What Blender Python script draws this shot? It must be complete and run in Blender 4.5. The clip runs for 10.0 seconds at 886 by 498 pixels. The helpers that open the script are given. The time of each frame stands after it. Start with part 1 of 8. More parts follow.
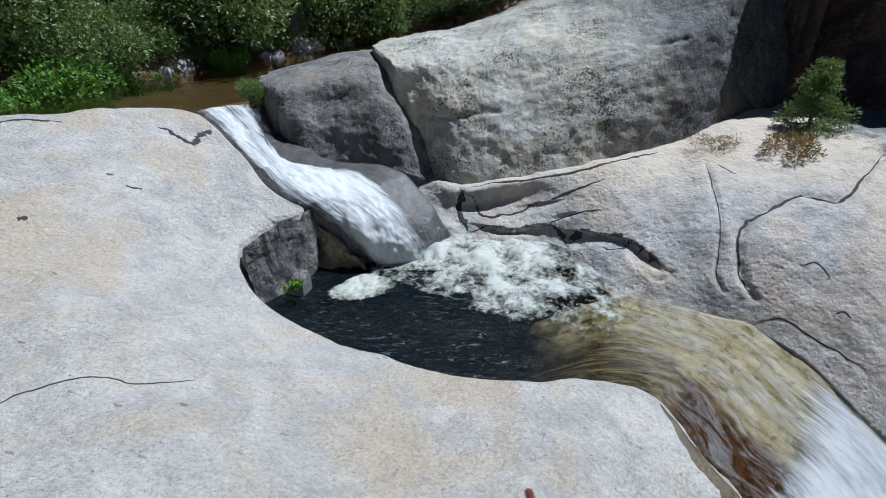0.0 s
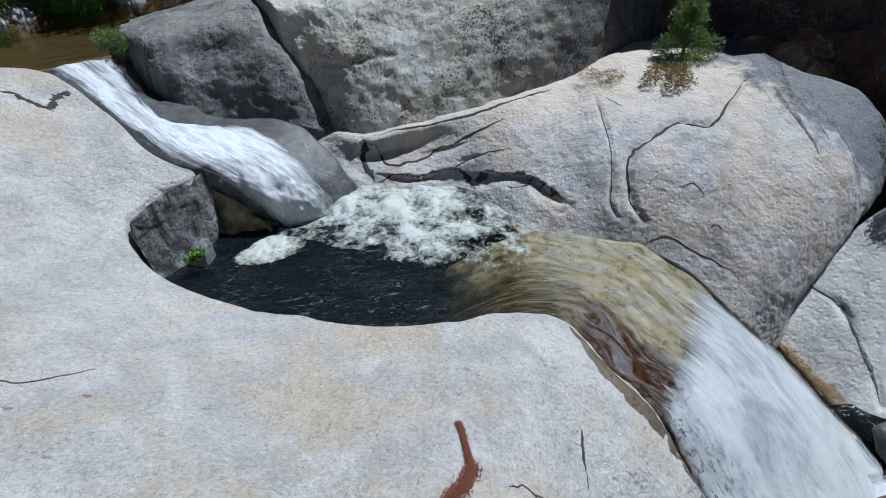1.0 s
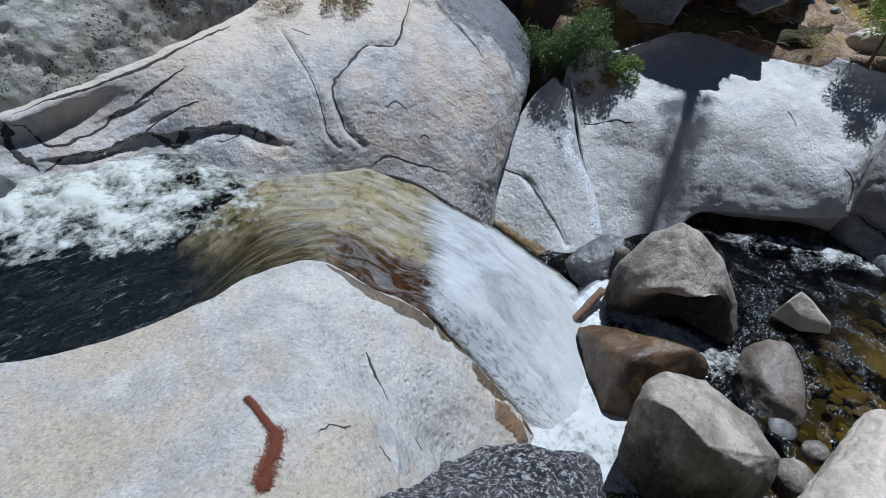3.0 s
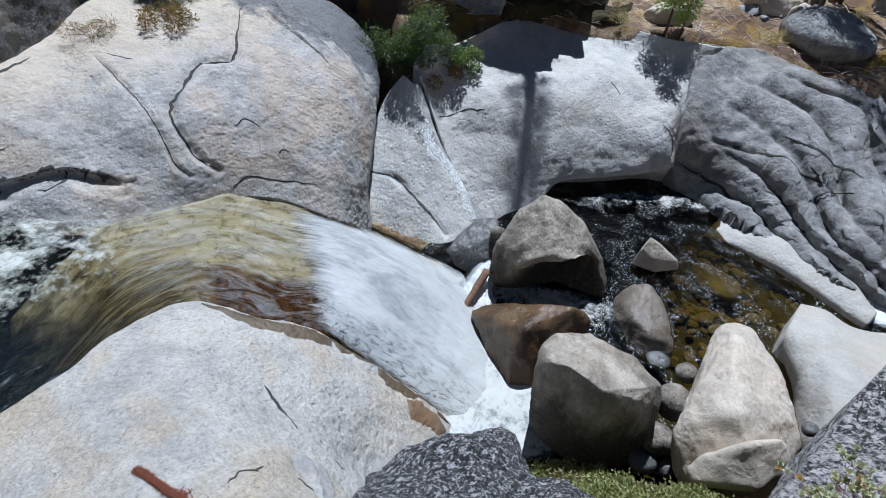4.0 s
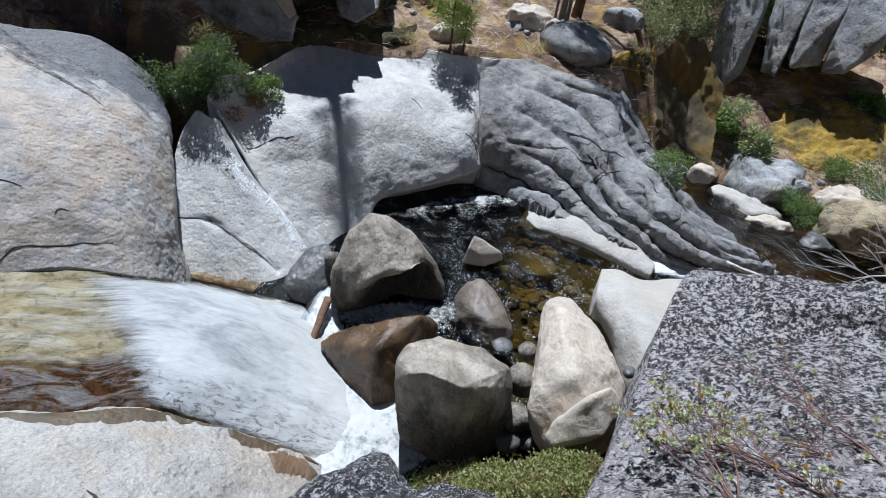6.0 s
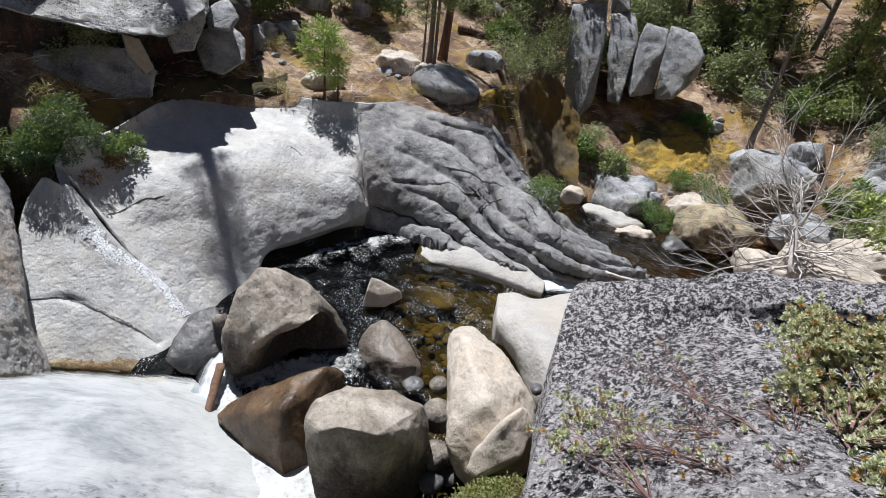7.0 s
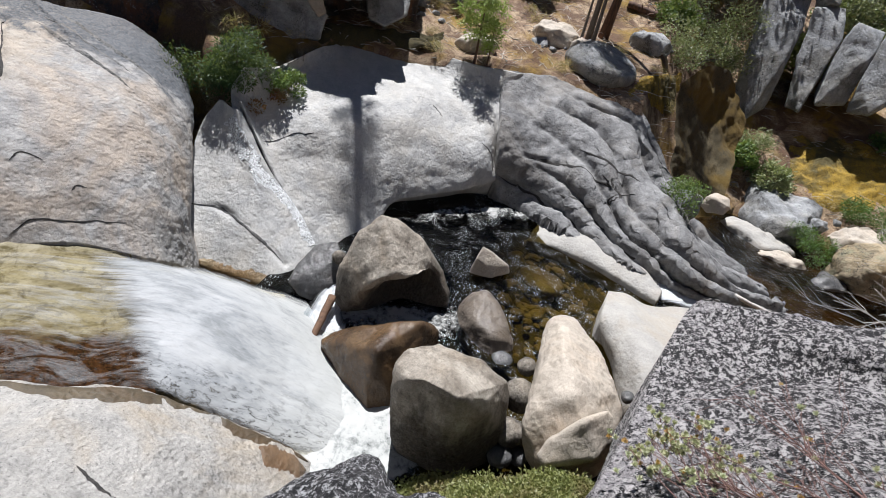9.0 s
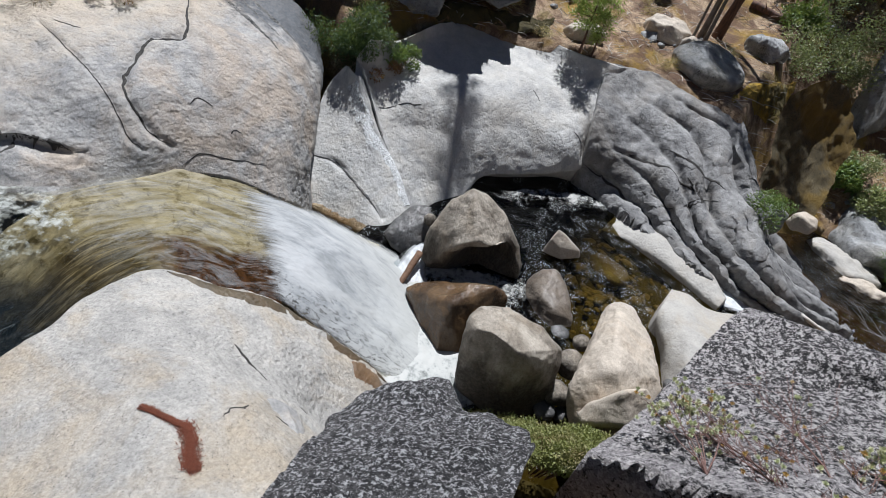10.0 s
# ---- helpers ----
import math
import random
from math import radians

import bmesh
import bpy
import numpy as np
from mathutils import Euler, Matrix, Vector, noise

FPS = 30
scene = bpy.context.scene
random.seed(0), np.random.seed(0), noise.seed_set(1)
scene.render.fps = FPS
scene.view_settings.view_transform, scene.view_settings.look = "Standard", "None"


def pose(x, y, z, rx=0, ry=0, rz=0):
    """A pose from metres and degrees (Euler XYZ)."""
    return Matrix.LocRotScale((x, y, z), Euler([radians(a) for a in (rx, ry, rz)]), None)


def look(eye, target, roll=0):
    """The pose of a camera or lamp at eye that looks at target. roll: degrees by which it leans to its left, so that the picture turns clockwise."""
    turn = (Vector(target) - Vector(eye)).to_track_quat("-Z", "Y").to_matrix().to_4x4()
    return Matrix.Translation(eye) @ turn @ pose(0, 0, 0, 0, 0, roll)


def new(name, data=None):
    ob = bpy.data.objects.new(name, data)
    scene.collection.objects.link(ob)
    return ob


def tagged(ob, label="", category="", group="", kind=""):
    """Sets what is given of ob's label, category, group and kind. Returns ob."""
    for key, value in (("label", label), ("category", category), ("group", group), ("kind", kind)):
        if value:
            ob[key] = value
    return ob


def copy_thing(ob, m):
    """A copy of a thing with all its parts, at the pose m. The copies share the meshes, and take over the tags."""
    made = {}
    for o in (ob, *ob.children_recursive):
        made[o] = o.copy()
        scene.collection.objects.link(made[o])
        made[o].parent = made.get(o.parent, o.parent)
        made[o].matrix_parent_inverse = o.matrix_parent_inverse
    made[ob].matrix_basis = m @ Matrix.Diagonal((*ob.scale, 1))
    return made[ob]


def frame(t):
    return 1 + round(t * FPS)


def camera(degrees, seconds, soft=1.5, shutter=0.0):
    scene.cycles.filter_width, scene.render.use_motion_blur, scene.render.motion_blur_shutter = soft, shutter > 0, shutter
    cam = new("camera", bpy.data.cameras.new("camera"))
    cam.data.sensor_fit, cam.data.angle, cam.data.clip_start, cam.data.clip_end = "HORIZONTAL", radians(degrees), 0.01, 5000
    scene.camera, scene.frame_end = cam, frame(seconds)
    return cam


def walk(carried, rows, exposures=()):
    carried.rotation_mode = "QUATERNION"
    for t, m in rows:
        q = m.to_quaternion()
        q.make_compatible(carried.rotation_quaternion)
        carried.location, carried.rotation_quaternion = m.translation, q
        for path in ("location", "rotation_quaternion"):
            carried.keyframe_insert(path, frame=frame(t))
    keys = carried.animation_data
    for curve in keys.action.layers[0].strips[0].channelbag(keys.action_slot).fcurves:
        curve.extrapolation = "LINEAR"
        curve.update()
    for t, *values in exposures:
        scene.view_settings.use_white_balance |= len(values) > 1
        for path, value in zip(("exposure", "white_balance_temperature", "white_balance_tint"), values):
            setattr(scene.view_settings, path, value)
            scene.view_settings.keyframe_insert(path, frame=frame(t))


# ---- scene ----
cam = camera(82.7, 10.0, soft=0.45)
EYE = 7.6
PATH = [
    (0.0, pose(0, 0, EYE, 61.00, -0.00, -0.00)),
    (0.5, pose(0, 0, EYE, 58.23, 0.06, -5.08)),
    (1.0, pose(0, 0, EYE, 55.25, -0.41, -11.54)),
    (1.5, pose(0, 0, EYE, 52.41, -1.38, -18.63)),
    (2.0, pose(0, 0, EYE, 50.43, -2.47, -26.52)),
    (2.5, pose(0, 0, EYE, 49.56, -3.35, -35.22)),
    (3.0, pose(0, 0, EYE, 49.77, -4.14, -44.56)),
    (4.5, pose(0, 0, EYE, 51.79, -4.01, -68.03)),
    (5.0, pose(0, 0, EYE, 52.28, -4.55, -72.35)),
    (6.5, pose(0, 0, EYE, 58.18, -6.72, -90.13)),
    (7.0, pose(0, 0, EYE, 61.47, -6.42, -97.15)),
    (7.5, pose(0, 0, EYE, 64.02, -6.11, -101.39)),
    (8.0, pose(0, 0, EYE, 64.05, -6.62, -99.58)),
    (8.5, pose(0, 0, EYE, 60.76, -8.37, -90.46)),
    (9.0, pose(0, 0, EYE, 55.85, -9.88, -79.75)),
    (9.5, pose(0, 0, EYE, 51.84, -10.33, -71.29)),
    (9.8, pose(0, 0, EYE, 49.75, -10.9, -67.2)),
    (9.9, pose(-0.64, 0.10, EYE + 0.42, 50.10, -11.60, -67.75)),
    (10.0, pose(-1.17, 0.10, EYE + 0.75, 50.15, -12.20, -67.82)),
]
walk(cam, PATH, exposures=[(0.0, 0.25, 5350, 9), (2.0, 0.12, 5150, 9), (4.5, 0.42, 5280, 10), (6.5, 0.56, 5560, 11), (7.5, 0.68, 6000, 13), (8.5, 0.68, 5980, 13), (10.0, 0.38, 5780, 11)])

# ---- light: a high sun beyond the far bank, and the open sky ----
SUN_AZ, SUN_EL = 66.0, 64.0
world = bpy.data.worlds.new("sky")
scene.world = world
world.use_nodes = True
wn = world.node_tree
sky = wn.nodes.new("ShaderNodeTexSky")
sky.sky_type = "NISHITA"
sky.sun_disc = False
sky.sun_elevation = radians(SUN_EL)
sky.sun_rotation = radians(SUN_AZ)
sky.altitude, sky.air_density, sky.dust_density = 2400, 0.4, 0.05
wn.links.new(sky.outputs["Color"], wn.nodes["Background"].inputs["Color"])
wn.nodes["Background"].inputs["Strength"].default_value = 0.05
sun_data = bpy.data.lights.new("sun", "SUN")
sun_data.energy, sun_data.angle, sun_data.color = 5.0, radians(0.6), (1.0, 0.95, 0.87)
sun = new("sun", sun_data)
sun_dir = Vector((math.sin(radians(SUN_AZ)) * math.cos(radians(SUN_EL)),
                  math.cos(radians(SUN_AZ)) * math.cos(radians(SUN_EL)), math.sin(radians(SUN_EL))))
sun.matrix_world = look(sun_dir * 60, (0, 0, 0))


# ---- materials ----
class Nodes:
    """A small builder of node materials."""

    def __init__(self, name):
        self.mat = bpy.data.materials.new(name)
        self.mat.use_nodes = True
        self.t = self.mat.node_tree
        self.bsdf = self.t.nodes["Principled BSDF"]
        self.out = self.t.nodes["Material Output"]
        self.co = self.t.nodes.new("ShaderNodeTexCoord")

    def add(self, kind, **inputs):
        n = self.t.nodes.new(kind)
        for key, value in inputs.items():
            self.put(n.inputs[key.replace("_", " ")], value)
        return n

    def put(self, socket, value):
        if isinstance(value, bpy.types.NodeSocket):
            self.t.links.new(value, socket)
        else:
            socket.default_value = value

    def coords(self, scale=(1, 1, 1), kind="Object", turn=(0, 0, 0)):
        m = self.add("ShaderNodeMapping", Vector=self.co.outputs[kind])
        m.inputs["Scale"].default_value = scale
        m.inputs["Rotation"].default_value = turn
        return m.outputs[0]

    def noise(self, scale, detail=4.0, rough=0.6, at=None, distort=0.0):
        n = self.add("ShaderNodeTexNoise", Vector=at or self.co.outputs["Object"], Scale=scale, Detail=detail, Roughness=rough, Distortion=distort)
        return n.outputs["Fac"]

    def cells(self, scale, at=None, feature="F1"):
        n = self.add("ShaderNodeTexVoronoi", Vector=at or self.co.outputs["Object"], Scale=scale)
        n.feature = feature
        return n

    def ramp(self, fac, *stops):
        n = self.add("ShaderNodeValToRGB", Fac=fac)
        e = n.color_ramp.elements
        while len(e) < len(stops):
            e.new(0.5)
        for el, (p, c) in zip(e, stops):
            el.position = p
            el.color = (c, c, c, 1) if isinstance(c, (int, float)) else (*c, 1)
        return n.outputs["Color"]

    def mix(self, fac, a, b, how="MIX"):
        n = self.t.nodes.new("ShaderNodeMix")
        n.data_type, n.blend_type = "RGBA", how
        for s, v in ((n.inputs[0], fac), (n.inputs[6], a), (n.inputs[7], b)):
            if isinstance(v, tuple):
                v = (*v, 1) if len(v) == 3 else v
            self.put(s, v)
        return n.outputs[2]

    def math(self, op, a, b=0.0):
        n = self.t.nodes.new("ShaderNodeMath")
        n.operation = op
        self.put(n.inputs[0], a), self.put(n.inputs[1], b)
        return n.outputs[0]

    def bump(self, height, strength=0.4, dist=0.02, normal=None):
        n = self.add("ShaderNodeBump", Height=height, Strength=strength, Distance=dist)
        if normal is not None:
            self.put(n.inputs["Normal"], normal)
        return n.outputs[0]

    def set(self, **inputs):
        for key, value in inputs.items():
            if isinstance(value, tuple) and len(value) == 3:
                value = (*value, 1)
            self.put(self.bsdf.inputs[key.replace("_", " ")], value)
        return self


def granite(name, light, mid, warm, speck=0.35, dark=(0.02, 0.022, 0.024), lichen=0.0, streak=0.0, rough=0.75, stain=0.5, pale=0.0, zone=None, relief=1.0, green=0.0, dots=(15, 34), crusts=26, depth=0.035):
    """Granite: salt-and-pepper grain, mottling, warm stains, black lichen in patches, water streaks.
    zone: stretches painted another colour (direction, start, end along it, colour)."""
    m = Nodes(name)
    mott = m.noise(1.6, 7, 0.68, distort=0.5)
    col = m.mix(m.ramp(mott, (0.38, 0.0), (0.62, 1.0)), light, mid)
    col = m.mix(m.math("MULTIPLY", m.ramp(m.noise(0.55, 6, 0.65, distort=0.6), (0.47, 0.0), (0.62, 1.0)), stain), col, warm)
    blot = m.ramp(m.noise(5.0, 6, 0.7), (0.42, 0.0), (0.66, 1.0))
    col = m.mix(m.math("MULTIPLY", blot, 0.3), col, mid)
    # grain at finger and hand width
    g1 = m.ramp(m.noise(22, 5, 0.8), (0.34, 0.2), (0.5, 0.5), (0.66, 0.74))
    col = m.mix(min(1.0, speck * 0.75), col, g1, "OVERLAY")
    g2 = m.ramp(m.noise(110, 2, 0.8), (0.36, 0.3), (0.64, 0.72))
    col = m.mix(min(1.0, speck * 0.9), col, g2, "OVERLAY")
    black = m.ramp(m.noise(46, 4, 0.65), (0.62, 0.0), (0.66, 1.0))
    col = m.mix(m.math("MULTIPLY", black, min(1.0, speck * 1.4)), col, dark)
    pits = m.noise(26, 6, 0.75)
    dimples = m.math("MULTIPLY", m.math("MINIMUM", m.cells(9.0, at=m.mix(0.05, m.co.outputs["Object"], m.add("ShaderNodeTexNoise", Vector=m.co.outputs["Object"], Scale=8.0).outputs["Color"])).outputs["Distance"], 0.45), m.math("MULTIPLY", m.noise(0.8, 3, 0.5), 2.0))
    height = m.math("ADD", m.math("ADD", m.math("MULTIPLY", pits, 0.6), m.math("MULTIPLY", m.noise(5, 4, 0.6), 1.3)), m.math("MULTIPLY", dimples, 0.9))
    if green:
        col = m.mix(m.math("MULTIPLY", m.ramp(m.noise(2.4, 6, 0.75), (0.52, 0.0), (0.64, 1.0)), green), col, (0.3, 0.33, 0.22))
    if streak:
        s = m.noise(1.0, 6, 0.7, at=m.coords((2.6, 2.6, 0.28)), distort=0.3)
        col = m.mix(m.math("MULTIPLY", m.ramp(s, (0.45, 0.0), (0.62, 1.0)), streak), col, dark)
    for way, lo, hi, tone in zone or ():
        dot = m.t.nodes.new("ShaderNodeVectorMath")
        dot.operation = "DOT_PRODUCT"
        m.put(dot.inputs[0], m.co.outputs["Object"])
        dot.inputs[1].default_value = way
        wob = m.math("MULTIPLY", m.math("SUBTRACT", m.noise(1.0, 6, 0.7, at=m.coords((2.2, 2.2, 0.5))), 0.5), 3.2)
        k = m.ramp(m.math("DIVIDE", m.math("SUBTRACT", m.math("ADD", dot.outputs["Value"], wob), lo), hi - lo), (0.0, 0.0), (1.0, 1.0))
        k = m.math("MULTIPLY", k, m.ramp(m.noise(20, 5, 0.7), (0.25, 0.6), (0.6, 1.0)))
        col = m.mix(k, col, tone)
    if lichen:
        # crusts of black dots, thick in patches
        field = m.noise(0.9, 6, 0.7, distort=0.5)
        for size, weight in ((dots[0], 1.0), (dots[1], 0.85)):
            warp = m.mix(0.06, m.co.outputs["Object"], m.add("ShaderNodeTexNoise", Vector=m.co.outputs["Object"], Scale=size * 0.7).outputs["Color"])
            d = m.cells(size, at=warp).outputs["Distance"]
            lich = m.ramp(m.math("SUBTRACT", m.math("MULTIPLY", field, 1.5), m.math("ADD", d, 0.62 - 0.45 * lichen)), (0.0, 0.0), (0.09, 1.0))
            col = m.mix(m.math("MULTIPLY", lich, weight * min(1.0, 0.7 + 0.3 * lichen)), col, dark)
            height = m.math("ADD", height, m.math("MULTIPLY", lich, 0.4))
    if pale:
        spots = m.ramp(m.cells(3.1).outputs["Distance"], (0.1, 1.0), (0.2, 0.0))
        gate = m.ramp(m.noise(14, 4, 0.7), (0.5, 0.0), (0.58, 1.0))
        col = m.mix(m.math("MULTIPLY", m.math("MULTIPLY", spots, gate), pale), col, (0.5, 0.52, 0.46))
        field = m.noise(1.3, 6, 0.7, at=m.coords((1, 1, 1), turn=(0.4, 0.9, 0.2)))
        d = m.cells(crusts, at=m.coords((1, 1, 1), turn=(0.7, 0.2, 0.4))).outputs["Distance"]
        crust = m.ramp(m.math("SUBTRACT", m.math("MULTIPLY", field, 1.5), m.math("ADD", d, 0.66 - 0.35 * pale)), (0.0, 0.0), (0.1, 1.0))
        col = m.mix(m.math("MULTIPLY", crust, 0.8), col, (0.52, 0.53, 0.52))
    m.set(Base_Color=col, Roughness=rough, Normal=m.bump(height, min(1.0, 0.75 * relief), depth))
    return m.mat


def crusted(name, base, grey, white, black, pale=0.5, dark=0.5, size=1.0, lean=None):
    """Old granite under crusts of lichen: ragged white and black patches over a grey ground, gritty all through."""
    m = Nodes(name)
    col = m.mix(m.ramp(m.noise(1.1 * size, 8, 0.7, distort=0.6), (0.4, 0.0), (0.62, 1.0)), base, grey)
    col = m.mix(m.ramp(m.noise(38, 5, 0.8), (0.35, 0.0), (0.7, 0.6)), col, tuple(v * 0.4 for v in base))
    patch = m.math("ADD", m.noise(2.1 * size, 12, 0.78, distort=0.5), m.math("MULTIPLY", m.math("SUBTRACT", m.noise(0.7, 4, 0.6), 0.5), 0.3))
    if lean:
        # black patches cover more of the rock along a direction
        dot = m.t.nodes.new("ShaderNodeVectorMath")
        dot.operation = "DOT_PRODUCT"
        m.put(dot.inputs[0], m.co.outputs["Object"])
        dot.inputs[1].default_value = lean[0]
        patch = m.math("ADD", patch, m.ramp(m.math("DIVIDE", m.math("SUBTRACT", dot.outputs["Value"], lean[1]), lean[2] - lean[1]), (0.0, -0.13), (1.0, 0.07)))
    k = m.ramp(m.math("ADD", patch, m.math("MULTIPLY", m.math("SUBTRACT", m.noise(20, 6, 0.8), 0.5), 0.6)), (0.56 - 0.1 * dark, 0.0), (0.58 - 0.1 * dark, 1.0))
    col = m.mix(k, col, black)
    other = m.noise(4.3 * size, 12, 0.8, at=m.coords((1, 1, 1), turn=(0.5, 1.1, 0.3)), distort=0.4)
    k2 = m.ramp(m.math("ADD", other, m.math("MULTIPLY", m.math("SUBTRACT", m.noise(30, 5, 0.8), 0.5), 0.6)), (0.57 - 0.1 * pale, 0.0), (0.59 - 0.1 * pale, 1.0))
    col = m.mix(k2, col, m.mix(m.noise(60, 4, 0.8), tuple(v * 0.55 for v in white), white))
    h = m.math("ADD", m.math("MULTIPLY", m.noise(9, 8, 0.75), 1.3), m.math("MULTIPLY", m.noise(45, 5, 0.8), 0.6))
    m.set(Base_Color=col, Roughness=0.9, Normal=m.bump(m.math("ADD", h, m.math("MULTIPLY", k2, 0.25)), 1.0, 0.035))
    return m.mat


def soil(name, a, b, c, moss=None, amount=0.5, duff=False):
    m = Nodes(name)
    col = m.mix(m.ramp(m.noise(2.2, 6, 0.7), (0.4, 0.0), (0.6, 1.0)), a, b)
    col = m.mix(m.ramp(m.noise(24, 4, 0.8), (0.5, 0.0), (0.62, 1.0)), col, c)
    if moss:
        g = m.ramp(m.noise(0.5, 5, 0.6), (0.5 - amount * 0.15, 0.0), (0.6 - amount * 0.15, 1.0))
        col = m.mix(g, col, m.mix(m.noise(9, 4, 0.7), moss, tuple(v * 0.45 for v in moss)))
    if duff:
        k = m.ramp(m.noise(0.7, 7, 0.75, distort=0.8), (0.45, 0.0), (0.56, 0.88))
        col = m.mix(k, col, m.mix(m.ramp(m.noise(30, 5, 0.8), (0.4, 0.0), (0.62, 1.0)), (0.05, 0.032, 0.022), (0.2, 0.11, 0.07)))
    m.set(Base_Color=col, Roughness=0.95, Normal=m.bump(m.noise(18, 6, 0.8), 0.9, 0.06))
    return m.mat


def bark(name, a, b):
    m = Nodes(name)
    n = m.noise(1.0, 6, 0.7, at=m.coords((14, 14, 2.5)))
    m.set(Base_Color=m.mix(m.ramp(n, (0.35, 0.0), (0.65, 1.0)), a, b), Roughness=0.9, Normal=m.bump(n, 0.8, 0.03))
    return m.mat


def leaf(name, a, b, c, gloss=0.5):
    m = Nodes(name)
    geo = m.t.nodes.new("ShaderNodeNewGeometry")
    col = m.mix(geo.outputs["Random Per Island"], a, b)
    col = m.mix(m.ramp(m.noise(1.4, 3, 0.6), (0.45, 0.0), (0.62, 1.0)), col, c)
    m.set(Base_Color=col, Roughness=gloss)
    tr = m.add("ShaderNodeBsdfTranslucent", Color=m.mix(0.55, col, (0.5, 0.6, 0.12)))
    ms = m.t.nodes.new("ShaderNodeMixShader")
    ms.inputs[0].default_value = 0.22
    m.t.links.new(m.bsdf.outputs[0], ms.inputs[1])
    m.t.links.new(tr.outputs[0], ms.inputs[2])
    m.t.links.new(ms.outputs[0], m.out.inputs[0])
    return m.mat


def plain(name, a, b, scale=20.0, rough=0.8, bump=0.4):
    m = Nodes(name)
    n = m.noise(scale, 5, 0.7)
    m.set(Base_Color=m.mix(m.ramp(n, (0.35, 0.0), (0.65, 1.0)), a, b), Roughness=rough, Normal=m.bump(n, bump, 0.02))
    return m.mat


def clear_water(name, tint, ripple=7.0, strength=0.35, foam=0.0, waves=0.05, shine=0.04, deep=None):
    """Shallow water: the bed shows through, the sky glints on the ripples. foam: sun glitter painted on as white
    specks.
    """
    m = Nodes(name)
    n = m.math("ADD", m.noise(ripple, 4, 0.55, distort=0.8), m.math("MULTIPLY", m.noise(ripple * 3.7, 3, 0.5), 0.4))
    nor = m.bump(n, strength, waves)
    tone = (*tint, 1)
    if deep:
        # deeper and darker along a direction
        way, lo, hi = deep
        dot = m.t.nodes.new("ShaderNodeVectorMath")
        dot.operation = "DOT_PRODUCT"
        m.put(dot.inputs[0], m.co.outputs["Object"])
        dot.inputs[1].default_value = way
        k = m.math("ADD", dot.outputs["Value"], m.math("MULTIPLY", m.math("SUBTRACT", m.noise(0.9, 5, 0.65, distort=0.8), 0.5), 2.4))
        tone = m.mix(m.ramp(m.math("DIVIDE", m.math("SUBTRACT", k, lo), hi - lo), (0.0, 0.0), (1.0, 1.0)), tint, (0.025, 0.018, 0.008))
    clear = m.add("ShaderNodeBsdfTransparent", Color=tone)
    gloss = m.add("ShaderNodeBsdfGlossy", Roughness=shine, Normal=nor)
    fr = m.add("ShaderNodeFresnel", IOR=1.36, Normal=nor)
    ms = m.t.nodes.new("ShaderNodeMixShader")
    m.t.links.new(fr.outputs[0], ms.inputs[0])
    m.t.links.new(clear.outputs[0], ms.inputs[1])
    m.t.links.new(gloss.outputs[0], ms.inputs[2])
    last = ms.outputs[0]
    if foam:
        # white diffuse specks stand in for sun glints on the ripples
        white = m.add("ShaderNodeBsdfDiffuse", Color=(0.82, 0.86, 0.86, 1))
        f = m.ramp(m.noise(1.0, 7, 0.8, at=m.coords((15, 27, 19), turn=(0, 0, 0.4)), distort=1.0), (0.705 - 0.2 * foam, 0.0), (0.73 - 0.2 * foam, 1.0))
        f = m.math("MULTIPLY", f, m.ramp(m.noise(1.5, 5, 0.65, distort=0.8), (0.47, 0.0), (0.58, 1.0)))
        ms2 = m.t.nodes.new("ShaderNodeMixShader")
        m.t.links.new(f, ms2.inputs[0])
        m.t.links.new(last, ms2.inputs[1])
        m.t.links.new(white.outputs[0], ms2.inputs[2])
        last = ms2.outputs[0]
    m.t.links.new(last, m.out.inputs[0])
    return m.mat


def deep_water(name):
    """Dark pool water that thins to clear over the shallow lip in the east."""
    m = Nodes(name)
    n = m.math("ADD", m.noise(2.6, 5, 0.6, distort=1.8), m.math("MULTIPLY", m.noise(11, 5, 0.65, distort=1.5), 0.4))
    # flecks paint foam strings and pale sky reflections into the colour
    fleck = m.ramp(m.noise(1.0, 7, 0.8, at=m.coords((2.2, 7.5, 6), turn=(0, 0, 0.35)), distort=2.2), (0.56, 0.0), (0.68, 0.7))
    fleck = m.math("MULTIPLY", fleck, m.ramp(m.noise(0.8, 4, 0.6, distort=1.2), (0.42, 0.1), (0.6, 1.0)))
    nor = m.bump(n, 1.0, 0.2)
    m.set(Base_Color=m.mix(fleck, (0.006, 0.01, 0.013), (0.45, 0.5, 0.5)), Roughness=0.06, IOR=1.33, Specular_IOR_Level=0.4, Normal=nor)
    x = m.add("ShaderNodeSeparateXYZ", Vector=m.co.outputs["Object"]).outputs[0]
    k = m.math("ADD", x, m.math("MULTIPLY", m.math("SUBTRACT", m.noise(1.4, 6, 0.7, distort=1.0), 0.5), 2.2))
    thin = m.ramp(m.math("DIVIDE", m.math("SUBTRACT", k, 1.2), 1.3), (0.0, 0.0), (0.5, 0.5), (1.0, 1.0))
    clear = m.add("ShaderNodeBsdfTransparent", Color=(0.97, 0.96, 0.9, 1))
    ms = m.t.nodes.new("ShaderNodeMixShader")
    m.t.links.new(thin, ms.inputs[0])
    m.t.links.new(m.bsdf.outputs[0], ms.inputs[1])
    m.t.links.new(clear.outputs[0], ms.inputs[2])
    m.t.links.new(ms.outputs[0], m.out.inputs[0])
    return m.mat


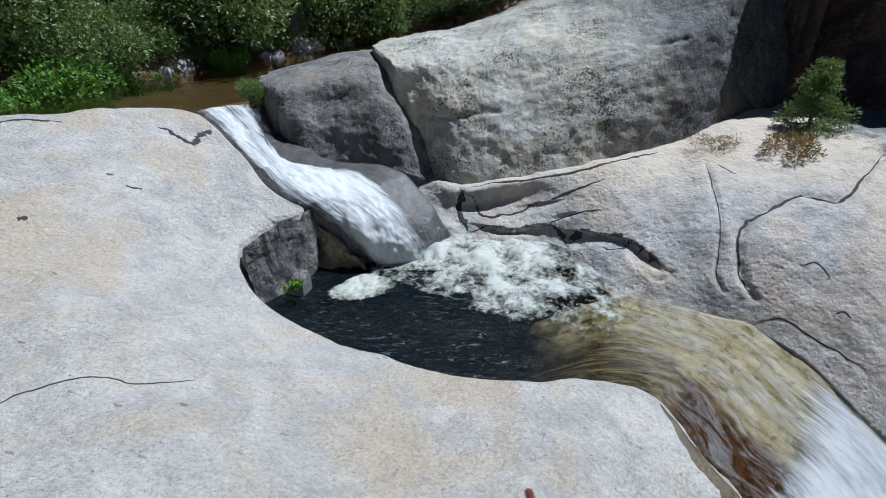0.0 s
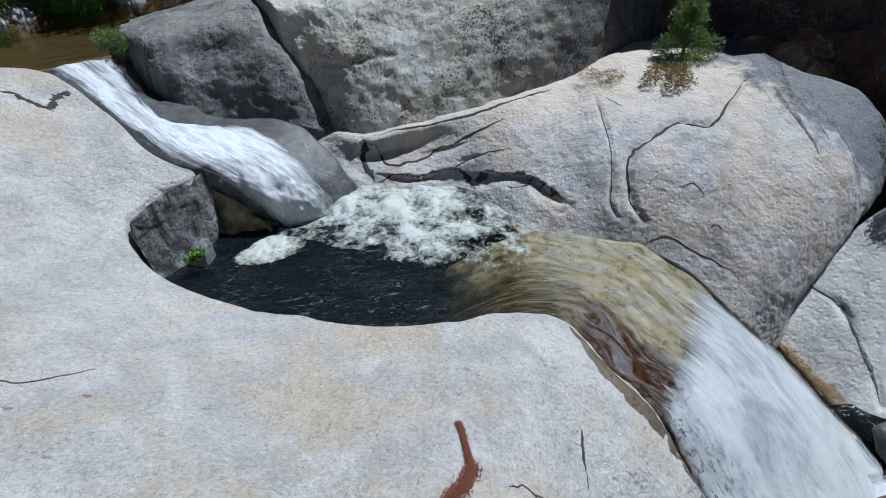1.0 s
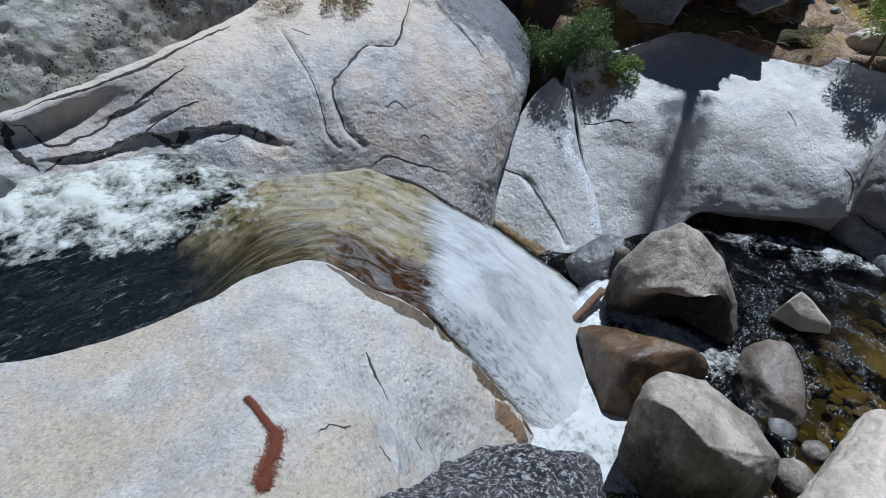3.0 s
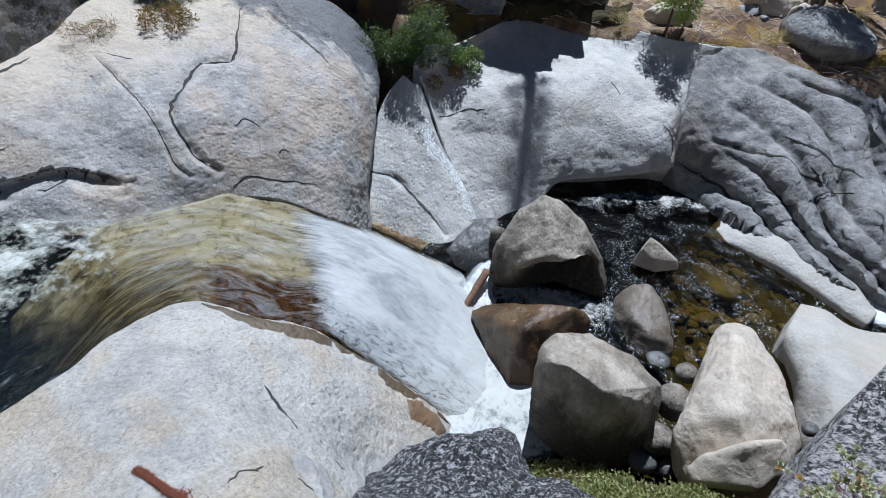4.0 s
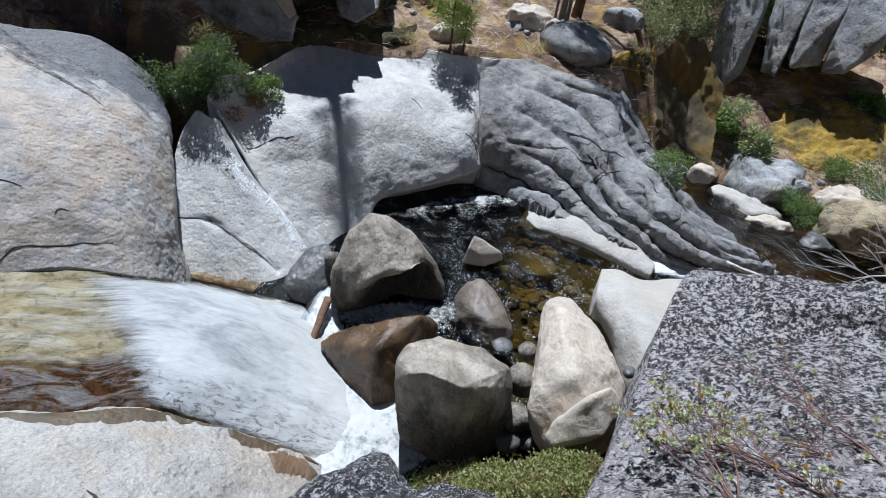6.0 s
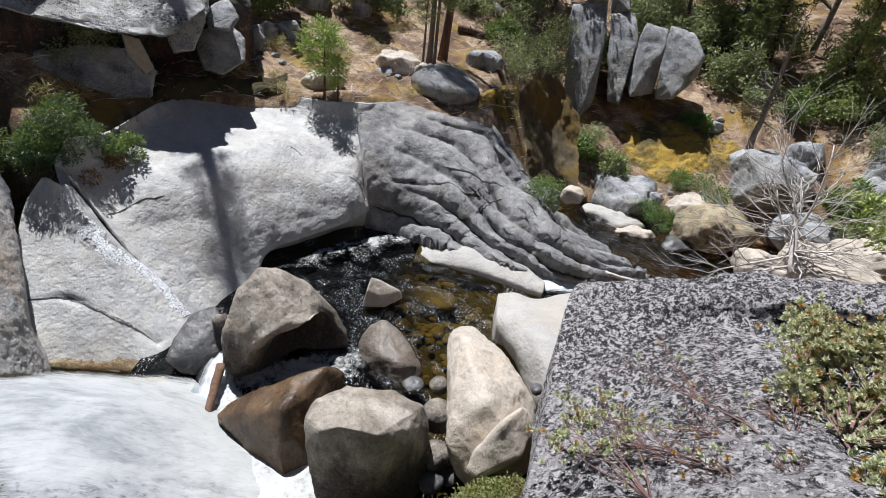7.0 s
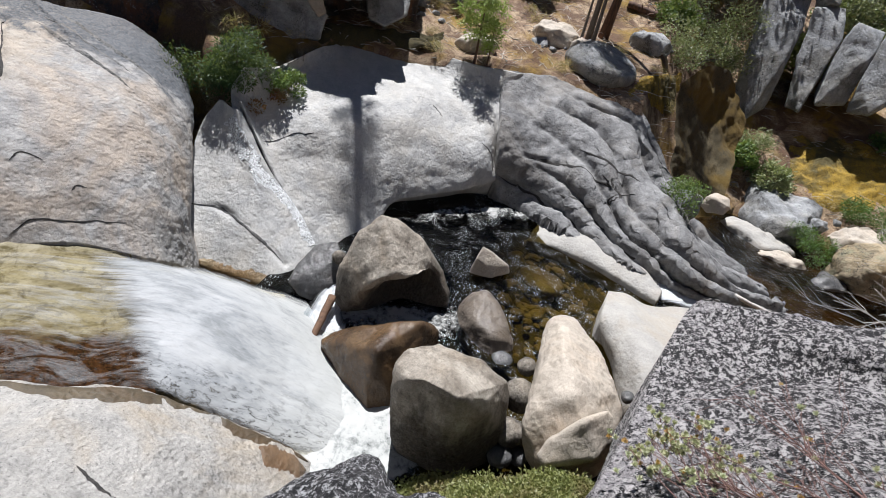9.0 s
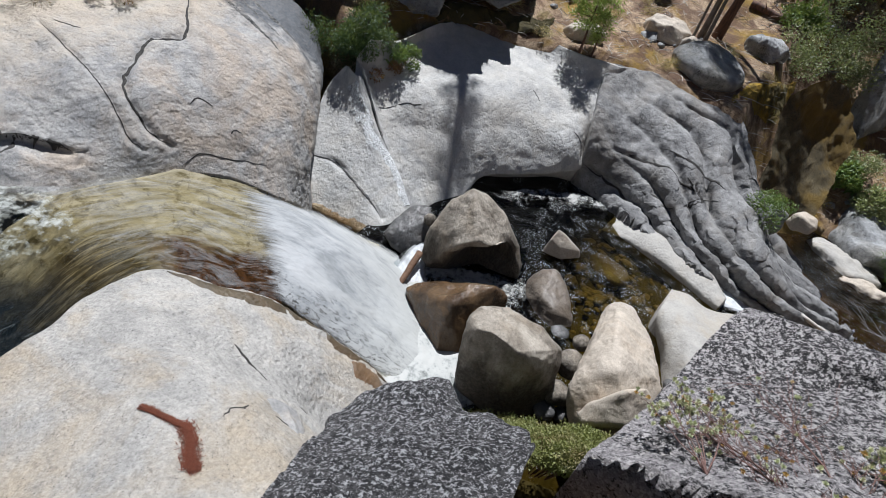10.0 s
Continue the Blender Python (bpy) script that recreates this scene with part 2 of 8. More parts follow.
def white_water(name, cover=0.5, across=9.0, along=0.9, tint=(0.72, 0.78, 0.78), sheen=0.06, edge=0.0, bright=0.7, bumpy=0.55, even=0.66, lead=0.0):
    """Falling water: soft streaks of white along the flow, glassy between; UV runs across and along in metres.
    lead: how far it thins at the lip."""
    m = Nodes(name)
    st = m.noise(1.0, 8, 0.7, at=m.coords((across, along, 1), "UV"), distort=0.5)
    big = m.noise(1.0, 4, 0.55, at=m.coords((across * 0.2, along * 0.7, 1), "UV"), distort=0.6)
    f = m.math("ADD", m.math("MULTIPLY", st, 0.55), m.math("MULTIPLY", big, 0.55))
    if edge:
        rim = m.t.nodes.new("ShaderNodeUVMap")
        rim.uv_map = "Rim"
        u = m.add("ShaderNodeSeparateXYZ", Vector=rim.outputs[0]).outputs[0]
        if lead:
            f = m.math("SUBTRACT", f, m.ramp(m.math("ADD", m.add("ShaderNodeSeparateXYZ", Vector=rim.outputs[0]).outputs[1], m.math("MULTIPLY", m.math("SUBTRACT", big, 0.5), 0.3)), (0.0, lead), (0.16, lead * 0.8), (0.4, 0.0)))
        side = m.math("MINIMUM", u, m.math("SUBTRACT", 1.0, u))
        f = m.math("SUBTRACT", f, m.ramp(m.math("DIVIDE", side, edge), (0.0, 0.34), (1.0, 0.0)))
    c0 = 0.72 - 0.34 * cover
    fac = m.ramp(f, (c0 - 0.17, 0.0), (c0 + 0.0, 0.72), (c0 + 0.14, 1.0))
    fine = m.noise(1.0, 7, 0.82, at=m.coords((across * 4, along * 7, 1), "UV"), distort=0.4)
    col = m.mix(m.ramp(fine, (0.34, 0.0), (0.62, 1.0)), tuple(even * bright * v for v in (0.92, 0.99, 1.05)), tuple(bright * v for v in (0.97, 1.0, 1.02)))
    m.set(Base_Color=col, Roughness=0.5, Normal=m.bump(m.math("ADD", st, m.math("MULTIPLY", fine, 0.5)), bumpy, 0.05))
    clear = m.add("ShaderNodeBsdfTransparent", Color=(*tint, 1))
    gloss = m.add("ShaderNodeBsdfGlossy", Roughness=0.3, Normal=m.bump(fine, 0.8, 0.04))
    film = m.t.nodes.new("ShaderNodeMixShader")
    film.inputs[0].default_value = sheen
    m.t.links.new(clear.outputs[0], film.inputs[1])
    m.t.links.new(gloss.outputs[0], film.inputs[2])
    ms = m.t.nodes.new("ShaderNodeMixShader")
    m.t.links.new(fac, ms.inputs[0])
    m.t.links.new(film.outputs[0], ms.inputs[1])
    m.t.links.new(m.bsdf.outputs[0], ms.inputs[2])
    m.t.links.new(ms.outputs[0], m.out.inputs[0])
    return m.mat


def cascade_surface(name):
    """Water sliding clear over tan rock, then breaking into soft lumpy white. UV is in metres, Rim is 0 to 1 across and along."""
    m = Nodes(name)
    v = m.add("ShaderNodeSeparateXYZ", Vector=m.co.outputs["UV"]).outputs[1]
    rim = m.t.nodes.new("ShaderNodeUVMap")
    rim.uv_map = "Rim"
    ends = m.add("ShaderNodeSeparateXYZ", Vector=rim.outputs[0])
    u, r = ends.outputs[0], ends.outputs[1]
    # where the slide breaks, torn along the flow
    tear = m.math("ADD", m.math("MULTIPLY", m.math("SUBTRACT", m.noise(1.0, 6, 0.7, at=m.coords((5, 0.5, 1), "UV")), 0.5), 1.5), m.math("MULTIPLY", m.math("SUBTRACT", m.noise(1.0, 4, 0.7, at=m.coords((24, 3, 1), "UV")), 0.5), 0.5))
    gone = m.math("ADD", m.math("SUBTRACT", v, m.math("SUBTRACT", 3.85, m.math("MULTIPLY", u, 0.85))), tear)
    white = m.ramp(m.math("DIVIDE", gone, 0.5), (0.0, 0.0), (0.5, 0.6), (1.0, 1.0))
    # soft lumps of spray, bubbles between, holes along the slab's edge
    lump = m.noise(1.0, 7, 0.62, at=m.coords((1.5, 0.7, 1), "UV"), distort=0.9)
    fine = m.noise(1.0, 8, 0.8, at=m.coords((11, 3.2, 1), "UV"), distort=0.5)
    holes = m.math("MULTIPLY", m.ramp(m.noise(1.0, 5, 0.7, at=m.coords((11, 5, 1), "UV"), distort=0.6), (0.36, 1.0), (0.5, 0.0)), m.ramp(m.math("ADD", u, m.math("MULTIPLY", m.math("SUBTRACT", lump, 0.5), 0.5)), (0.08, 0.75), (0.36, 0.12)))
    fac = m.math("MULTIPLY", white, m.math("SUBTRACT", m.ramp(m.math("ADD", m.math("MULTIPLY", lump, 0.7), m.math("MULTIPLY", fine, 0.3)), (0.3, 0.7), (0.5, 0.97)), holes))
    # thin milky film on the slide, and sun sparks painted on in white
    film = m.ramp(m.noise(1.0, 7, 0.75, at=m.coords((5, 1.1, 1), "UV"), distort=1.2), (0.44, 0.0), (0.68, 0.42))
    spark = m.math("MULTIPLY", m.ramp(m.noise(1.0, 5, 0.8, at=m.coords((22, 11, 1), "UV"), distort=1.0), (0.63, 0.0), (0.68, 0.85)), m.ramp(m.noise(1.0, 4, 0.6, at=m.coords((1.3, 1.6, 1), "UV")), (0.45, 0.0), (0.6, 1.0)))
    slide = m.math("MULTIPLY", m.math("MAXIMUM", film, spark), m.ramp(v, (0.1, 0.0), (0.8, 1.0)))
    fac = m.math("MAXIMUM", fac, slide)
    side = m.math("MINIMUM", u, m.math("SUBTRACT", 1.0, u))
    fac = m.math("MULTIPLY", fac, m.ramp(m.math("ADD", side, m.math("MULTIPLY", m.math("SUBTRACT", fine, 0.5), 0.12)), (0.0, 0.0), (0.06, 1.0)))
    fac = m.math("MULTIPLY", fac, m.ramp(m.math("ADD", r, m.math("MULTIPLY", m.math("SUBTRACT", m.noise(1.7, 6, 0.7), 0.5), 0.1)), (0.86, 1.0), (0.955, 0.0)))
    tone = m.mix(m.ramp(m.math("ADD", m.math("MULTIPLY", lump, 0.6), m.math("MULTIPLY", fine, 0.4)), (0.38, 0.0), (0.6, 1.0)), (0.29, 0.31, 0.325), (0.43, 0.44, 0.45))
    tone = m.mix(m.ramp(m.math("ADD", r, m.math("MULTIPLY", m.math("SUBTRACT", lump, 0.5), 0.4)), (0.6, 0.0), (0.84, 0.9)), tone, (0.42, 0.43, 0.418))
    m.set(Base_Color=tone, Roughness=0.6, Normal=m.bump(m.math("ADD", m.math("MULTIPLY", lump, 2.0), m.math("MULTIPLY", fine, 0.8)), 0.35, 0.06))
    clear = m.add("ShaderNodeBsdfTransparent", Color=(0.97, 0.95, 0.88, 1))
    ms = m.t.nodes.new("ShaderNodeMixShader")
    m.t.links.new(fac, ms.inputs[0])
    m.t.links.new(clear.outputs[0], ms.inputs[1])
    m.t.links.new(m.bsdf.outputs[0], ms.inputs[2])
    m.t.links.new(ms.outputs[0], m.out.inputs[0])
    return m.mat


def froth(name, shade=(0.36, 0.385, 0.31), light=(0.45, 0.47, 0.445)):
    """Churned foam: white in the middle, torn into strings towards the rim. UV's first value runs from rim to middle."""
    m = Nodes(name)
    big = m.noise(1.5, 5, 0.6, distort=0.6)
    n = m.noise(7.5, 8, 0.7, distort=0.35)
    lace = m.ramp(m.cells(5.5, at=m.mix(0.12, m.co.outputs["Object"], m.add("ShaderNodeTexNoise", Vector=m.co.outputs["Object"], Scale=3.0).outputs["Color"]), feature="DISTANCE_TO_EDGE").outputs["Distance"], (0.0, 1.0), (0.16, 0.0))
    edge = m.add("ShaderNodeSeparateXYZ", Vector=m.co.outputs["UV"]).outputs[0]
    f = m.math("ADD", m.math("MULTIPLY", edge, 0.62), m.math("ADD", m.math("MULTIPLY", m.math("SUBTRACT", n, 0.5), 1.1), m.math("MULTIPLY", m.math("SUBTRACT", big, 0.5), 0.9)))
    f = m.math("ADD", f, m.math("MULTIPLY", lace, 0.07))
    fac = m.ramp(f, (0.22, 0.0), (0.42, 0.42), (0.68, 0.96))
    m.set(Base_Color=m.mix(m.ramp(m.math("ADD", m.math("MULTIPLY", n, 0.5), m.math("MULTIPLY", big, 0.5)), (0.4, 0.0), (0.56, 1.0)), shade, light), Roughness=0.6,
          Normal=m.bump(n, 0.3, 0.04))
    clear = m.add("ShaderNodeBsdfTransparent", Color=(1, 1, 1, 1))
    ms = m.t.nodes.new("ShaderNodeMixShader")
    m.t.links.new(fac, ms.inputs[0])
    m.t.links.new(clear.outputs[0], ms.inputs[1])
    m.t.links.new(m.bsdf.outputs[0], ms.inputs[2])
    m.t.links.new(ms.outputs[0], m.out.inputs[0])
    return m.mat


def sparkle(name):
    """A shallow trickle over wet dark rock, broken into bright glints that are painted into its colour."""
    m = Nodes(name)
    n = m.noise(26, 5, 0.75, distort=0.8)
    glint = m.ramp(n, (0.42, 0.0), (0.5, 1.0))
    m.set(Base_Color=m.mix(glint, (0.16, 0.16, 0.16), (0.85, 0.87, 0.88)), Roughness=0.15, Normal=m.bump(n, 1.0, 0.05))
    return m.mat


def chute_stone(name):
    """Bedrock under the slide: olive and tan bands along the flow, rust-brown along one edge. UV is 0 to 1 across and along."""
    m = Nodes(name)
    band = m.noise(1.0, 6, 0.65, at=m.coords((11, 1.6, 1), "UV"), distort=1.0)
    col = m.mix(m.ramp(band, (0.35, 0.0), (0.65, 1.0)), (0.31, 0.285, 0.2), (0.17, 0.148, 0.09))
    u = m.add("ShaderNodeSeparateXYZ", Vector=m.co.outputs["UV"])
    edge = m.math("ADD", u.outputs[0], m.math("MULTIPLY", m.math("SUBTRACT", m.noise(1.0, 5, 0.6, at=m.coords((4, 3, 1), "UV")), 0.5), 0.5))
    rust = m.math("MULTIPLY", m.ramp(edge, (0.22, 1.0), (0.36, 0.0)), m.ramp(u.outputs[1], (0.44, 0.0), (0.58, 1.0)))
    col = m.mix(m.ramp(m.noise(1.3, 6, 0.7, distort=1.0), (0.48, 0.0), (0.62, 0.6)), col, (0.36, 0.33, 0.25))
    col = m.mix(m.ramp(m.noise(3.4, 6, 0.75, distort=0.6), (0.5, 0.0), (0.62, 0.85)), col, (0.075, 0.062, 0.028))
    inky = m.math("MULTIPLY", m.ramp(edge, (0.34, 1.0), (0.52, 0.0)), m.ramp(u.outputs[1], (0.42, 1.0), (0.56, 0.0)))
    col = m.mix(m.math("MULTIPLY", inky, 0.9), col, m.mix(m.ramp(m.noise(1.0, 6, 0.7, at=m.coords((30, 4, 1), "UV"), distort=0.8), (0.5, 0.0), (0.66, 1.0)), (0.018, 0.014, 0.009), (0.2, 0.17, 0.11)))
    col = m.mix(rust, col, m.mix(m.ramp(m.math("ADD", m.math("MULTIPLY", m.noise(30, 6, 0.8), 0.6), m.math("MULTIPLY", m.noise(5, 5, 0.7, distort=0.8), 0.4)), (0.42, 0.0), (0.6, 1.0)), (0.01, 0.006, 0.004), (0.075, 0.034, 0.014)))
    col = m.mix(m.ramp(m.noise(40, 4, 0.7), (0.55, 0.0), (0.68, 0.6)), col, (0.1, 0.07, 0.03))
    m.set(Base_Color=col, Roughness=0.55, Specular_IOR_Level=0.0, Normal=m.bump(m.math("ADD", band, m.math("MULTIPLY", m.noise(25, 5, 0.7), 0.3)), 0.3, 0.02))
    return m.mat


CHUTEBED = chute_stone("tan_slide_bed")
SLAB = granite("pale_granite", (0.477, 0.46, 0.43), (0.334, 0.326, 0.31), (0.418, 0.343, 0.242), speck=0.64, stain=0.7, relief=1.33, depth=0.05)
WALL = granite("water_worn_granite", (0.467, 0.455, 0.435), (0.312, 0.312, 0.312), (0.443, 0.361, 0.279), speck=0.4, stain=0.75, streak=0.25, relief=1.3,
               # tan plate first; second tone paints the crest's shade with its dark streaks
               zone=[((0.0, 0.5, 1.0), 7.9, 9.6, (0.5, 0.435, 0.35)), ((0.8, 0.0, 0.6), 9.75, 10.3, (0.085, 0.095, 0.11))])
BANKROCK = granite("smooth_bank_granite", (0.4, 0.385, 0.355), (0.33, 0.32, 0.3), (0.36, 0.31, 0.24), speck=0.22, stain=0.5, relief=0.8)
DOME = granite("polished_granite", (0.525, 0.517, 0.492), (0.402, 0.402, 0.398), (0.459, 0.41, 0.336), speck=0.3, stain=0.35, streak=0.1)
RIDGE = granite("folded_grey_rock", (0.31, 0.31, 0.31), (0.11, 0.11, 0.113), (0.25, 0.22, 0.18), speck=0.32, stain=0.4, lichen=0.05, relief=1.0)
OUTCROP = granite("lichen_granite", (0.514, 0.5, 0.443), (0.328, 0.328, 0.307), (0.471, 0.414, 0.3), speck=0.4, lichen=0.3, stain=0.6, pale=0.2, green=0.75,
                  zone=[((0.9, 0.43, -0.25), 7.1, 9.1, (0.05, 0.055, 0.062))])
FACET = granite("grey_granite", (0.245, 0.242, 0.234), (0.136, 0.136, 0.134), (0.245, 0.204, 0.157), speck=0.35, lichen=0.3, streak=0.45, stain=0.6)
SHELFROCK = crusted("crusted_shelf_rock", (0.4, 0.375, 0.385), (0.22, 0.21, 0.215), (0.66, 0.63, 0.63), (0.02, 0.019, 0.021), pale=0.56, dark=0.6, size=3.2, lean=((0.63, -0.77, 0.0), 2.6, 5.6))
BLACKROCK = crusted("black_lichen_rock", (0.09, 0.087, 0.09), (0.045, 0.044, 0.046), (0.6, 0.6, 0.62), (0.012, 0.012, 0.014), pale=0.36, dark=0.78, size=4.0)
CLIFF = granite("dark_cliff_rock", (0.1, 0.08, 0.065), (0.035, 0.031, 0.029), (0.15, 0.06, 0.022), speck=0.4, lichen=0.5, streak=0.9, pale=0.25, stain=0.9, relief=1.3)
GREYROCK = granite("grey_hill_rock", (0.42, 0.43, 0.44), (0.24, 0.25, 0.26), (0.32, 0.29, 0.22), speck=0.5, lichen=0.3, pale=0.3, relief=1.3, streak=0.35, dots=(24, 60), crusts=40)
# zone paints wet lower stone and the shade of undersides, darker downwards
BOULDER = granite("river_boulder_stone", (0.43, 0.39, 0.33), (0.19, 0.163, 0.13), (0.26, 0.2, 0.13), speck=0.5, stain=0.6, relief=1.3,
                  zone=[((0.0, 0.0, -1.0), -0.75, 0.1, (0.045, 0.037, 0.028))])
WETBOULDER = granite("wet_grey_brown_stone", (0.2, 0.17, 0.14), (0.11, 0.092, 0.075), (0.16, 0.12, 0.08), speck=0.4, stain=0.6, rough=0.35)
WETROCK = granite("wet_brown_stone", (0.13, 0.082, 0.042), (0.055, 0.034, 0.019), (0.14, 0.075, 0.028), speck=0.3, stain=0.7, rough=0.22)
TANBED = granite("tan_stream_bed", (0.34, 0.26, 0.14), (0.2, 0.15, 0.085), (0.22, 0.13, 0.05), speck=0.3, stain=0.8, rough=0.4)
RIVERBED = granite("river_bed_stone", (0.19, 0.145, 0.085), (0.085, 0.07, 0.042), (0.15, 0.095, 0.045), speck=0.2, stain=0.8)
TANSTONE = granite("tan_boulder_stone", (0.51, 0.45, 0.375), (0.39, 0.345, 0.29), (0.47, 0.37, 0.27), speck=0.36, stain=0.6, relief=0.85)
BEDSTONE = granite("yellow_brown_pebble", (0.22, 0.175, 0.095), (0.12, 0.1, 0.052), (0.16, 0.11, 0.05), speck=0.2, stain=0.8, rough=0.4)
BED = granite("pool_bed", (0.06, 0.047, 0.02), (0.02, 0.017, 0.009), (0.04, 0.03, 0.013), speck=0.2, stain=0.8)
WETGREY = granite("wet_grey_rock", (0.132, 0.132, 0.132), (0.072, 0.072, 0.073), (0.084, 0.066, 0.048), speck=0.25, stain=0.4, rough=0.25, streak=0.3)
# near black, for lichen patches and for grime and painted shade in cracks
CREVICE = plain("crevice_black", (0.01, 0.01, 0.011), (0.06, 0.055, 0.05), 26, 0.9)
ALCOVE = granite("black_streaked_granite", (0.34, 0.335, 0.325), (0.17, 0.17, 0.168), (0.26, 0.22, 0.17), speck=0.4, lichen=0.5, streak=1.0, dark=(0.012, 0.012, 0.013), stain=0.4, relief=1.4, dots=(30, 70))
LEDGEROCK = granite("brown_layered_rock", (0.42, 0.34, 0.22), (0.2, 0.16, 0.1), (0.3, 0.21, 0.08), speck=0.4, lichen=0.2, stain=0.6, green=0.5, relief=1.3)
LIPROCK = granite("stained_rim_rock", (0.12, 0.092, 0.055), (0.05, 0.04, 0.025), (0.1, 0.058, 0.024), speck=0.4, stain=0.8, rough=0.5)
ORANGEROCK = granite("orange_stained_rock", (0.19, 0.13, 0.08), (0.11, 0.075, 0.045), (0.16, 0.085, 0.035), speck=0.35, stain=0.8, rough=0.5)
NEEDLES = plain("red_pine_needles", (0.2, 0.055, 0.025), (0.1, 0.03, 0.015), 90, 0.9, 0.9)
FOREST = soil("forest_floor", (0.3, 0.2, 0.125), (0.56, 0.43, 0.29), (0.06, 0.04, 0.025), moss=(0.36, 0.23, 0.05), amount=0.1, duff=True)
MOSS = soil("golden_moss", (0.5, 0.32, 0.035), (0.36, 0.25, 0.05), (0.12, 0.085, 0.035), moss=(0.16, 0.13, 0.05), amount=0.3)
BARK = bark("pine_bark", (0.16, 0.085, 0.055), (0.05, 0.035, 0.03))
GREYBARK = bark("grey_bark", (0.2, 0.18, 0.16), (0.09, 0.08, 0.07))
DEADWOOD = bark("weathered_dead_wood", (0.66, 0.62, 0.57), (0.4, 0.37, 0.34))
REDTWIG = bark("dark_red_twig", (0.25, 0.14, 0.12), (0.12, 0.075, 0.065))
LOGWOOD = bark("wet_log_wood", (0.2, 0.115, 0.07), (0.1, 0.06, 0.038))
PINE = leaf("pine_green", (0.14, 0.19, 0.06), (0.3, 0.34, 0.12), (0.08, 0.115, 0.04))
FIR = leaf("fir_green", (0.02, 0.06, 0.022), (0.04, 0.09, 0.03), (0.016, 0.04, 0.02))
OAK = leaf("oak_green", (0.07, 0.14, 0.035), (0.16, 0.24, 0.06), (0.05, 0.1, 0.03))
SAGE = leaf("manzanita_leaf", (0.42, 0.46, 0.3), (0.62, 0.62, 0.46), (0.5, 0.48, 0.32))
ORANGELEAF = leaf("orange_manzanita_tip", (0.42, 0.22, 0.08), (0.5, 0.34, 0.12), (0.36, 0.2, 0.09))
LOWGREEN = leaf("low_shrub_leaf", (0.13, 0.155, 0.045), (0.23, 0.24, 0.08), (0.16, 0.13, 0.055))
YOUNG = leaf("sapling_green", (0.28, 0.4, 0.07), (0.4, 0.5, 0.13), (0.22, 0.3, 0.07))
FERN = leaf("bright_herb_green", (0.07, 0.2, 0.015), (0.12, 0.28, 0.02), (0.05, 0.14, 0.015))
OAKLIGHT = leaf("willow_green", (0.23, 0.29, 0.09), (0.45, 0.49, 0.18), (0.12, 0.17, 0.06))
SAGEDARK = leaf("grey_green_leaf", (0.21, 0.245, 0.13), (0.42, 0.45, 0.25), (0.12, 0.15, 0.075))
FIRBRIGHT = leaf("young_pine_green", (0.045, 0.12, 0.025), (0.09, 0.18, 0.035), (0.05, 0.1, 0.025))
BANKGREEN = leaf("river_bush_green", (0.06, 0.115, 0.035), (0.16, 0.25, 0.07), (0.05, 0.09, 0.03))
BANKPALE = leaf("river_willow_green", (0.07, 0.12, 0.035), (0.17, 0.24, 0.07), (0.05, 0.09, 0.03))
DRYGRASS = leaf("dry_grass", (0.5, 0.4, 0.2), (0.62, 0.52, 0.3), (0.36, 0.25, 0.12))
REDBUSH = leaf("browned_leaf", (0.24, 0.09, 0.05), (0.17, 0.07, 0.04), (0.12, 0.05, 0.03))
PALEROCK = granite("pale_cliff_granite", (0.527, 0.527, 0.51), (0.374, 0.378, 0.383), (0.425, 0.391, 0.34), speck=0.4, lichen=0.4, stain=0.5, pale=0.3, green=0.4, streak=0.35, relief=1.4)
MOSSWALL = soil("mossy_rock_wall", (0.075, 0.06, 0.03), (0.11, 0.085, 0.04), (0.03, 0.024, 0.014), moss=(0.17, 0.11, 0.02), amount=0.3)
DARKMOSS = soil("olive_moss", (0.08, 0.065, 0.02), (0.06, 0.05, 0.02), (0.03, 0.025, 0.012))
RIVER = clear_water("river_water", (0.62, 0.56, 0.42), 5.0, 0.25)
POOLWATER = clear_water("brown_pool_water", (0.56, 0.49, 0.22), 7.0, 0.35, foam=0.64, waves=0.05, shine=0.04, deep=((0.3, 1.0, 0.0), 1.2, 3.4))
STREAM = clear_water("dark_stream_water", (0.26, 0.2, 0.09), 7.0, 0.6, foam=0.55, waves=0.08, shine=0.05)
GLITTER = sparkle("glittering_trickle")
DEEP = deep_water("dark_pool_water")
FALL = white_water("white_fall_water", 0.9, across=17.0, along=0.42, edge=0.2, tint=(0.8, 0.84, 0.86), bright=0.74, even=0.62)
LIPFALL = white_water("thin_fall_water", 0.86, across=11.0, along=0.7, edge=0.26, tint=(0.8, 0.84, 0.86), bright=0.8, even=0.55, lead=0.15)
CASCADE = cascade_surface("cascading_water")
FROTH = froth("pool_froth")
FOAM = froth("cascade_foam", (0.35, 0.37, 0.36), (0.43, 0.435, 0.42))


# ---- building helpers ----
def crom(pts, n):
    """n points along a Catmull-Rom curve through pts (k x 3)."""
    p = np.asarray(pts, float)
    k = len(p)
    q = np.vstack([2 * p[0] - p[1], p, 2 * p[-1] - p[-2]])
    u = np.linspace(0, k - 1, n)
    i = np.minimum(u.astype(int), k - 2)
    f = (u - i)[:, None]
    a, b, c, d = q[i], q[i + 1], q[i + 2], q[i + 3]
    return 0.5 * (2 * b + (c - a) * f + (2 * a - 5 * b + 4 * c - d) * f ** 2 + (3 * b - a - 3 * c + d) * f ** 3)


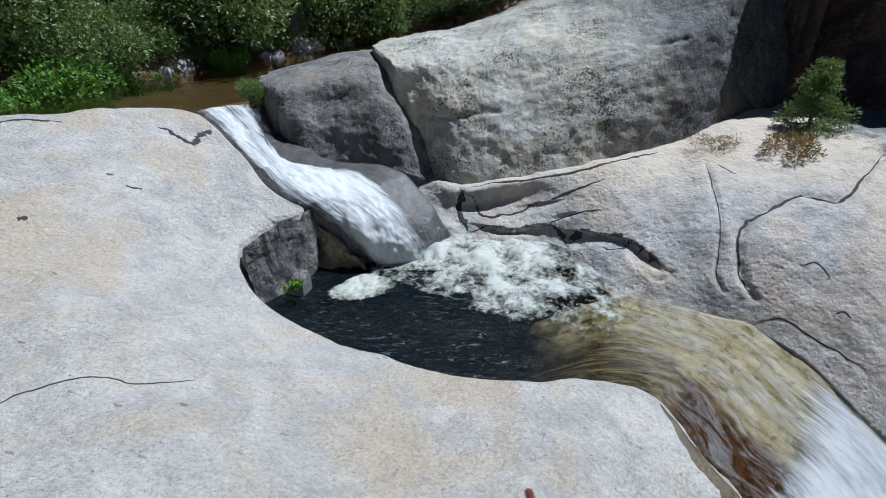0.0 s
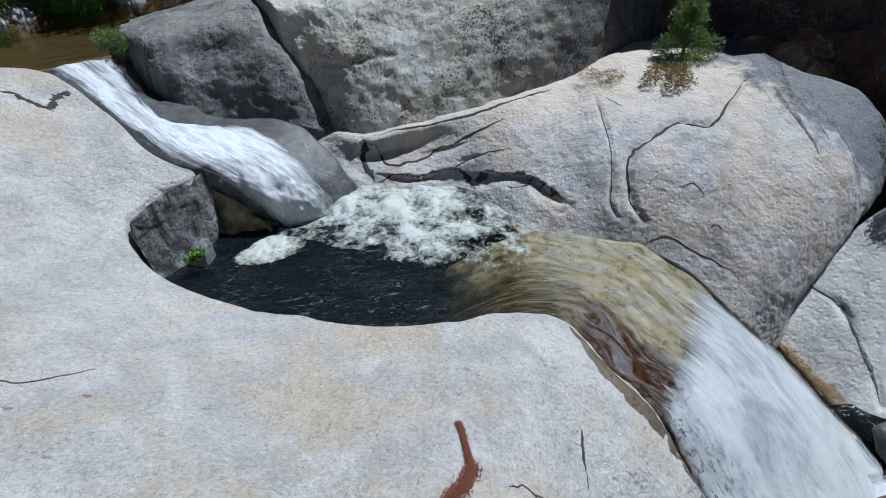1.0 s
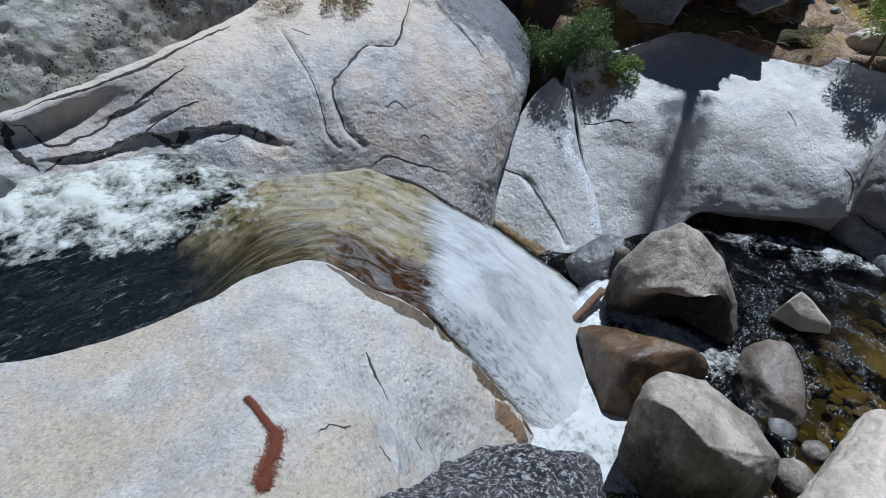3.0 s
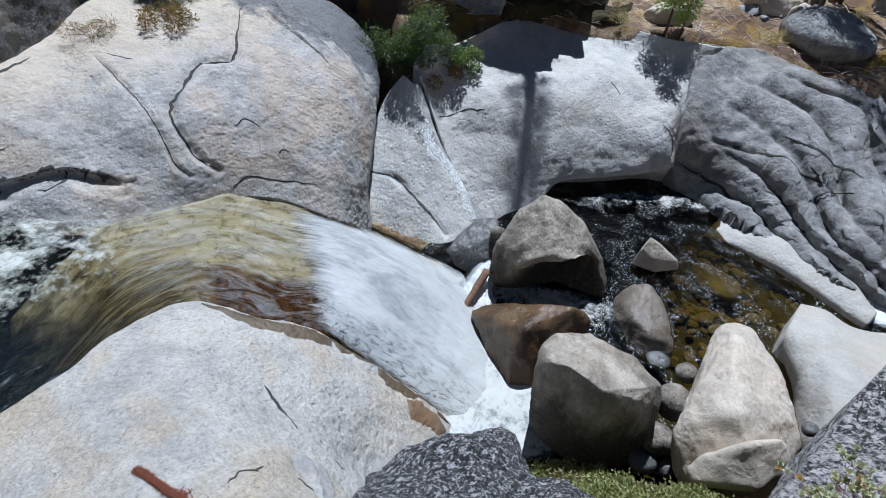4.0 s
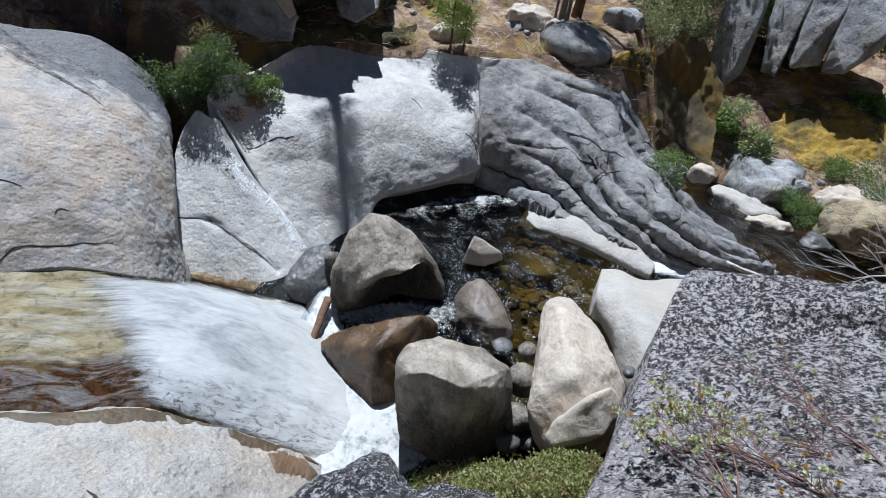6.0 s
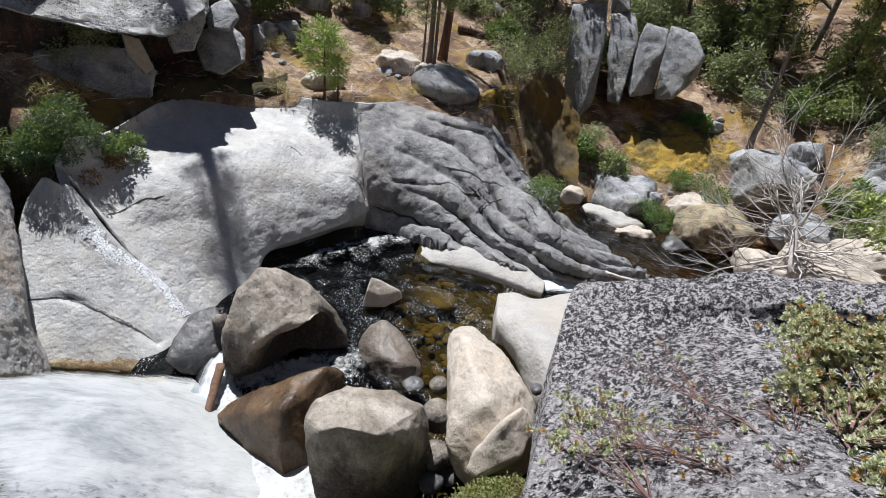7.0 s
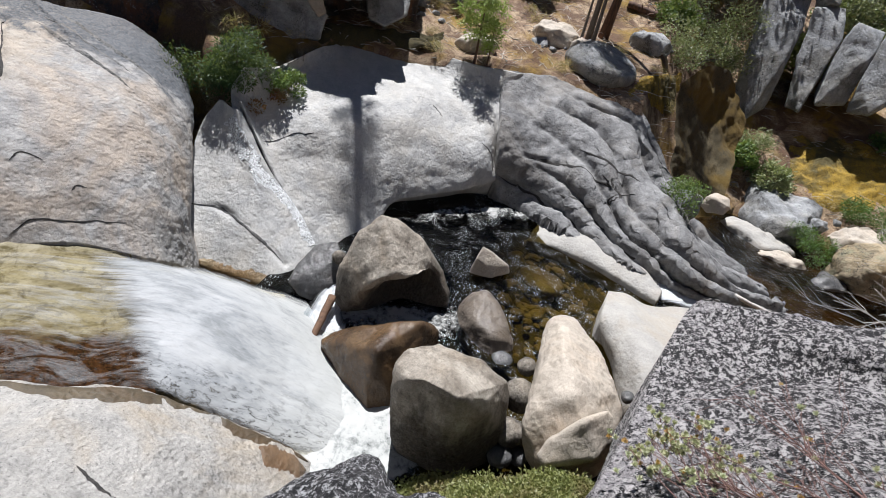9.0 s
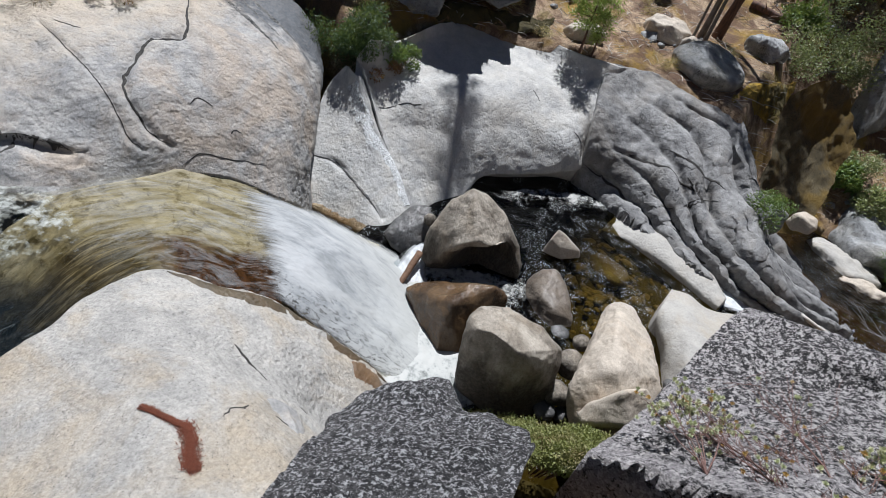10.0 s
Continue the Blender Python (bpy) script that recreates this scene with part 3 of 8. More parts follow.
def surface(cols, nu, nv):
    """A grid nu x nv of points through the columns, each a list of places."""
    cs = np.array([crom(c, nv) for c in cols])
    return np.stack([crom(cs[:, j], nu) for j in range(nv)], 1)


def normals(g):
    du, dv = np.gradient(g, axis=0), np.gradient(g, axis=1)
    n = np.cross(du, dv)
    return n / (np.linalg.norm(n, axis=2, keepdims=True) + 1e-9)


def rough(g, amp, size, seed, octaves=5, up=True):
    """Push a grid of points along its normals by fractal noise."""
    n = normals(g)
    if up and n[..., 2].mean() < 0:
        n = -n
    h = np.array([noise.fractal(Vector(p) / size + Vector((seed, seed * 1.7, 0)), 0.9, 2.1, octaves) for p in g.reshape(-1, 3)])
    return g + n * (h.reshape(g.shape[:2])[..., None] * amp)


def groove(g, line, width, depth):
    """Cut a groove along a line into a grid of points."""
    n = normals(g)
    if n[..., 2].mean() < 0:
        n = -n
    ln = crom(line, max(24, len(line) * 14))
    flat = g.reshape(-1, 3)
    d = np.full(len(flat), 9.0)
    for p in ln:
        d = np.minimum(d, np.linalg.norm(flat - p, axis=1))
    w = np.clip(1 - d / width, 0, 1) ** 1.4
    return g - n * (w.reshape(g.shape[:2]) * depth)[..., None]


def sheet(name, g, mat, skirt=None, uv=None, smooth=True, rim_uv=False):
    """A mesh object from a grid of points; skirt: the height down to which its rim is carried as a solid side."""
    nu, nv = g.shape[:2]
    verts = g.reshape(-1, 3).tolist()
    idx = np.arange(nu * nv).reshape(nu, nv)
    a, b, c, d = idx[:-1, :-1].ravel(), idx[1:, :-1].ravel(), idx[1:, 1:].ravel(), idx[:-1, 1:].ravel()
    n = normals(g)
    faces = np.stack([a, b, c, d], 1)
    if n[..., 2].mean() < 0:
        faces = faces[:, ::-1]
    faces = faces.tolist()
    if skirt is not None:
        rim = list(idx[:, 0]) + list(idx[-1, 1:]) + list(idx[::-1, -1][1:]) + list(idx[0, ::-1][1:-1])
        prev = list(rim)
        steps = 4
        for k in range(1, steps + 1):
            start = len(verts)
            for r in rim:
                x, y, z = verts[r]
                wob = 0.06 * noise.noise((x * 1.5, y * 1.5, k * 0.7))
                verts.append((x + wob, y + wob, z + (min(skirt, z - 0.05) - z) * k / steps))
            cur = list(range(start, start + len(rim)))
            m = len(rim)
            for i in range(m):
                q = [prev[i], prev[(i + 1) % m], cur[(i + 1) % m], cur[i]]
                faces.append(q)
            prev = cur
    me = bpy.data.meshes.new(name)
    me.from_pydata(verts, [], faces)
    if uv is not None:
        layer = me.uv_layers.new(name="UVMap")
        flat = uv.reshape(-1, 2)
        li = np.empty(len(me.loops), dtype=np.int32)
        me.loops.foreach_get("vertex_index", li)
        layer.data.foreach_set("uv", flat[np.minimum(li, len(flat) - 1)].astype(np.float32).ravel())
        if rim_uv:
            layer = me.uv_layers.new(name="Rim")
            layer.data.foreach_set("uv", unit_uv(nu, nv).reshape(-1, 2)[np.minimum(li, len(flat) - 1)].astype(np.float32).ravel())
    if skirt is not None:
        bm = bmesh.new()
        bm.from_mesh(me)
        bmesh.ops.recalc_face_normals(bm, faces=bm.faces)
        bm.to_mesh(me)
        bm.free()
    if smooth:
        me.polygons.foreach_set("use_smooth", [True] * len(me.polygons))
    me.materials.append(mat)
    me.update()
    return new(name, me)


def uv_of(g):
    """Metres across and along a grid, for flowing water."""
    u = np.concatenate([np.zeros((1, g.shape[1])), np.cumsum(np.linalg.norm(np.diff(g, axis=0), axis=2), 0)])
    v = np.concatenate([np.zeros((g.shape[0], 1)), np.cumsum(np.linalg.norm(np.diff(g, axis=1), axis=2), 1)], 1)
    return np.stack([u, v.mean(0)[None].repeat(g.shape[0], 0)], 2)


def unit_uv(nu, nv):
    """0 to 1 across and along a grid."""
    return np.stack(np.meshgrid(np.linspace(0, 1, nu), np.linspace(0, 1, nv), indexing="ij"), 2)


def part(name, bm, mat, parent=None, label=""):
    me = bpy.data.meshes.new(name)
    bm.to_mesh(me)
    bm.free()
    me.polygons.foreach_set("use_smooth", [True] * len(me.polygons))
    me.materials.append(mat)
    ob = new(name, me)
    ob.parent = parent
    return tagged(ob, label) if label else ob


def raw(name, verts, faces, mat, parent=None, label="", smooth=False):
    me = bpy.data.meshes.new(name)
    me.from_pydata(verts, [], faces)
    if smooth:
        me.polygons.foreach_set("use_smooth", [True] * len(me.polygons))
    me.materials.append(mat)
    ob = new(name, me)
    ob.parent = parent
    return tagged(ob, label) if label else ob


def chips(p):
    """Flat-sided chips with creases between them."""
    d = noise.voronoi(p)[0]
    return min(d[1] - d[0], 0.5) - 0.22


def boulder(name, at, size, mat, seed, turn=(0, 0, 0), cuts=(), amp=0.12, detail=4, soft=0.05):
    """A boulder: a ball of that size, flattened by cutting planes (normal and distance in half sizes), made uneven."""
    bm = bmesh.new()
    bmesh.ops.create_icosphere(bm, subdivisions=detail, radius=1.0)
    planes = [(Vector(n).normalized(), d) for n, d in cuts]
    off = Vector((seed * 3.1, seed * 1.3, seed * 0.7))
    for v in bm.verts:
        p = v.co.copy()
        p *= 1 + amp * noise.fractal(p * 0.9 + off, 1.0, 2.0, 3)
        for n, d in planes:
            e = p.dot(n) - d
            if e > -soft:
                p -= n * (e + soft) * (0.96 if e > 0 else 0.5 * (e + soft) / soft * 0.96)
        p *= 1 + 0.02 * noise.fractal(p * 4 + off, 0.9, 2.0, 4) + 0.16 * amp * chips(p * 2.2 + off)
        v.co = Vector((p.x * size[0] / 2, p.y * size[1] / 2, p.z * size[2] / 2))
    m = pose(*at, *turn)
    me = bpy.data.meshes.new(name)
    bm.to_mesh(me)
    bm.free()
    me.polygons.foreach_set("use_smooth", [True] * len(me.polygons))
    me.materials.append(mat)
    ob = new(name, me)
    ob.matrix_world = m
    return ob


# ---- the ground: stream bed, banks and hillsides, one sheet to the horizon ----
# azimuth from the view, and (distance, height) of the bank's foot, the slope and the far hill
BANKS = (
    (-180, 2.0, 5.6, 8, 7.5, 60, 22), (-110, 2.5, 5.4, 10, 6.5, 60, 18), (-70, 16, 4.3, 21, 6.3, 60, 20), (-40, 17.2, 4.4, 21, 6.2, 60, 22),
    (-28, 19.6, 4.4, 23, 6.2, 60, 22), (-17, 22, 4.4, 26, 6.0, 60, 22), (-4, 26, 4.4, 30, 6.5, 60, 22), (12, 27, 5.0, 31, 8, 60, 24), (30, 18, 5, 24, 12, 60, 26),
    (38, 17.0, 4.3, 19.5, 6.5, 60, 28), (46, 16.0, 4.2, 19.5, 7, 60, 26), (52, 16.3, 4.0, 20.2, 6.8, 60, 26), (56, 15.4, 3.7, 20.6, 6.4, 60, 25), (60, 14.8, 3.5, 21, 6, 60, 24), (72, 17.6, 3.45, 24, 5.6, 48, 18),
    (84, 18.0, 3.45, 25, 5.0, 48, 14), (96, 18.6, 3.45, 26, 5.0, 48, 13), (104, 18.6, 3.2, 26, 4.9, 48, 13), (109, 20, 0.0, 25.0, 2.4, 46, 13), (118, 22.4, 0.0, 27.5, 3.0, 46, 12),
    (127, 23, 0.0, 28.5, 3.3, 46, 11), (136, 23, 0.0, 28.5, 3.4, 46, 10.5), (146, 20, 0.3, 27, 3.6, 46, 10), (156, 7, 4.0, 22, 5.0, 60, 12), (166, 2.4, 5.4, 12, 6.5, 60, 16), (180, 2.0, 5.6, 8, 7.5, 60, 22),
)


def ground_height(az, r):
    """Height of the open ground at that azimuth (degrees) and distance."""
    t = np.array(BANKS)
    v = [np.interp(az, t[:, 0], t[:, k]) for k in range(1, 7)]
    inner = -1.0 if -95 < az < 160 else v[1]
    hs = np.interp(r, [0, max(v[0] - 1.2, 0.1), v[0], v[2], v[4], 160, 900], [inner, inner, v[1], v[3], v[5], v[5] + 18, 60])
    return hs


def ground_at(az, r):
    """A place on the ground."""
    z = ground_height(az, r)
    x, y = r * math.sin(radians(az)), r * math.cos(radians(az))
    if r > 6:
        z += 0.25 * noise.fractal(Vector((x, y, 0)) / 2.5, 0.9, 2.0, 4) * min(1, (r - 6) / 10)
    return x, y, z


azs = np.linspace(-180, 180, 361)
rads = np.concatenate([np.linspace(0.3, 14, 24), np.linspace(14.3, 40, 90), np.geomspace(41, 900, 26)])
grid = np.array([[ground_at(a, r) for r in rads] for a in azs])
ground = sheet("ground", grid, FOREST)
tagged(ground, "brown forest floor of needles, soil and moss", "ground", kind="structure")

# ---- granite masses along the stream ----
slab_cols = [
    [(-17, 9.5, 4.9), (-14, 6, 5.1), (-11, 3, 5.2), (-8, 0, 5.2), (-5, -2.5, 5.4)],
    [(-9.00, 10.20, 5.00), (-7.40, 7.98, 4.70), (-6.6, 4.9, 4.4), (-4.2, 1.5, 4.3), (-2.4, -0.6, 4.7)],
    [(-7.25, 11.13, 4.95), (-6.10, 8.53, 4.50), (-5.8, 5.4, 4.2), (-3.3, 1.8, 4.12), (-1.6, -0.2, 4.4)],
    [(-5.87, 11.70, 4.75), (-5.6, 9.0, 4.3), (-5.3, 6.2, 4.05), (-2.8, 2.0, 3.97), (-1.1, 0.2, 4.1)],
    [(-4.48, 10.56, 4.25), (-5.05, 8.7, 4.05), (-4.9, 6.0, 3.9), (-2.4, 2.1, 3.88), (-0.9, 0.3, 4.0)],
    [(-3.47, 9.44, 3.75), (-4.75, 8.35, 3.82), (-4.6, 5.9, 3.78), (-2.1, 2.1, 3.8), (-0.8, 0.4, 3.95)],
    [(-2.79, 9.19, 3.40), (-4.6, 8.0, 3.68), (-4.35, 5.75, 3.7), (-1.85, 2.15, 3.75), (-0.7, 0.5, 3.9)],
    [(-3.31, 8.68, 3.30), (-4.45, 7.6, 3.57), (-4.1, 5.6, 3.62), (-1.6, 2.2, 3.7), (-0.6, 0.5, 3.9)],
    [(-3.67, 7.92, 3.22), (-4.3, 7.1, 3.46), (-3.75, 5.35, 3.54), (-1.35, 2.2, 3.64), (-0.5, 0.5, 3.85)],
    [(-3.27, 7.08, 2.98), (-3.7, 6.2, 3.24), (-3.1, 4.9, 3.4), (-1.1, 2.2, 3.57), (-0.4, 0.5, 3.85)],
    [(-2.53, 6.62, 2.60), (-2.43, 5.52, 2.90), (-2.08, 4.42, 3.05), (-0.8, 2.2, 3.5), (-0.3, 0.5, 3.8)],
    [(-1.66, 6.30, 2.40), (-1.53, 4.96, 2.80), (-1.32, 4.03, 3.00), (-0.5, 2.2, 3.45), (-0.2, 0.5, 3.8)],
    [(-0.73, 5.94, 2.38), (-0.68, 4.61, 2.75), (-0.59, 3.76, 2.95), (-0.15, 2.2, 3.4), (-0.1, 0.5, 3.7)],
    [(0.13, 5.60, 2.36), (0.11, 4.38, 2.70), (0.10, 3.66, 2.90), (0.2, 2.2, 3.35), (0.0, 0.5, 3.7)],
    [(1.37, 5.48, 2.36), (1.08, 4.29, 2.70), (0.84, 3.62, 2.85), (0.6, 2.2, 3.2), (0.1, 0.5, 3.6)],
    [(2.06, 5.59, 2.34), (1.72, 4.34, 2.65), (1.41, 3.63, 2.75), (0.9, 2.1, 3.1), (0.2, 0.5, 3.5)],
    [(3.11, 5.37, 2.15), (2.36, 4.67, 2.40), (1.92, 3.62, 2.55), (1.4, 1.9, 2.75), (0.5, 0.4, 3.1)],
    [(3.51, 4.57, 1.85), (2.86, 4.12, 2.10), (2.25, 3.25, 2.20), (1.7, 1.7, 2.3), (0.7, 0.2, 2.6)],
    [(4.02, 3.95, 1.50), (3.27, 3.45, 1.75), (2.54, 2.77, 1.80), (1.9, 1.4, 1.9), (0.9, 0.0, 2.1)],
    [(4.35, 2.71, 0.80), (3.55, 2.63, 1.20), (2.55, 2.43, 1.50), (2.2, 1.1, 1.4), (1.1, -0.4, 1.6)],
    [(4.50, 1.66, 0.05), (3.58, 1.87, 0.55), (2.70, 1.87, 0.90), (2.5, 0.6, 0.7), (1.4, -1.0, 1.2)],
    [(4.1, 1.0, -0.6), (3.7, 0.6, -0.1), (3.3, 0.3, 0.2), (2.7, -0.3, 0.3), (1.8, -1.6, 0.8)],
]
g = surface(slab_cols, 300, 150)
for _ in range(60):
    g[1:-1, 2:-1] = 0.5 * g[1:-1, 2:-1] + 0.125 * (g[2:, 2:-1] + g[:-2, 2:-1] + g[1:-1, 3:] + g[1:-1, 1:-2])
g = rough(g, 0.05, 1.2, 3)
g = rough(g, 0.018, 0.4, 4, 4)
g = rough(g, 0.012, 0.16, 5, 3)
near_slab = sheet("granite_slab", g, SLAB, skirt=-0.8)
tagged(near_slab, "broad pale granite slab rounded over the dark pool", "rock slab", kind="structure")

wall_cols = [
    [(-1.11, 10.04, 1.60), (-0.90, 10.31, 2.20), (-0.75, 11.34, 2.60), (-0.64, 12.23, 3.00), (-0.64, 13.23, 2.90)],
    [(0.08, 10.13, 2.00), (0.21, 10.50, 2.40), (0.28, 10.95, 2.70), (0.37, 11.03, 3.10), (0.37, 12.03, 3.00)],
    [(1.25, 10.08, 2.00), (1.37, 10.16, 2.35), (1.42, 10.89, 2.80), (1.53, 10.99, 3.30), (1.53, 11.99, 3.20)],
    [(2.47, 10.00, 2.00), (2.53, 10.25, 2.45), (2.64, 10.76, 3.00), (2.86, 11.17, 3.50), (2.86, 12.17, 3.40)],
    [(3.15, 8.48, 2.00), (3.54, 9.13, 2.55), (3.85, 10.10, 3.15), (4.33, 11.36, 3.75), (4.33, 12.36, 3.65)],
    [(3.78, 7.98, 2.00), (4.36, 8.77, 2.75), (4.86, 9.82, 3.40), (5.96, 12.21, 4.00), (5.96, 13.21, 3.90)],
    [(4.76, 7.65, 2.00), (4.99, 8.21, 2.80), (5.55, 9.25, 3.55), (7.13, 11.87, 4.25), (7.83, 13.19, 4.40)],
    [(5.45, 7.23, 2.00), (5.83, 7.71, 2.80), (6.61, 8.83, 3.60), (8.58, 11.69, 4.35), (10.67, 14.87, 4.40)],
    [(6.10, 6.55, 1.85), (6.69, 7.17, 2.70), (7.49, 8.27, 3.60), (9.37, 10.68, 4.35), (10.91, 12.74, 4.50)],
    [(6.55, 5.75, 1.50), (7.16, 6.42, 2.40), (8.21, 7.65, 3.40), (9.77, 9.67, 4.20), (10.32, 10.66, 4.50)],
    [(7.24, 5.65, 0.90), (7.74, 6.08, 1.90), (8.45, 6.91, 3.00), (9.46, 8.32, 3.80), (10.53, 10.24, 4.40)],
    [(7.62, 5.60, 0.50), (8.15, 5.97, 1.35), (8.98, 6.55, 2.30), (10.27, 7.54, 3.20), (11.82, 9.49, 4.00)],
    [(7.92, 5.69, 0.30), (8.71, 6.22, 1.00), (9.97, 6.87, 1.80), (11.20, 7.54, 2.40), (12.28, 8.42, 3.00)],
    [(10.2, 7.0, -0.3), (10.8, 7.6, 0.4), (11.6, 8.4, 1.2), (12.4, 9.2, 2.0), (13.0, 10.4, 2.6)],
]
g = surface(wall_cols, 340, 190)
g = rough(g, 0.05, 0.9, 11)
wall_lines = [
    ([(0.49, 10.92, 3.03), (0.94, 10.54, 2.80), (1.66, 10.58, 2.78), (2.40, 10.76, 2.90), (3.10, 10.86, 3.10), (3.73, 10.85, 3.30)], 0.14, 0.16),
    ([(0.56, 10.19, 2.48), (1.55, 10.25, 2.45), (2.32, 10.10, 2.47), (2.70, 9.79, 2.50), (3.32, 9.66, 2.65), (3.85, 9.24, 2.72), (4.03, 8.79, 2.65), (4.22, 8.40, 2.53)], 0.2, 0.24),
    ([(9.35, 10.23, 4.29), (8.58, 9.65, 4.12), (7.68, 8.87, 3.82), (7.24, 8.97, 3.77), (6.97, 9.17, 3.76), (6.46, 8.96, 3.6), (5.83, 8.67, 3.43), (5.55, 8.36, 3.16), (5.47, 7.84, 2.71), (5.61, 7.49, 2.43)], 0.15, 0.1),
    ([(5.85, 10.75, 3.86), (5.56, 9.61, 3.63), (5.42, 8.93, 3.4), (5.23, 8.35, 3.04), (5.09, 7.98, 2.66), (5.16, 7.73, 2.44)], 0.09, 0.045),
    ([(0.40, 10.96, 3.10), (0.37, 10.73, 2.80), (0.56, 10.19, 2.48)], 0.16, 0.14),
    ([(2.33, 10.18, 2.53), (2.62, 10.37, 2.68), (3.12, 10.30, 2.78), (3.62, 10.21, 2.85)], 0.1, 0.08),
    ([(3.39, 9.23, 2.55), (3.74, 9.14, 2.68), (3.96, 8.81, 2.64), (4.22, 8.40, 2.53)], 0.16, 0.12),
]


def ledge_under(g, line, depth, fall):
    """Set the rock below a line back, so that the rock above it overhangs."""
    n = normals(g)
    if n[..., 2].mean() < 0:
        n = -n
    ln = crom(line, max(40, len(line) * 24))
    flat = g.reshape(-1, 3)
    best, near_z = np.full(len(flat), 9.0), np.zeros(len(flat))
    for p in ln:
        d = np.linalg.norm(flat - p, axis=1)
        k = d < best
        best[k], near_z[k] = d[k], p[2]
    ends = np.minimum(np.linalg.norm(flat - ln[0], axis=1), np.linalg.norm(flat - ln[-1], axis=1))
    w = np.clip(1 - best / fall, 0, 1) ** 0.8 * (flat[:, 2] < near_z) * np.clip(ends / 0.35, 0, 1)
    return g - n * (w.reshape(g.shape[:2]) * depth)[..., None]


g = ledge_under(g, wall_lines[0][0], 0.06, 0.18)
g = ledge_under(g, wall_lines[1][0], 0.16, 0.32)
for line, w, d in wall_lines[2:]:
    g = groove(g, line, w, d)
g = rough(g, 0.01, 0.14, 15, 3)
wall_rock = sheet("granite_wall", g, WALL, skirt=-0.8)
tagged(wall_rock, "smooth grey granite wall with dark curving cracks", "rock wall", kind="structure")

big_cols = [
    [(-0.51, 12.43, 3.83), (-0.69, 12.48, 4.42), (-0.96, 12.72, 5.09), (-1.33, 13.00, 5.72), (-1.99, 15.25, 5.69), (-1.85, 18.79, 5.48)],
    [(-0.13, 11.84, 3.30), (-0.19, 12.20, 4.46), (-0.33, 12.57, 5.19), (-0.55, 13.27, 5.80), (-0.65, 15.90, 5.90), (-0.50, 19.90, 5.63)],
    [(0.52, 11.30, 3.02), (0.62, 11.81, 4.23), (0.62, 12.32, 5.04), (0.65, 13.26, 5.81), (0.76, 15.92, 6.14), (1.15, 19.90, 5.93)],
    [(1.83, 11.23, 3.21), (1.81, 11.72, 4.32), (1.84, 12.46, 5.34), (1.92, 13.60, 6.23), (2.42, 16.30, 6.69), (2.92, 19.76, 6.60)],
    [(3.72, 11.45, 3.55), (3.65, 11.81, 4.70), (3.68, 12.41, 5.61), (3.83, 13.41, 6.37), (4.24, 15.43, 7.32), (5.23, 19.30, 7.75)],
    [(5.75, 12.01, 3.96), (5.55, 12.15, 5.08), (5.58, 12.65, 6.14), (5.91, 13.76, 6.73), (6.23, 15.28, 7.72), (7.24, 18.62, 8.52)],
    [(7.77, 13.07, 4.12), (7.42, 13.08, 5.37), (7.22, 13.33, 6.51), (7.21, 13.83, 7.47), (7.53, 15.22, 8.35), (9.00, 18.91, 9.14)],
    [(9.51, 13.94, 4.25), (9.16, 14.18, 5.61), (8.90, 14.45, 6.68), (8.68, 14.85, 7.71), (8.98, 16.14, 8.66), (10.19, 19.39, 9.63)],
]
g = surface(big_cols, 240, 140)
g = rough(g, 0.1, 1.6, 21)
g = groove(g, [(-0.61, 12.40, 4.48), (0.22, 12.11, 4.51), (1.29, 11.98, 4.66)], 0.12, 0.08)
g = groove(g, [(4.60, 12.72, 6.19), (5.26, 12.67, 6.13), (5.72, 12.70, 6.19)], 0.12, 0.1)
g = rough(g, 0.03, 0.25, 22, 4)
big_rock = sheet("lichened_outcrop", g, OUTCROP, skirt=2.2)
tagged(big_rock, "huge grey granite outcrop mottled with black and pale lichen", "rock outcrop", kind="structure")

face_cols = [
    [(-5.39, 14.01, 4.16), (-5.16, 13.95, 4.48), (-5.00, 13.86, 4.80), (-5.00, 14.33, 5.00), (-5.53, 16.89, 4.75)],
    [(-3.52, 11.97, 3.29), (-3.77, 12.25, 4.03), (-3.97, 12.56, 4.65), (-4.26, 13.32, 5.12), (-4.71, 16.65, 4.96)],
    [(-2.45, 11.88, 3.21), (-2.56, 12.14, 4.06), (-2.69, 12.50, 4.73), (-2.99, 13.28, 5.33), (-3.50, 16.98, 5.22)],
    [(-1.17, 11.77, 3.25), (-1.29, 12.03, 4.09), (-1.43, 12.41, 4.82), (-1.77, 13.32, 5.53), (-2.36, 16.69, 5.42)],
    [(0.23, 11.87, 2.81), (-0.13, 12.45, 3.53), (-0.56, 12.87, 4.29), (-1.26, 13.95, 5.29), (-1.67, 16.78, 5.41)],
]
g = surface(face_cols, 130, 90)
g = rough(g, 0.09, 1.2, 31)
g = rough(g, 0.02, 0.2, 33, 4)
face_rock = sheet("faceted_outcrop", g, FACET, skirt=2.0)
tagged(face_rock, "grey faceted granite block streaked dark above the fall", "rock outcrop", kind="structure")

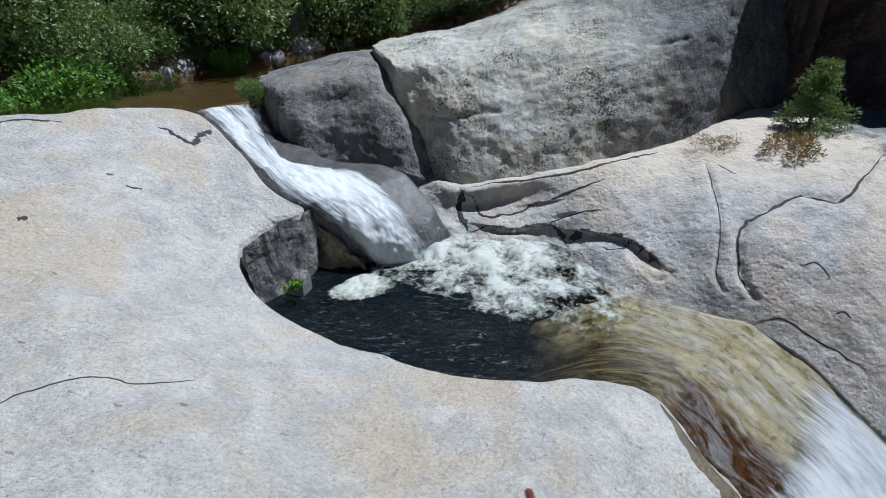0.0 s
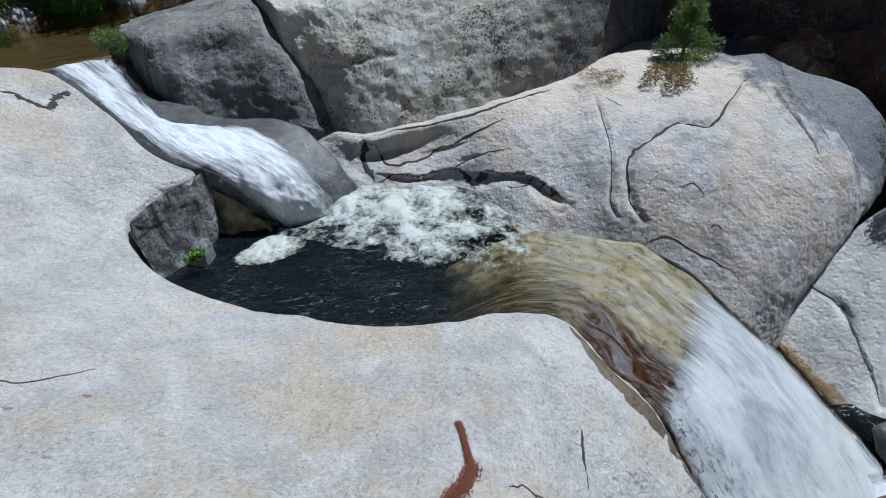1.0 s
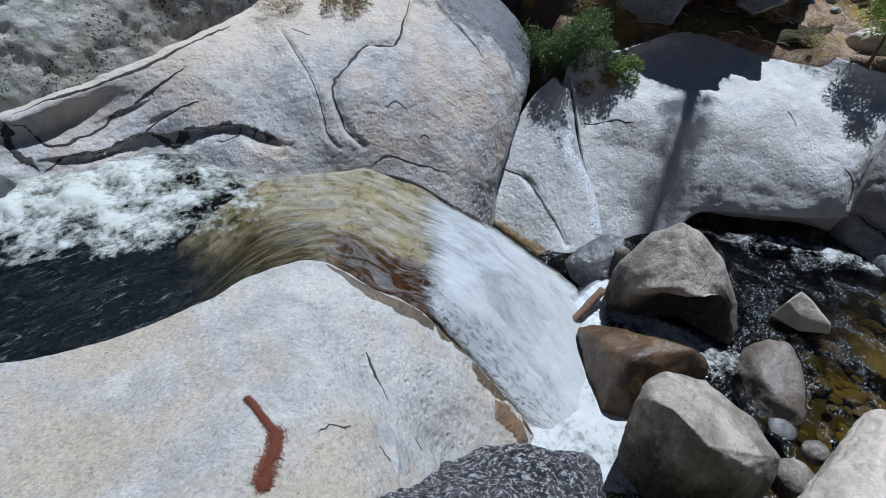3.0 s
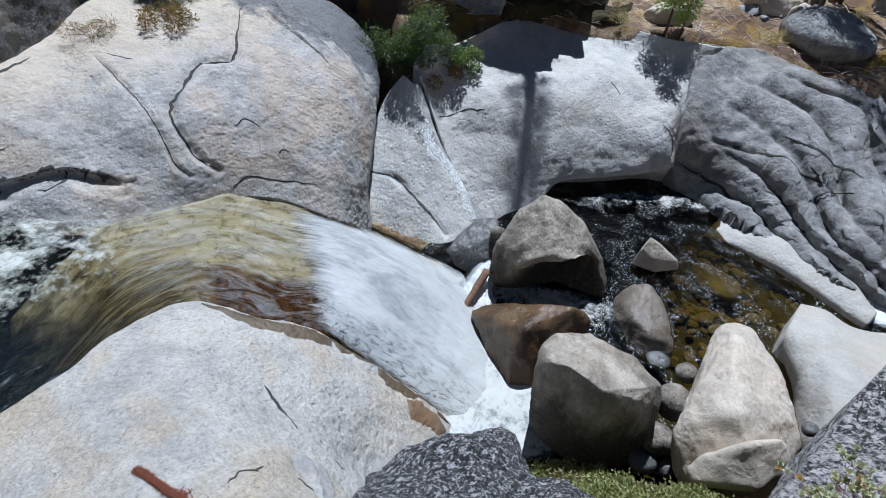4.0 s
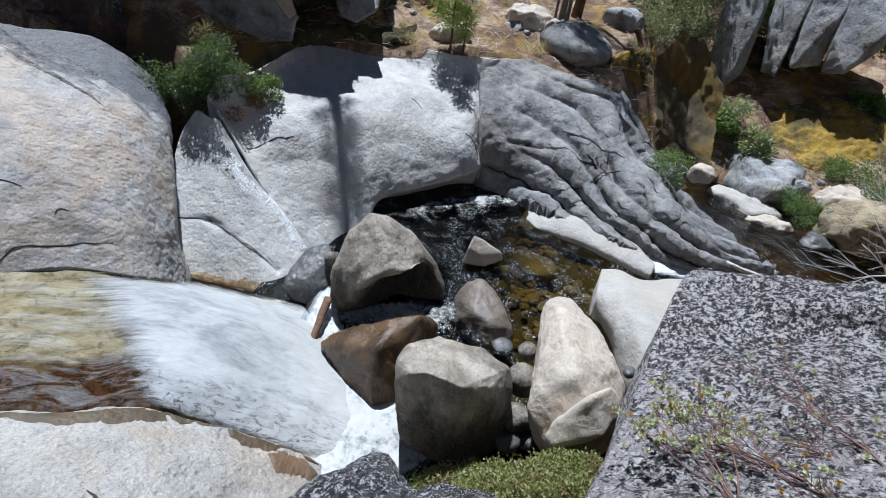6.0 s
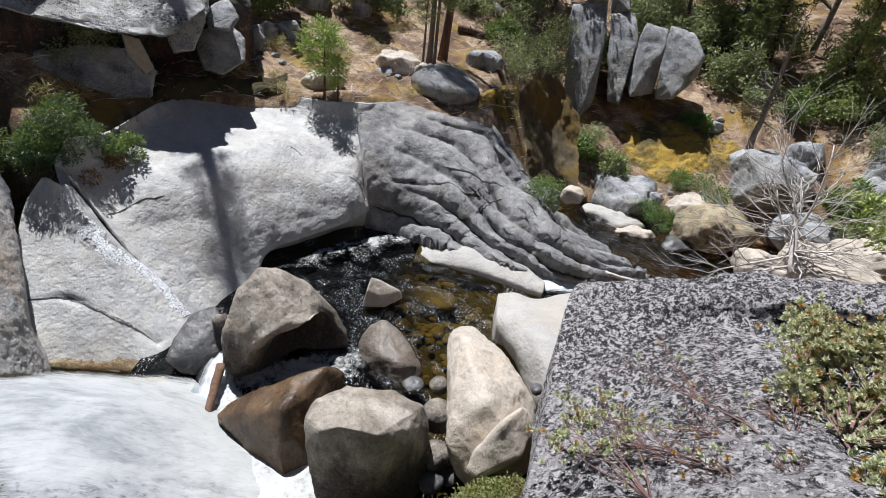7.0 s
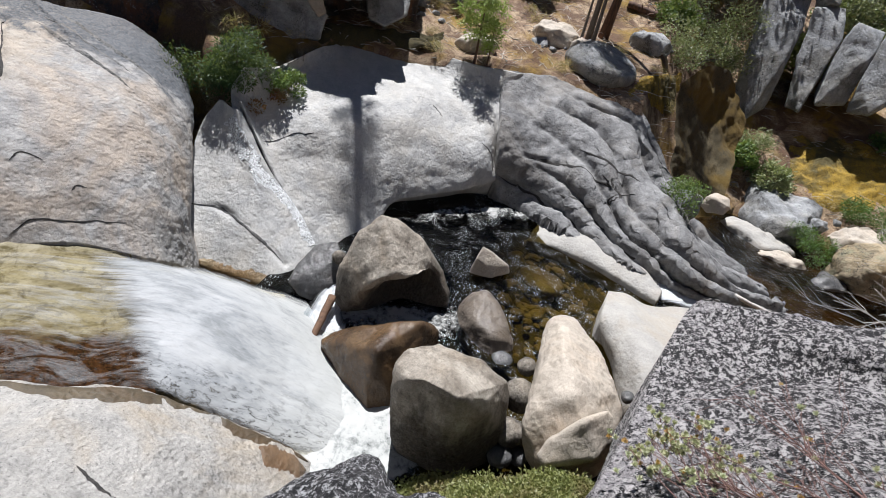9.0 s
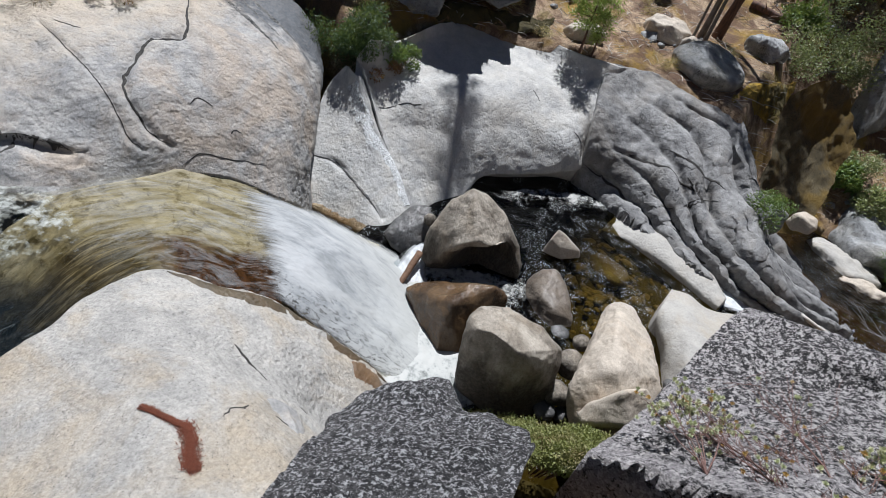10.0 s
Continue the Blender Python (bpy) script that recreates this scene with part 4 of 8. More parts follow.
cliff_cols = [
    [(9.35, 14.02, 4.15), (9.27, 14.60, 5.70), (9.08, 14.83, 6.93), (9.6, 14.0, 10.5), (9.4, 15.0, 12.5)],
    [(10.18, 13.73, 4.38), (10.17, 14.24, 5.74), (10.13, 14.62, 6.94), (11.2, 13.9, 10.5), (11.4, 15.5, 12.5)],
    [(10.97, 12.59, 4.43), (11.04, 13.33, 5.86), (11.04, 13.95, 6.97), (12.4, 12.8, 10.0), (13, 14.5, 12)],
    [(11.98, 11.03, 4.39), (12.30, 11.41, 4.85), (12.9, 11.4, 7.0), (13.4, 11.6, 9.5), (14.5, 13, 11.5)],
    [(12.89, 9.40, 3.78), (13.12, 9.73, 4.63), (13.6, 10.0, 6.8), (14.4, 10.2, 9.2), (16, 11.5, 11)],
    [(13.36, 9.88, 4.00), (13.75, 9.92, 4.72), (15.2, 8.4, 6.6), (16, 8.6, 8.8), (17.5, 9.5, 10.6)],
    [(14.67, 8.65, 4.05), (15.23, 8.78, 4.82), (16.4, 6.8, 6.6), (17.2, 7.0, 8.4), (19, 7.5, 10)],
    [(16.25, 7.36, 4.01), (16.77, 7.48, 4.64), (17.9, 5.4, 6.2), (18.6, 5.5, 7.4), (20.5, 6, 9)],
    [(17.82, 6.19, 4.05), (18.28, 6.31, 4.41), (19.3, 4.2, 5.6), (20, 4.2, 6.4), (22, 4.4, 7.8)],
]
g = surface(cliff_cols, 200, 80)
g = rough(g, 0.3, 1.7, 41)
g = rough(g, 0.06, 0.4, 42, 4)
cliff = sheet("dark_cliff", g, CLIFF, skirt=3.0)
tagged(cliff, "dark streaked cliff with black and rust-brown lichen", "cliff", kind="structure")

wedge_cols = [
    [(8.28, 6.24, 0.20), (9.16, 6.70, 0.75), (10.10, 7.07, 1.50), (11.05, 7.24, 2.20), (11.54, 7.03, 2.70)],
    [(8.44, 6.00, 0.00), (9.32, 6.41, 0.75), (10.28, 6.77, 1.50), (11.12, 6.99, 2.15), (11.52, 6.90, 2.70)],
    [(8.46, 4.99, -0.15), (9.14, 5.34, 0.50), (9.97, 5.78, 1.25), (10.81, 6.31, 1.95), (11.30, 6.64, 2.70)],
    [(8.54, 3.92, -0.20), (9.08, 4.29, 0.20), (9.85, 4.92, 0.90), (10.52, 5.66, 1.75), (11.21, 6.42, 2.70)],
    [(9.67, 3.53, -0.20), (10.03, 3.79, 0.20), (10.44, 4.47, 0.80), (10.78, 5.39, 1.55), (11.34, 6.33, 2.60)],
]
g = surface(wedge_cols, 110, 110)
g = rough(g, 0.025, 0.8, 51)
for line, w, d in (([(9.33, 6.73, 0.95), (9.50, 6.01, 0.90), (9.39, 5.16, 0.50), (9.03, 4.16, 0.10)], 0.14, 0.09),
                   ([(11.13, 6.39, 2.20), (10.56, 5.60, 1.75), (10.55, 4.87, 1.30), (10.38, 4.29, 0.80), (10.07, 3.72, 0.20)], 0.2, 0.1)):
    g = groove(g, line, w, d)
g = rough(g, 0.008, 0.12, 52, 3)
wedge = sheet("polished_wedge", g, DOME, skirt=-0.9)
tagged(wedge, "white polished granite wedge with a trickle in its groove", "rock", kind="structure")

dome_cols = [
    [(12.78, 6.97, 2.10), (11.57, 6.46, 2.50), (11.43, 6.44, 2.70), (11.46, 6.39, 2.85), (11.54, 6.69, 3.00), (11.70, 6.58, 3.30), (11.95, 6.54, 3.50)],
    [(10.63, 3.68, -0.80), (9.84, 3.51, -0.40), (10.46, 4.48, 0.70), (11.13, 5.40, 1.64), (11.82, 5.91, 2.22), (12.82, 6.07, 2.95), (12.87, 6.02, 3.45)],
    [(10.93, 3.38, -0.80), (10.13, 3.22, -0.40), (10.97, 3.79, 0.45), (11.75, 4.43, 1.45), (12.57, 4.90, 2.34), (14.61, 5.70, 3.10), (15.39, 5.94, 3.45)],
    [(11.94, 2.89, -0.80), (11.09, 2.76, -0.40), (11.86, 3.11, 0.35), (12.62, 3.51, 1.48), (13.73, 4.00, 2.47), (16.61, 4.98, 3.20), (17.55, 5.23, 3.45)],
    [(13.30, 2.90, -0.40), (12.75, 2.62, 0.22), (12.60, 2.52, 0.50), (13.32, 2.73, 1.55), (14.68, 3.09, 2.53), (17.29, 4.06, 3.15), (18.13, 4.25, 3.45)],
    [(14.30, 1.80, -0.40), (13.65, 1.66, 0.34), (13.23, 1.69, 0.60), (14.00, 1.91, 1.65), (15.41, 2.33, 2.63), (17.47, 2.97, 3.05), (18.16, 2.90, 3.45)],
    [(15.30, 0.60, -0.40), (14.65, 0.52, 0.45), (13.95, 0.53, 0.75), (14.50, 0.85, 1.70), (15.85, 1.15, 2.38), (17.29, 1.41, 2.90), (17.71, 1.49, 3.45)],
    [(15.60, -0.35, -0.40), (15.10, -0.20, 0.50), (14.58, -0.09, 0.90), (14.94, 0.18, 1.69), (16.33, 0.28, 2.41), (17.11, 0.24, 2.80), (17.84, -0.06, 3.45)],
    [(16.19, -0.53, 0.00), (15.61, -0.44, 0.40), (15.64, -0.33, 0.75), (15.97, -0.06, 1.39), (17.07, -0.12, 2.22), (17.67, -0.43, 2.65), (18.80, -0.67, 3.30)],
]
g = surface(dome_cols, 190, 130)
g = rough(g, 0.06, 1.3, 61)
g = rough(g, 0.016, 0.35, 63, 4)
g = rough(g, 0.012, 0.14, 62, 3)
dome = sheet("granite_bowl", g, DOME, skirt=-0.6)
tagged(dome, "smooth sunlit granite bowl above the brown pool", "rock wall", kind="structure")

ridge_cols = [
    [(15.15, -0.29, 0.30), (15.05, -0.24, 0.85), (15.26, -0.11, 1.73), (16.12, 0.08, 2.45), (17.25, 0.27, 3.05), (17.99, 0.14, 3.45)],
    [(14.80, -1.04, 0.00), (15.05, -1.16, 0.56), (15.33, -1.24, 1.44), (16.31, -1.25, 2.25), (17.40, -1.30, 2.90), (18.60, -1.48, 3.40)],
    [(14.14, -2.13, 0.00), (14.64, -2.46, 0.50), (15.16, -2.56, 1.27), (16.25, -2.62, 2.04), (17.31, -2.71, 2.69), (18.07, -2.90, 3.20)],
    [(13.06, -3.28, 0.00), (13.68, -3.63, 0.43), (14.60, -3.82, 1.08), (15.98, -4.10, 1.72), (17.44, -4.29, 2.44), (18.40, -4.54, 3.00)],
    [(12.34, -4.53, 0.00), (13.06, -4.66, 0.40), (13.79, -4.59, 0.98), (15.30, -4.88, 1.49), (16.51, -5.00, 2.03), (17.20, -5.02, 2.60)],
    [(12.19, -5.88, -0.10), (12.58, -5.89, 0.24), (13.44, -5.74, 0.71), (14.82, -5.54, 1.07), (16.11, -5.57, 1.42), (17.02, -5.56, 1.90)],
    [(12.25, -7.48, -0.20), (12.47, -7.30, 0.07), (13.07, -6.89, 0.36), (14.15, -6.33, 0.59), (15.62, -6.26, 0.66), (16.96, -6.29, 0.70)],
    [(12.70, -9.27, -0.40), (12.74, -8.95, -0.25), (13.07, -8.31, -0.10), (14.07, -7.75, -0.05), (15.46, -7.69, -0.20), (16.64, -7.49, -0.40)],
]
g = surface(ridge_cols, 300, 170)
g = rough(g, 0.1, 1.1, 71)


def folds(g, count, slant, amp, seed):
    """Push a grid into long slanting folds with narrow gaps between."""
    nu, nv = g.shape[:2]
    n = normals(g)
    if n[..., 2].mean() < 0:
        n = -n
    u, v = np.meshgrid(np.linspace(0, 1, nu), np.linspace(0, 1, nv), indexing="ij")
    warp = np.array([noise.noise((a * 3.0, b * 2.0, seed)) for a, b in zip(u.ravel(), v.ravel())]).reshape(nu, nv)
    s = (v + slant * u + 0.16 * warp) * count
    ridge_h = np.abs(np.sin(np.pi * s)) ** 0.38
    lift = np.array([noise.noise((a * 5.0, b, seed + 4)) for a, b in zip(u.ravel(), np.floor(s).ravel())]).reshape(nu, nv)
    fade = np.clip((u - 0.1) / 0.25, 0, 1) * np.clip((1.02 - v) / 0.25, 0, 1)
    return g + n * ((ridge_h * amp + lift * amp * 0.8) * fade)[..., None]


g = folds(g, 5.5, 0.8, 0.46, 3.0)
ridge_lines = [
    ([(15.18, -0.29, 0.80), (14.83, -1.52, 0.60), (14.23, -2.46, 0.30), (13.55, -3.66, 0.20)], 0.16, 0.14),
    ([(14.69, -2.22, 0.85), (14.34, -2.92, 0.80), (14.43, -3.73, 0.95), (14.79, -3.92, 1.20)], 0.15, 0.15),
    ([(14.00, -3.98, 0.70), (13.58, -4.64, 0.60), (13.10, -5.67, 0.30), (12.40, -7.09, 0.10)], 0.15, 0.16),
    ([(15.37, -1.04, 1.60), (15.26, -2.32, 1.60), (14.87, -3.40, 1.50), (14.47, -4.40, 1.60)], 0.15, 0.13),
    ([(14.81, -3.31, 1.90), (14.70, -3.98, 1.25), (14.02, -3.66, 0.55), (13.51, -4.30, 0.50)], 0.15, 0.15),
    ([(13.00, -4.31, 0.40), (12.66, -5.06, 0.20), (12.17, -6.17, 0.05)], 0.15, 0.15),
    ([(15.47, -2.40, 2.30), (15.34, -3.53, 2.10), (14.93, -4.58, 2.00)], 0.12, 0.1),
]
for line, w, d in ridge_lines:
    g = groove(g, line, w, d)
g = rough(g, 0.02, 0.3, 72, 4)
for _ in range(5):
    g[1:-1, 1:-1] = 0.5 * g[1:-1, 1:-1] + 0.125 * (g[2:, 1:-1] + g[:-2, 1:-1] + g[1:-1, 2:] + g[1:-1, :-2])
g = rough(g, 0.012, 0.2, 73, 3)
ridge = sheet("folded_ridge", g, RIDGE, skirt=-0.9)
tagged(ridge, "folded grey rock ridge with deep dark cracks running to the water", "rock ridge", kind="structure")

# the rocks on this side
spur_cols = [
    [(-0.04, 1.25, 4.29), (0.71, 1.35, 3.75), (1.49, 1.49, 2.99), (1.74, 1.52, 2.73), (1.94, 1.57, 2.54), (2.17, 1.68, 2.19), (2.36, 1.79, 1.54)],
    [(0.18, 0.78, 4.33), (0.85, 0.96, 3.84), (1.50, 1.15, 3.26), (1.86, 1.29, 2.89), (2.21, 1.36, 2.68), (2.54, 1.49, 2.29), (2.79, 1.60, 1.48)],
    [(0.44, 0.10, 4.34), (1.02, 0.45, 3.89), (1.60, 0.78, 3.40), (2.03, 0.93, 3.05), (2.54, 1.11, 2.78), (2.85, 1.21, 2.39), (3.24, 1.31, 1.44)],
    [(0.49, -0.01, 4.34), (1.12, 0.22, 3.89), (1.74, 0.45, 3.41), (2.21, 0.59, 3.08), (2.76, 0.74, 2.83), (3.10, 0.83, 2.44), (3.49, 0.86, 1.49)],
    [(0.54, -0.11, 4.36), (1.21, 0.04, 3.90), (1.84, 0.19, 3.44), (2.30, 0.28, 3.10), (2.85, 0.40, 2.83), (3.28, 0.49, 2.50), (3.61, 0.47, 1.53)],
    [(0.58, -0.24, 4.38), (1.29, -0.15, 3.94), (1.94, -0.09, 3.49), (2.31, -0.01, 3.10), (2.61, 0.06, 2.88), (2.94, 0.14, 2.49), (3.34, 0.09, 1.54)],
    [(0.62, -0.35, 4.40), (1.36, -0.39, 3.99), (2.06, -0.40, 3.55), (2.35, -0.35, 3.31), (2.61, -0.29, 3.08), (2.94, -0.25, 2.69), (3.39, -0.35, 1.77)],
    [(0.68, -0.47, 4.41), (1.44, -0.61, 4.04), (2.07, -0.69, 3.79), (2.27, -0.69, 3.51), (2.54, -0.68, 3.26), (2.84, -0.69, 2.86), (3.28, -0.88, 1.95)],
]
g = surface(spur_cols, 110, 110)
g = rough(g, 0.07, 0.6, 81)
g = rough(g, 0.02, 0.12, 82, 4)
spur = sheet("black_spur_rock", g, BLACKROCK, skirt=1.0)
tagged(spur, "dark rock speckled with white and black lichen", "rock", kind="structure")

shelf_cols = [
    [(2.09, -1.17, 4.01), (2.84, -1.59, 3.63), (4.00, -2.20, 3.39), (4.98, -2.62, 3.40), (5.85, -3.05, 3.63), (6.29, -3.46, 3.56), (6.48, -3.92, 1.66)],
    [(1.89, -1.59, 4.40), (2.61, -1.98, 4.01), (3.71, -2.55, 3.74), (4.74, -3.08, 3.67), (5.52, -3.54, 3.83), (6.01, -3.85, 3.77), (6.75, -4.46, 1.66)],
    [(1.69, -1.92, 4.81), (2.35, -2.38, 4.45), (3.36, -3.02, 4.18), (4.62, -3.87, 3.96), (5.12, -4.06, 4.22), (5.80, -4.59, 3.98), (6.88, -5.27, 1.66)],
    [(1.53, -2.20, 5.13), (2.07, -2.66, 4.89), (2.98, -3.40, 4.64), (4.22, -4.42, 4.34), (4.66, -4.57, 4.58), (5.32, -5.18, 4.37), (6.75, -6.08, 1.66)],
    [(1.32, -2.32, 5.32), (1.69, -2.75, 5.16), (2.46, -3.65, 4.95), (3.71, -5.05, 4.58), (3.98, -5.13, 4.93), (4.60, -5.83, 4.72), (6.35, -7.02, 1.93)],
    [(1.15, -2.58, 5.51), (1.49, -3.04, 5.37), (2.16, -3.98, 5.21), (3.25, -5.44, 4.90), (3.48, -5.54, 5.24), (4.04, -6.24, 5.12), (5.67, -7.70, 2.20)],
    [(0.97, -2.81, 5.74), (1.24, -3.31, 5.62), (1.85, -4.29, 5.48), (2.67, -5.76, 5.33), (2.89, -5.93, 5.62), (3.35, -6.78, 5.55), (4.59, -8.64, 2.74)],
    [(0.81, -3.51, 4.49), (1.22, -4.32, 4.63), (1.35, -5.27, 4.77), (1.76, -6.21, 4.77), (2.16, -7.02, 4.77), (2.56, -7.83, 4.49), (2.97, -9.18, 3.28)],
]
g = surface(shelf_cols, 150, 120)
g = rough(g, 0.09, 0.9, 91)
side = np.linspace(0, 1, 150)
g += (rough(g, 0.025, 0.12, 92, 4) - g) * np.clip((np.minimum(side, 1 - side) - 0.03) / 0.08, 0, 1)[:, None, None]
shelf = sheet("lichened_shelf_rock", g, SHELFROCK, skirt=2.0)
tagged(shelf, "flat-topped dark rock shelf crusted with black and white lichen", "rock", kind="structure")

# ---- water ----
def water_sheet(name, cols, nu, nv, mat, label, amp=0.0, size=0.5, seed=1):
    g = surface(cols, nu, nv)
    uv = uv_of(g)
    if amp:
        g = rough(g, amp, size, seed, 4)
    ob = sheet(name, g, mat, uv=uv, rim_uv=True)
    return tagged(ob, label, "water", kind="structure")


river = water_sheet("river", [
    [(-24, 6, 4.6), (-24, 14, 4.6), (-26, 22, 4.6)],
    [(-13.0, 9.0, 4.6), (-12.5, 14, 4.6), (-12, 20, 4.6)],
    [(-6.96, 11.57, 4.60), (-8.44, 14.08, 4.60), (-9.0, 22, 4.6)],
    [(-6.07, 12.15, 4.60), (-6.89, 14.83, 4.60), (-6.0, 26, 4.6)],
    [(-5.62, 12.90, 4.60), (-6.21, 15.65, 4.60), (-3.0, 29, 4.6)],
    [(-4.99, 13.40, 4.60), (-5.69, 18.69, 4.60), (0, 31, 4.6)],
], 60, 40, RIVER, "shallow amber river sliding toward the fall", 0.015, 1.0, 4)
river_bed = sheet("river_bed", surface([
    [(-24, 6, 4.35), (-24, 14, 4.2), (-26, 22, 4.3)], [(-13, 8, 4.45), (-12.5, 14, 4.2), (-12, 20, 4.3)],
    [(-7.26, 12.04, 4.45), (-9.57, 15.96, 4.20), (-9.0, 22, 4.3)], [(-5.81, 13.29, 4.45), (-7.04, 17.74, 4.20), (-3.0, 29, 4.3)],
    [(-5.16, 14.16, 4.40), (-6.23, 21.18, 4.20), (0.5, 31, 4.3)]], 60, 40), RIVERBED)
tagged(river_bed, "brown river bed of stone and sand", "river bed", kind="structure")

fall_rows = [
    [(-6.16, 12.12, 4.62), (-5.64, 11.86, 4.35), (-4.60, 11.02, 4.00), (-3.35, 9.44, 3.75), (-2.50, 9.19, 3.30), (-1.85, 9.10, 2.70), (-1.50, 9.24, 2.05)],
    [(-5.73, 12.57, 4.62), (-5.21, 12.30, 4.30), (-4.28, 11.17, 3.95), (-2.82, 9.62, 3.80), (-1.98, 9.22, 3.35), (-1.43, 9.01, 2.75), (-1.13, 9.17, 2.05)],
    [(-5.21, 12.87, 4.62), (-4.79, 12.48, 4.25), (-3.83, 10.97, 3.95), (-2.29, 9.91, 3.85), (-1.43, 9.39, 3.40), (-0.86, 9.13, 2.75), (-0.54, 9.28, 2.05)],
    [(-4.80, 13.15, 4.60), (-4.47, 12.67, 4.20), (-3.34, 10.76, 3.85), (-1.73, 10.14, 3.85), (-0.93, 9.67, 3.40), (-0.46, 9.39, 2.75), (-0.11, 9.65, 2.05)],
]
fall_rock = sheet("fall_ledge", rough(surface([[(x, y + 0.12, z - 0.16) for x, y, z in c] for c in (
    [[(x - 0.5, y + 0.1, z - 0.2) for x, y, z in fall_rows[0]]] + fall_rows + [[(x + 0.5, y + 0.6, z + 0.02) for x, y, z in fall_rows[-1]]])], 70, 80), 0.06, 0.7, 7), WETGREY, skirt=1.0)
tagged(fall_rock, "wet dark rock ledge under the upper fall", "rock ledge", kind="structure")
water_sheet("upper_waterfall", fall_rows, 70, 110, LIPFALL, "white waterfall sliding over two rounded steps", 0.05, 0.35, 12)

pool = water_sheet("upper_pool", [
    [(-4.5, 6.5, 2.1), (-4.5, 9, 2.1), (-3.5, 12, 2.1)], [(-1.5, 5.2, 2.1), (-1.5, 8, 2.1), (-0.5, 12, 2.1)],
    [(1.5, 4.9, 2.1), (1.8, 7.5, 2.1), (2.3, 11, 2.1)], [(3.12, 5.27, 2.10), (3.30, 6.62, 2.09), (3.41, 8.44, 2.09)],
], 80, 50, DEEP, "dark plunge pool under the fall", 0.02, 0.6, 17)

chute_rows = [
    [(2.11, 5.61, 2.05), (2.98, 5.42, 2.02), (3.38, 5.10, 1.88), (3.74, 4.38, 1.65), (4.12, 3.82, 1.35)],
    [(2.42, 6.52, 2.05), (3.17, 6.23, 2.06), (3.85, 5.64, 1.98), (4.49, 4.96, 1.75), (4.90, 4.46, 1.45)],
    [(2.72, 7.29, 2.05), (3.35, 7.07, 2.10), (4.36, 6.42, 2.04), (5.12, 5.82, 1.85), (5.68, 5.28, 1.55)],
    [(3.01, 8.01, 2.05), (3.50, 7.88, 2.14), (4.67, 7.01, 2.10), (5.62, 6.65, 1.95), (6.34, 5.86, 1.60)],
    [(3.23, 8.43, 2.10), (3.64, 8.00, 2.18), (4.78, 7.47, 2.16), (5.87, 7.07, 2.02), (6.45, 5.85, 1.65)],
]
chute_bed = sheet("chute_bed", rough(surface([[(c[0][0] - 1.3, c[0][1] + 0.3, 0.9)] + [(x, y, z - (0.3, 0.06, 0.05, 0.05, 0.05)[i]) for i, (x, y, z) in enumerate(c)] for c in chute_rows], 80, 80), 0.015, 0.5, 19), CHUTEBED, skirt=-0.5, uv=unit_uv(80, 80))
tagged(chute_bed, "tan smooth bedrock under thin running water", "rock bed", kind="structure")

low_rows = [
    [(3.54, 4.49, 1.72), (4.08, 3.94, 1.42), (4.27, 3.44, 1.05), (4.46, 2.49, 0.45), (4.61, 1.67, -0.00)],
    [(4.23, 4.73, 1.78), (4.62, 4.24, 1.50), (4.91, 3.38, 1.05), (5.03, 2.33, 0.40), (5.04, 1.28, 0.00)],
    [(4.82, 5.34, 1.85), (5.37, 4.67, 1.50), (5.78, 3.74, 1.05), (5.93, 2.65, 0.45), (5.75, 1.29, 0.00)],
    [(5.47, 5.80, 1.85), (6.18, 5.08, 1.45), (6.62, 4.15, 1.00), (6.94, 3.12, 0.45), (6.87, 2.13, 0.00)],
    [(6.04, 6.44, 1.80), (6.75, 5.40, 1.30), (7.49, 5.16, 0.75), (7.89, 4.23, 0.30), (8.21, 3.29, 0.00)],
]
low_bed = sheet("lower_fall_ledge", rough(surface([[(x + 0.05, y + 0.05, z - 0.14) for x, y, z in c] for c in low_rows], 70, 70), 0.05, 0.6, 27), CHUTEBED, skirt=-0.9, uv=unit_uv(70, 70))
tagged(low_bed, "wet rock under the lower fall", "rock ledge", kind="structure")
cascade_rows = [[(x, y, z + 0.02) for x, y, z in top[:3]] + low + [(low[-1][0] * 1.3 - low[-2][0] * 0.3, low[-1][1] * 1.3 - low[-2][1] * 0.3, -0.02)] for top, low in zip(chute_rows, low_rows)]
cascade = water_sheet("cascade_water", cascade_rows, 110, 190, CASCADE, "clear water racing over tan bedrock and breaking into a broad white cascade", 0.022, 0.6, 29)

lower_pool = water_sheet("lower_pool", [
    [(3.6, 2.2, 0), (4.0, -1.5, 0), (4.5, -5, 0)], [(7.0, 4.4, 0), (8.5, -1.5, 0), (8.0, -6, 0)],
    [(12.0, 3.6, 0), (12.0, -2, 0), (11.0, -6.0, 0)], [(15.0, 2.0, 0), (15.2, -1.5, 0), (13.0, -5.0, 0)],
], 80, 80, POOLWATER, "clear brown pool glittering between boulders", 0.015, 0.5, 33)
pool_bed = sheet("pool_bed", rough(surface([
    [(3.2, 3, -0.2), (3.6, -1.5, -0.3), (4.5, -6, 0.1)], [(7.0, 5, -0.2), (8.5, -1.5, -0.55), (8.5, -7, -0.1)],
    [(12, 4, -0.9), (12, -2, -0.45), (11, -7, -0.3)], [(16, 2, -1.0), (15.5, -1.5, -0.5), (14, -6, -0.5)]], 80, 80), 0.15, 0.8, 35), BED)
tagged(pool_bed, "brown pebbly pool bed", "pool bed", kind="structure")
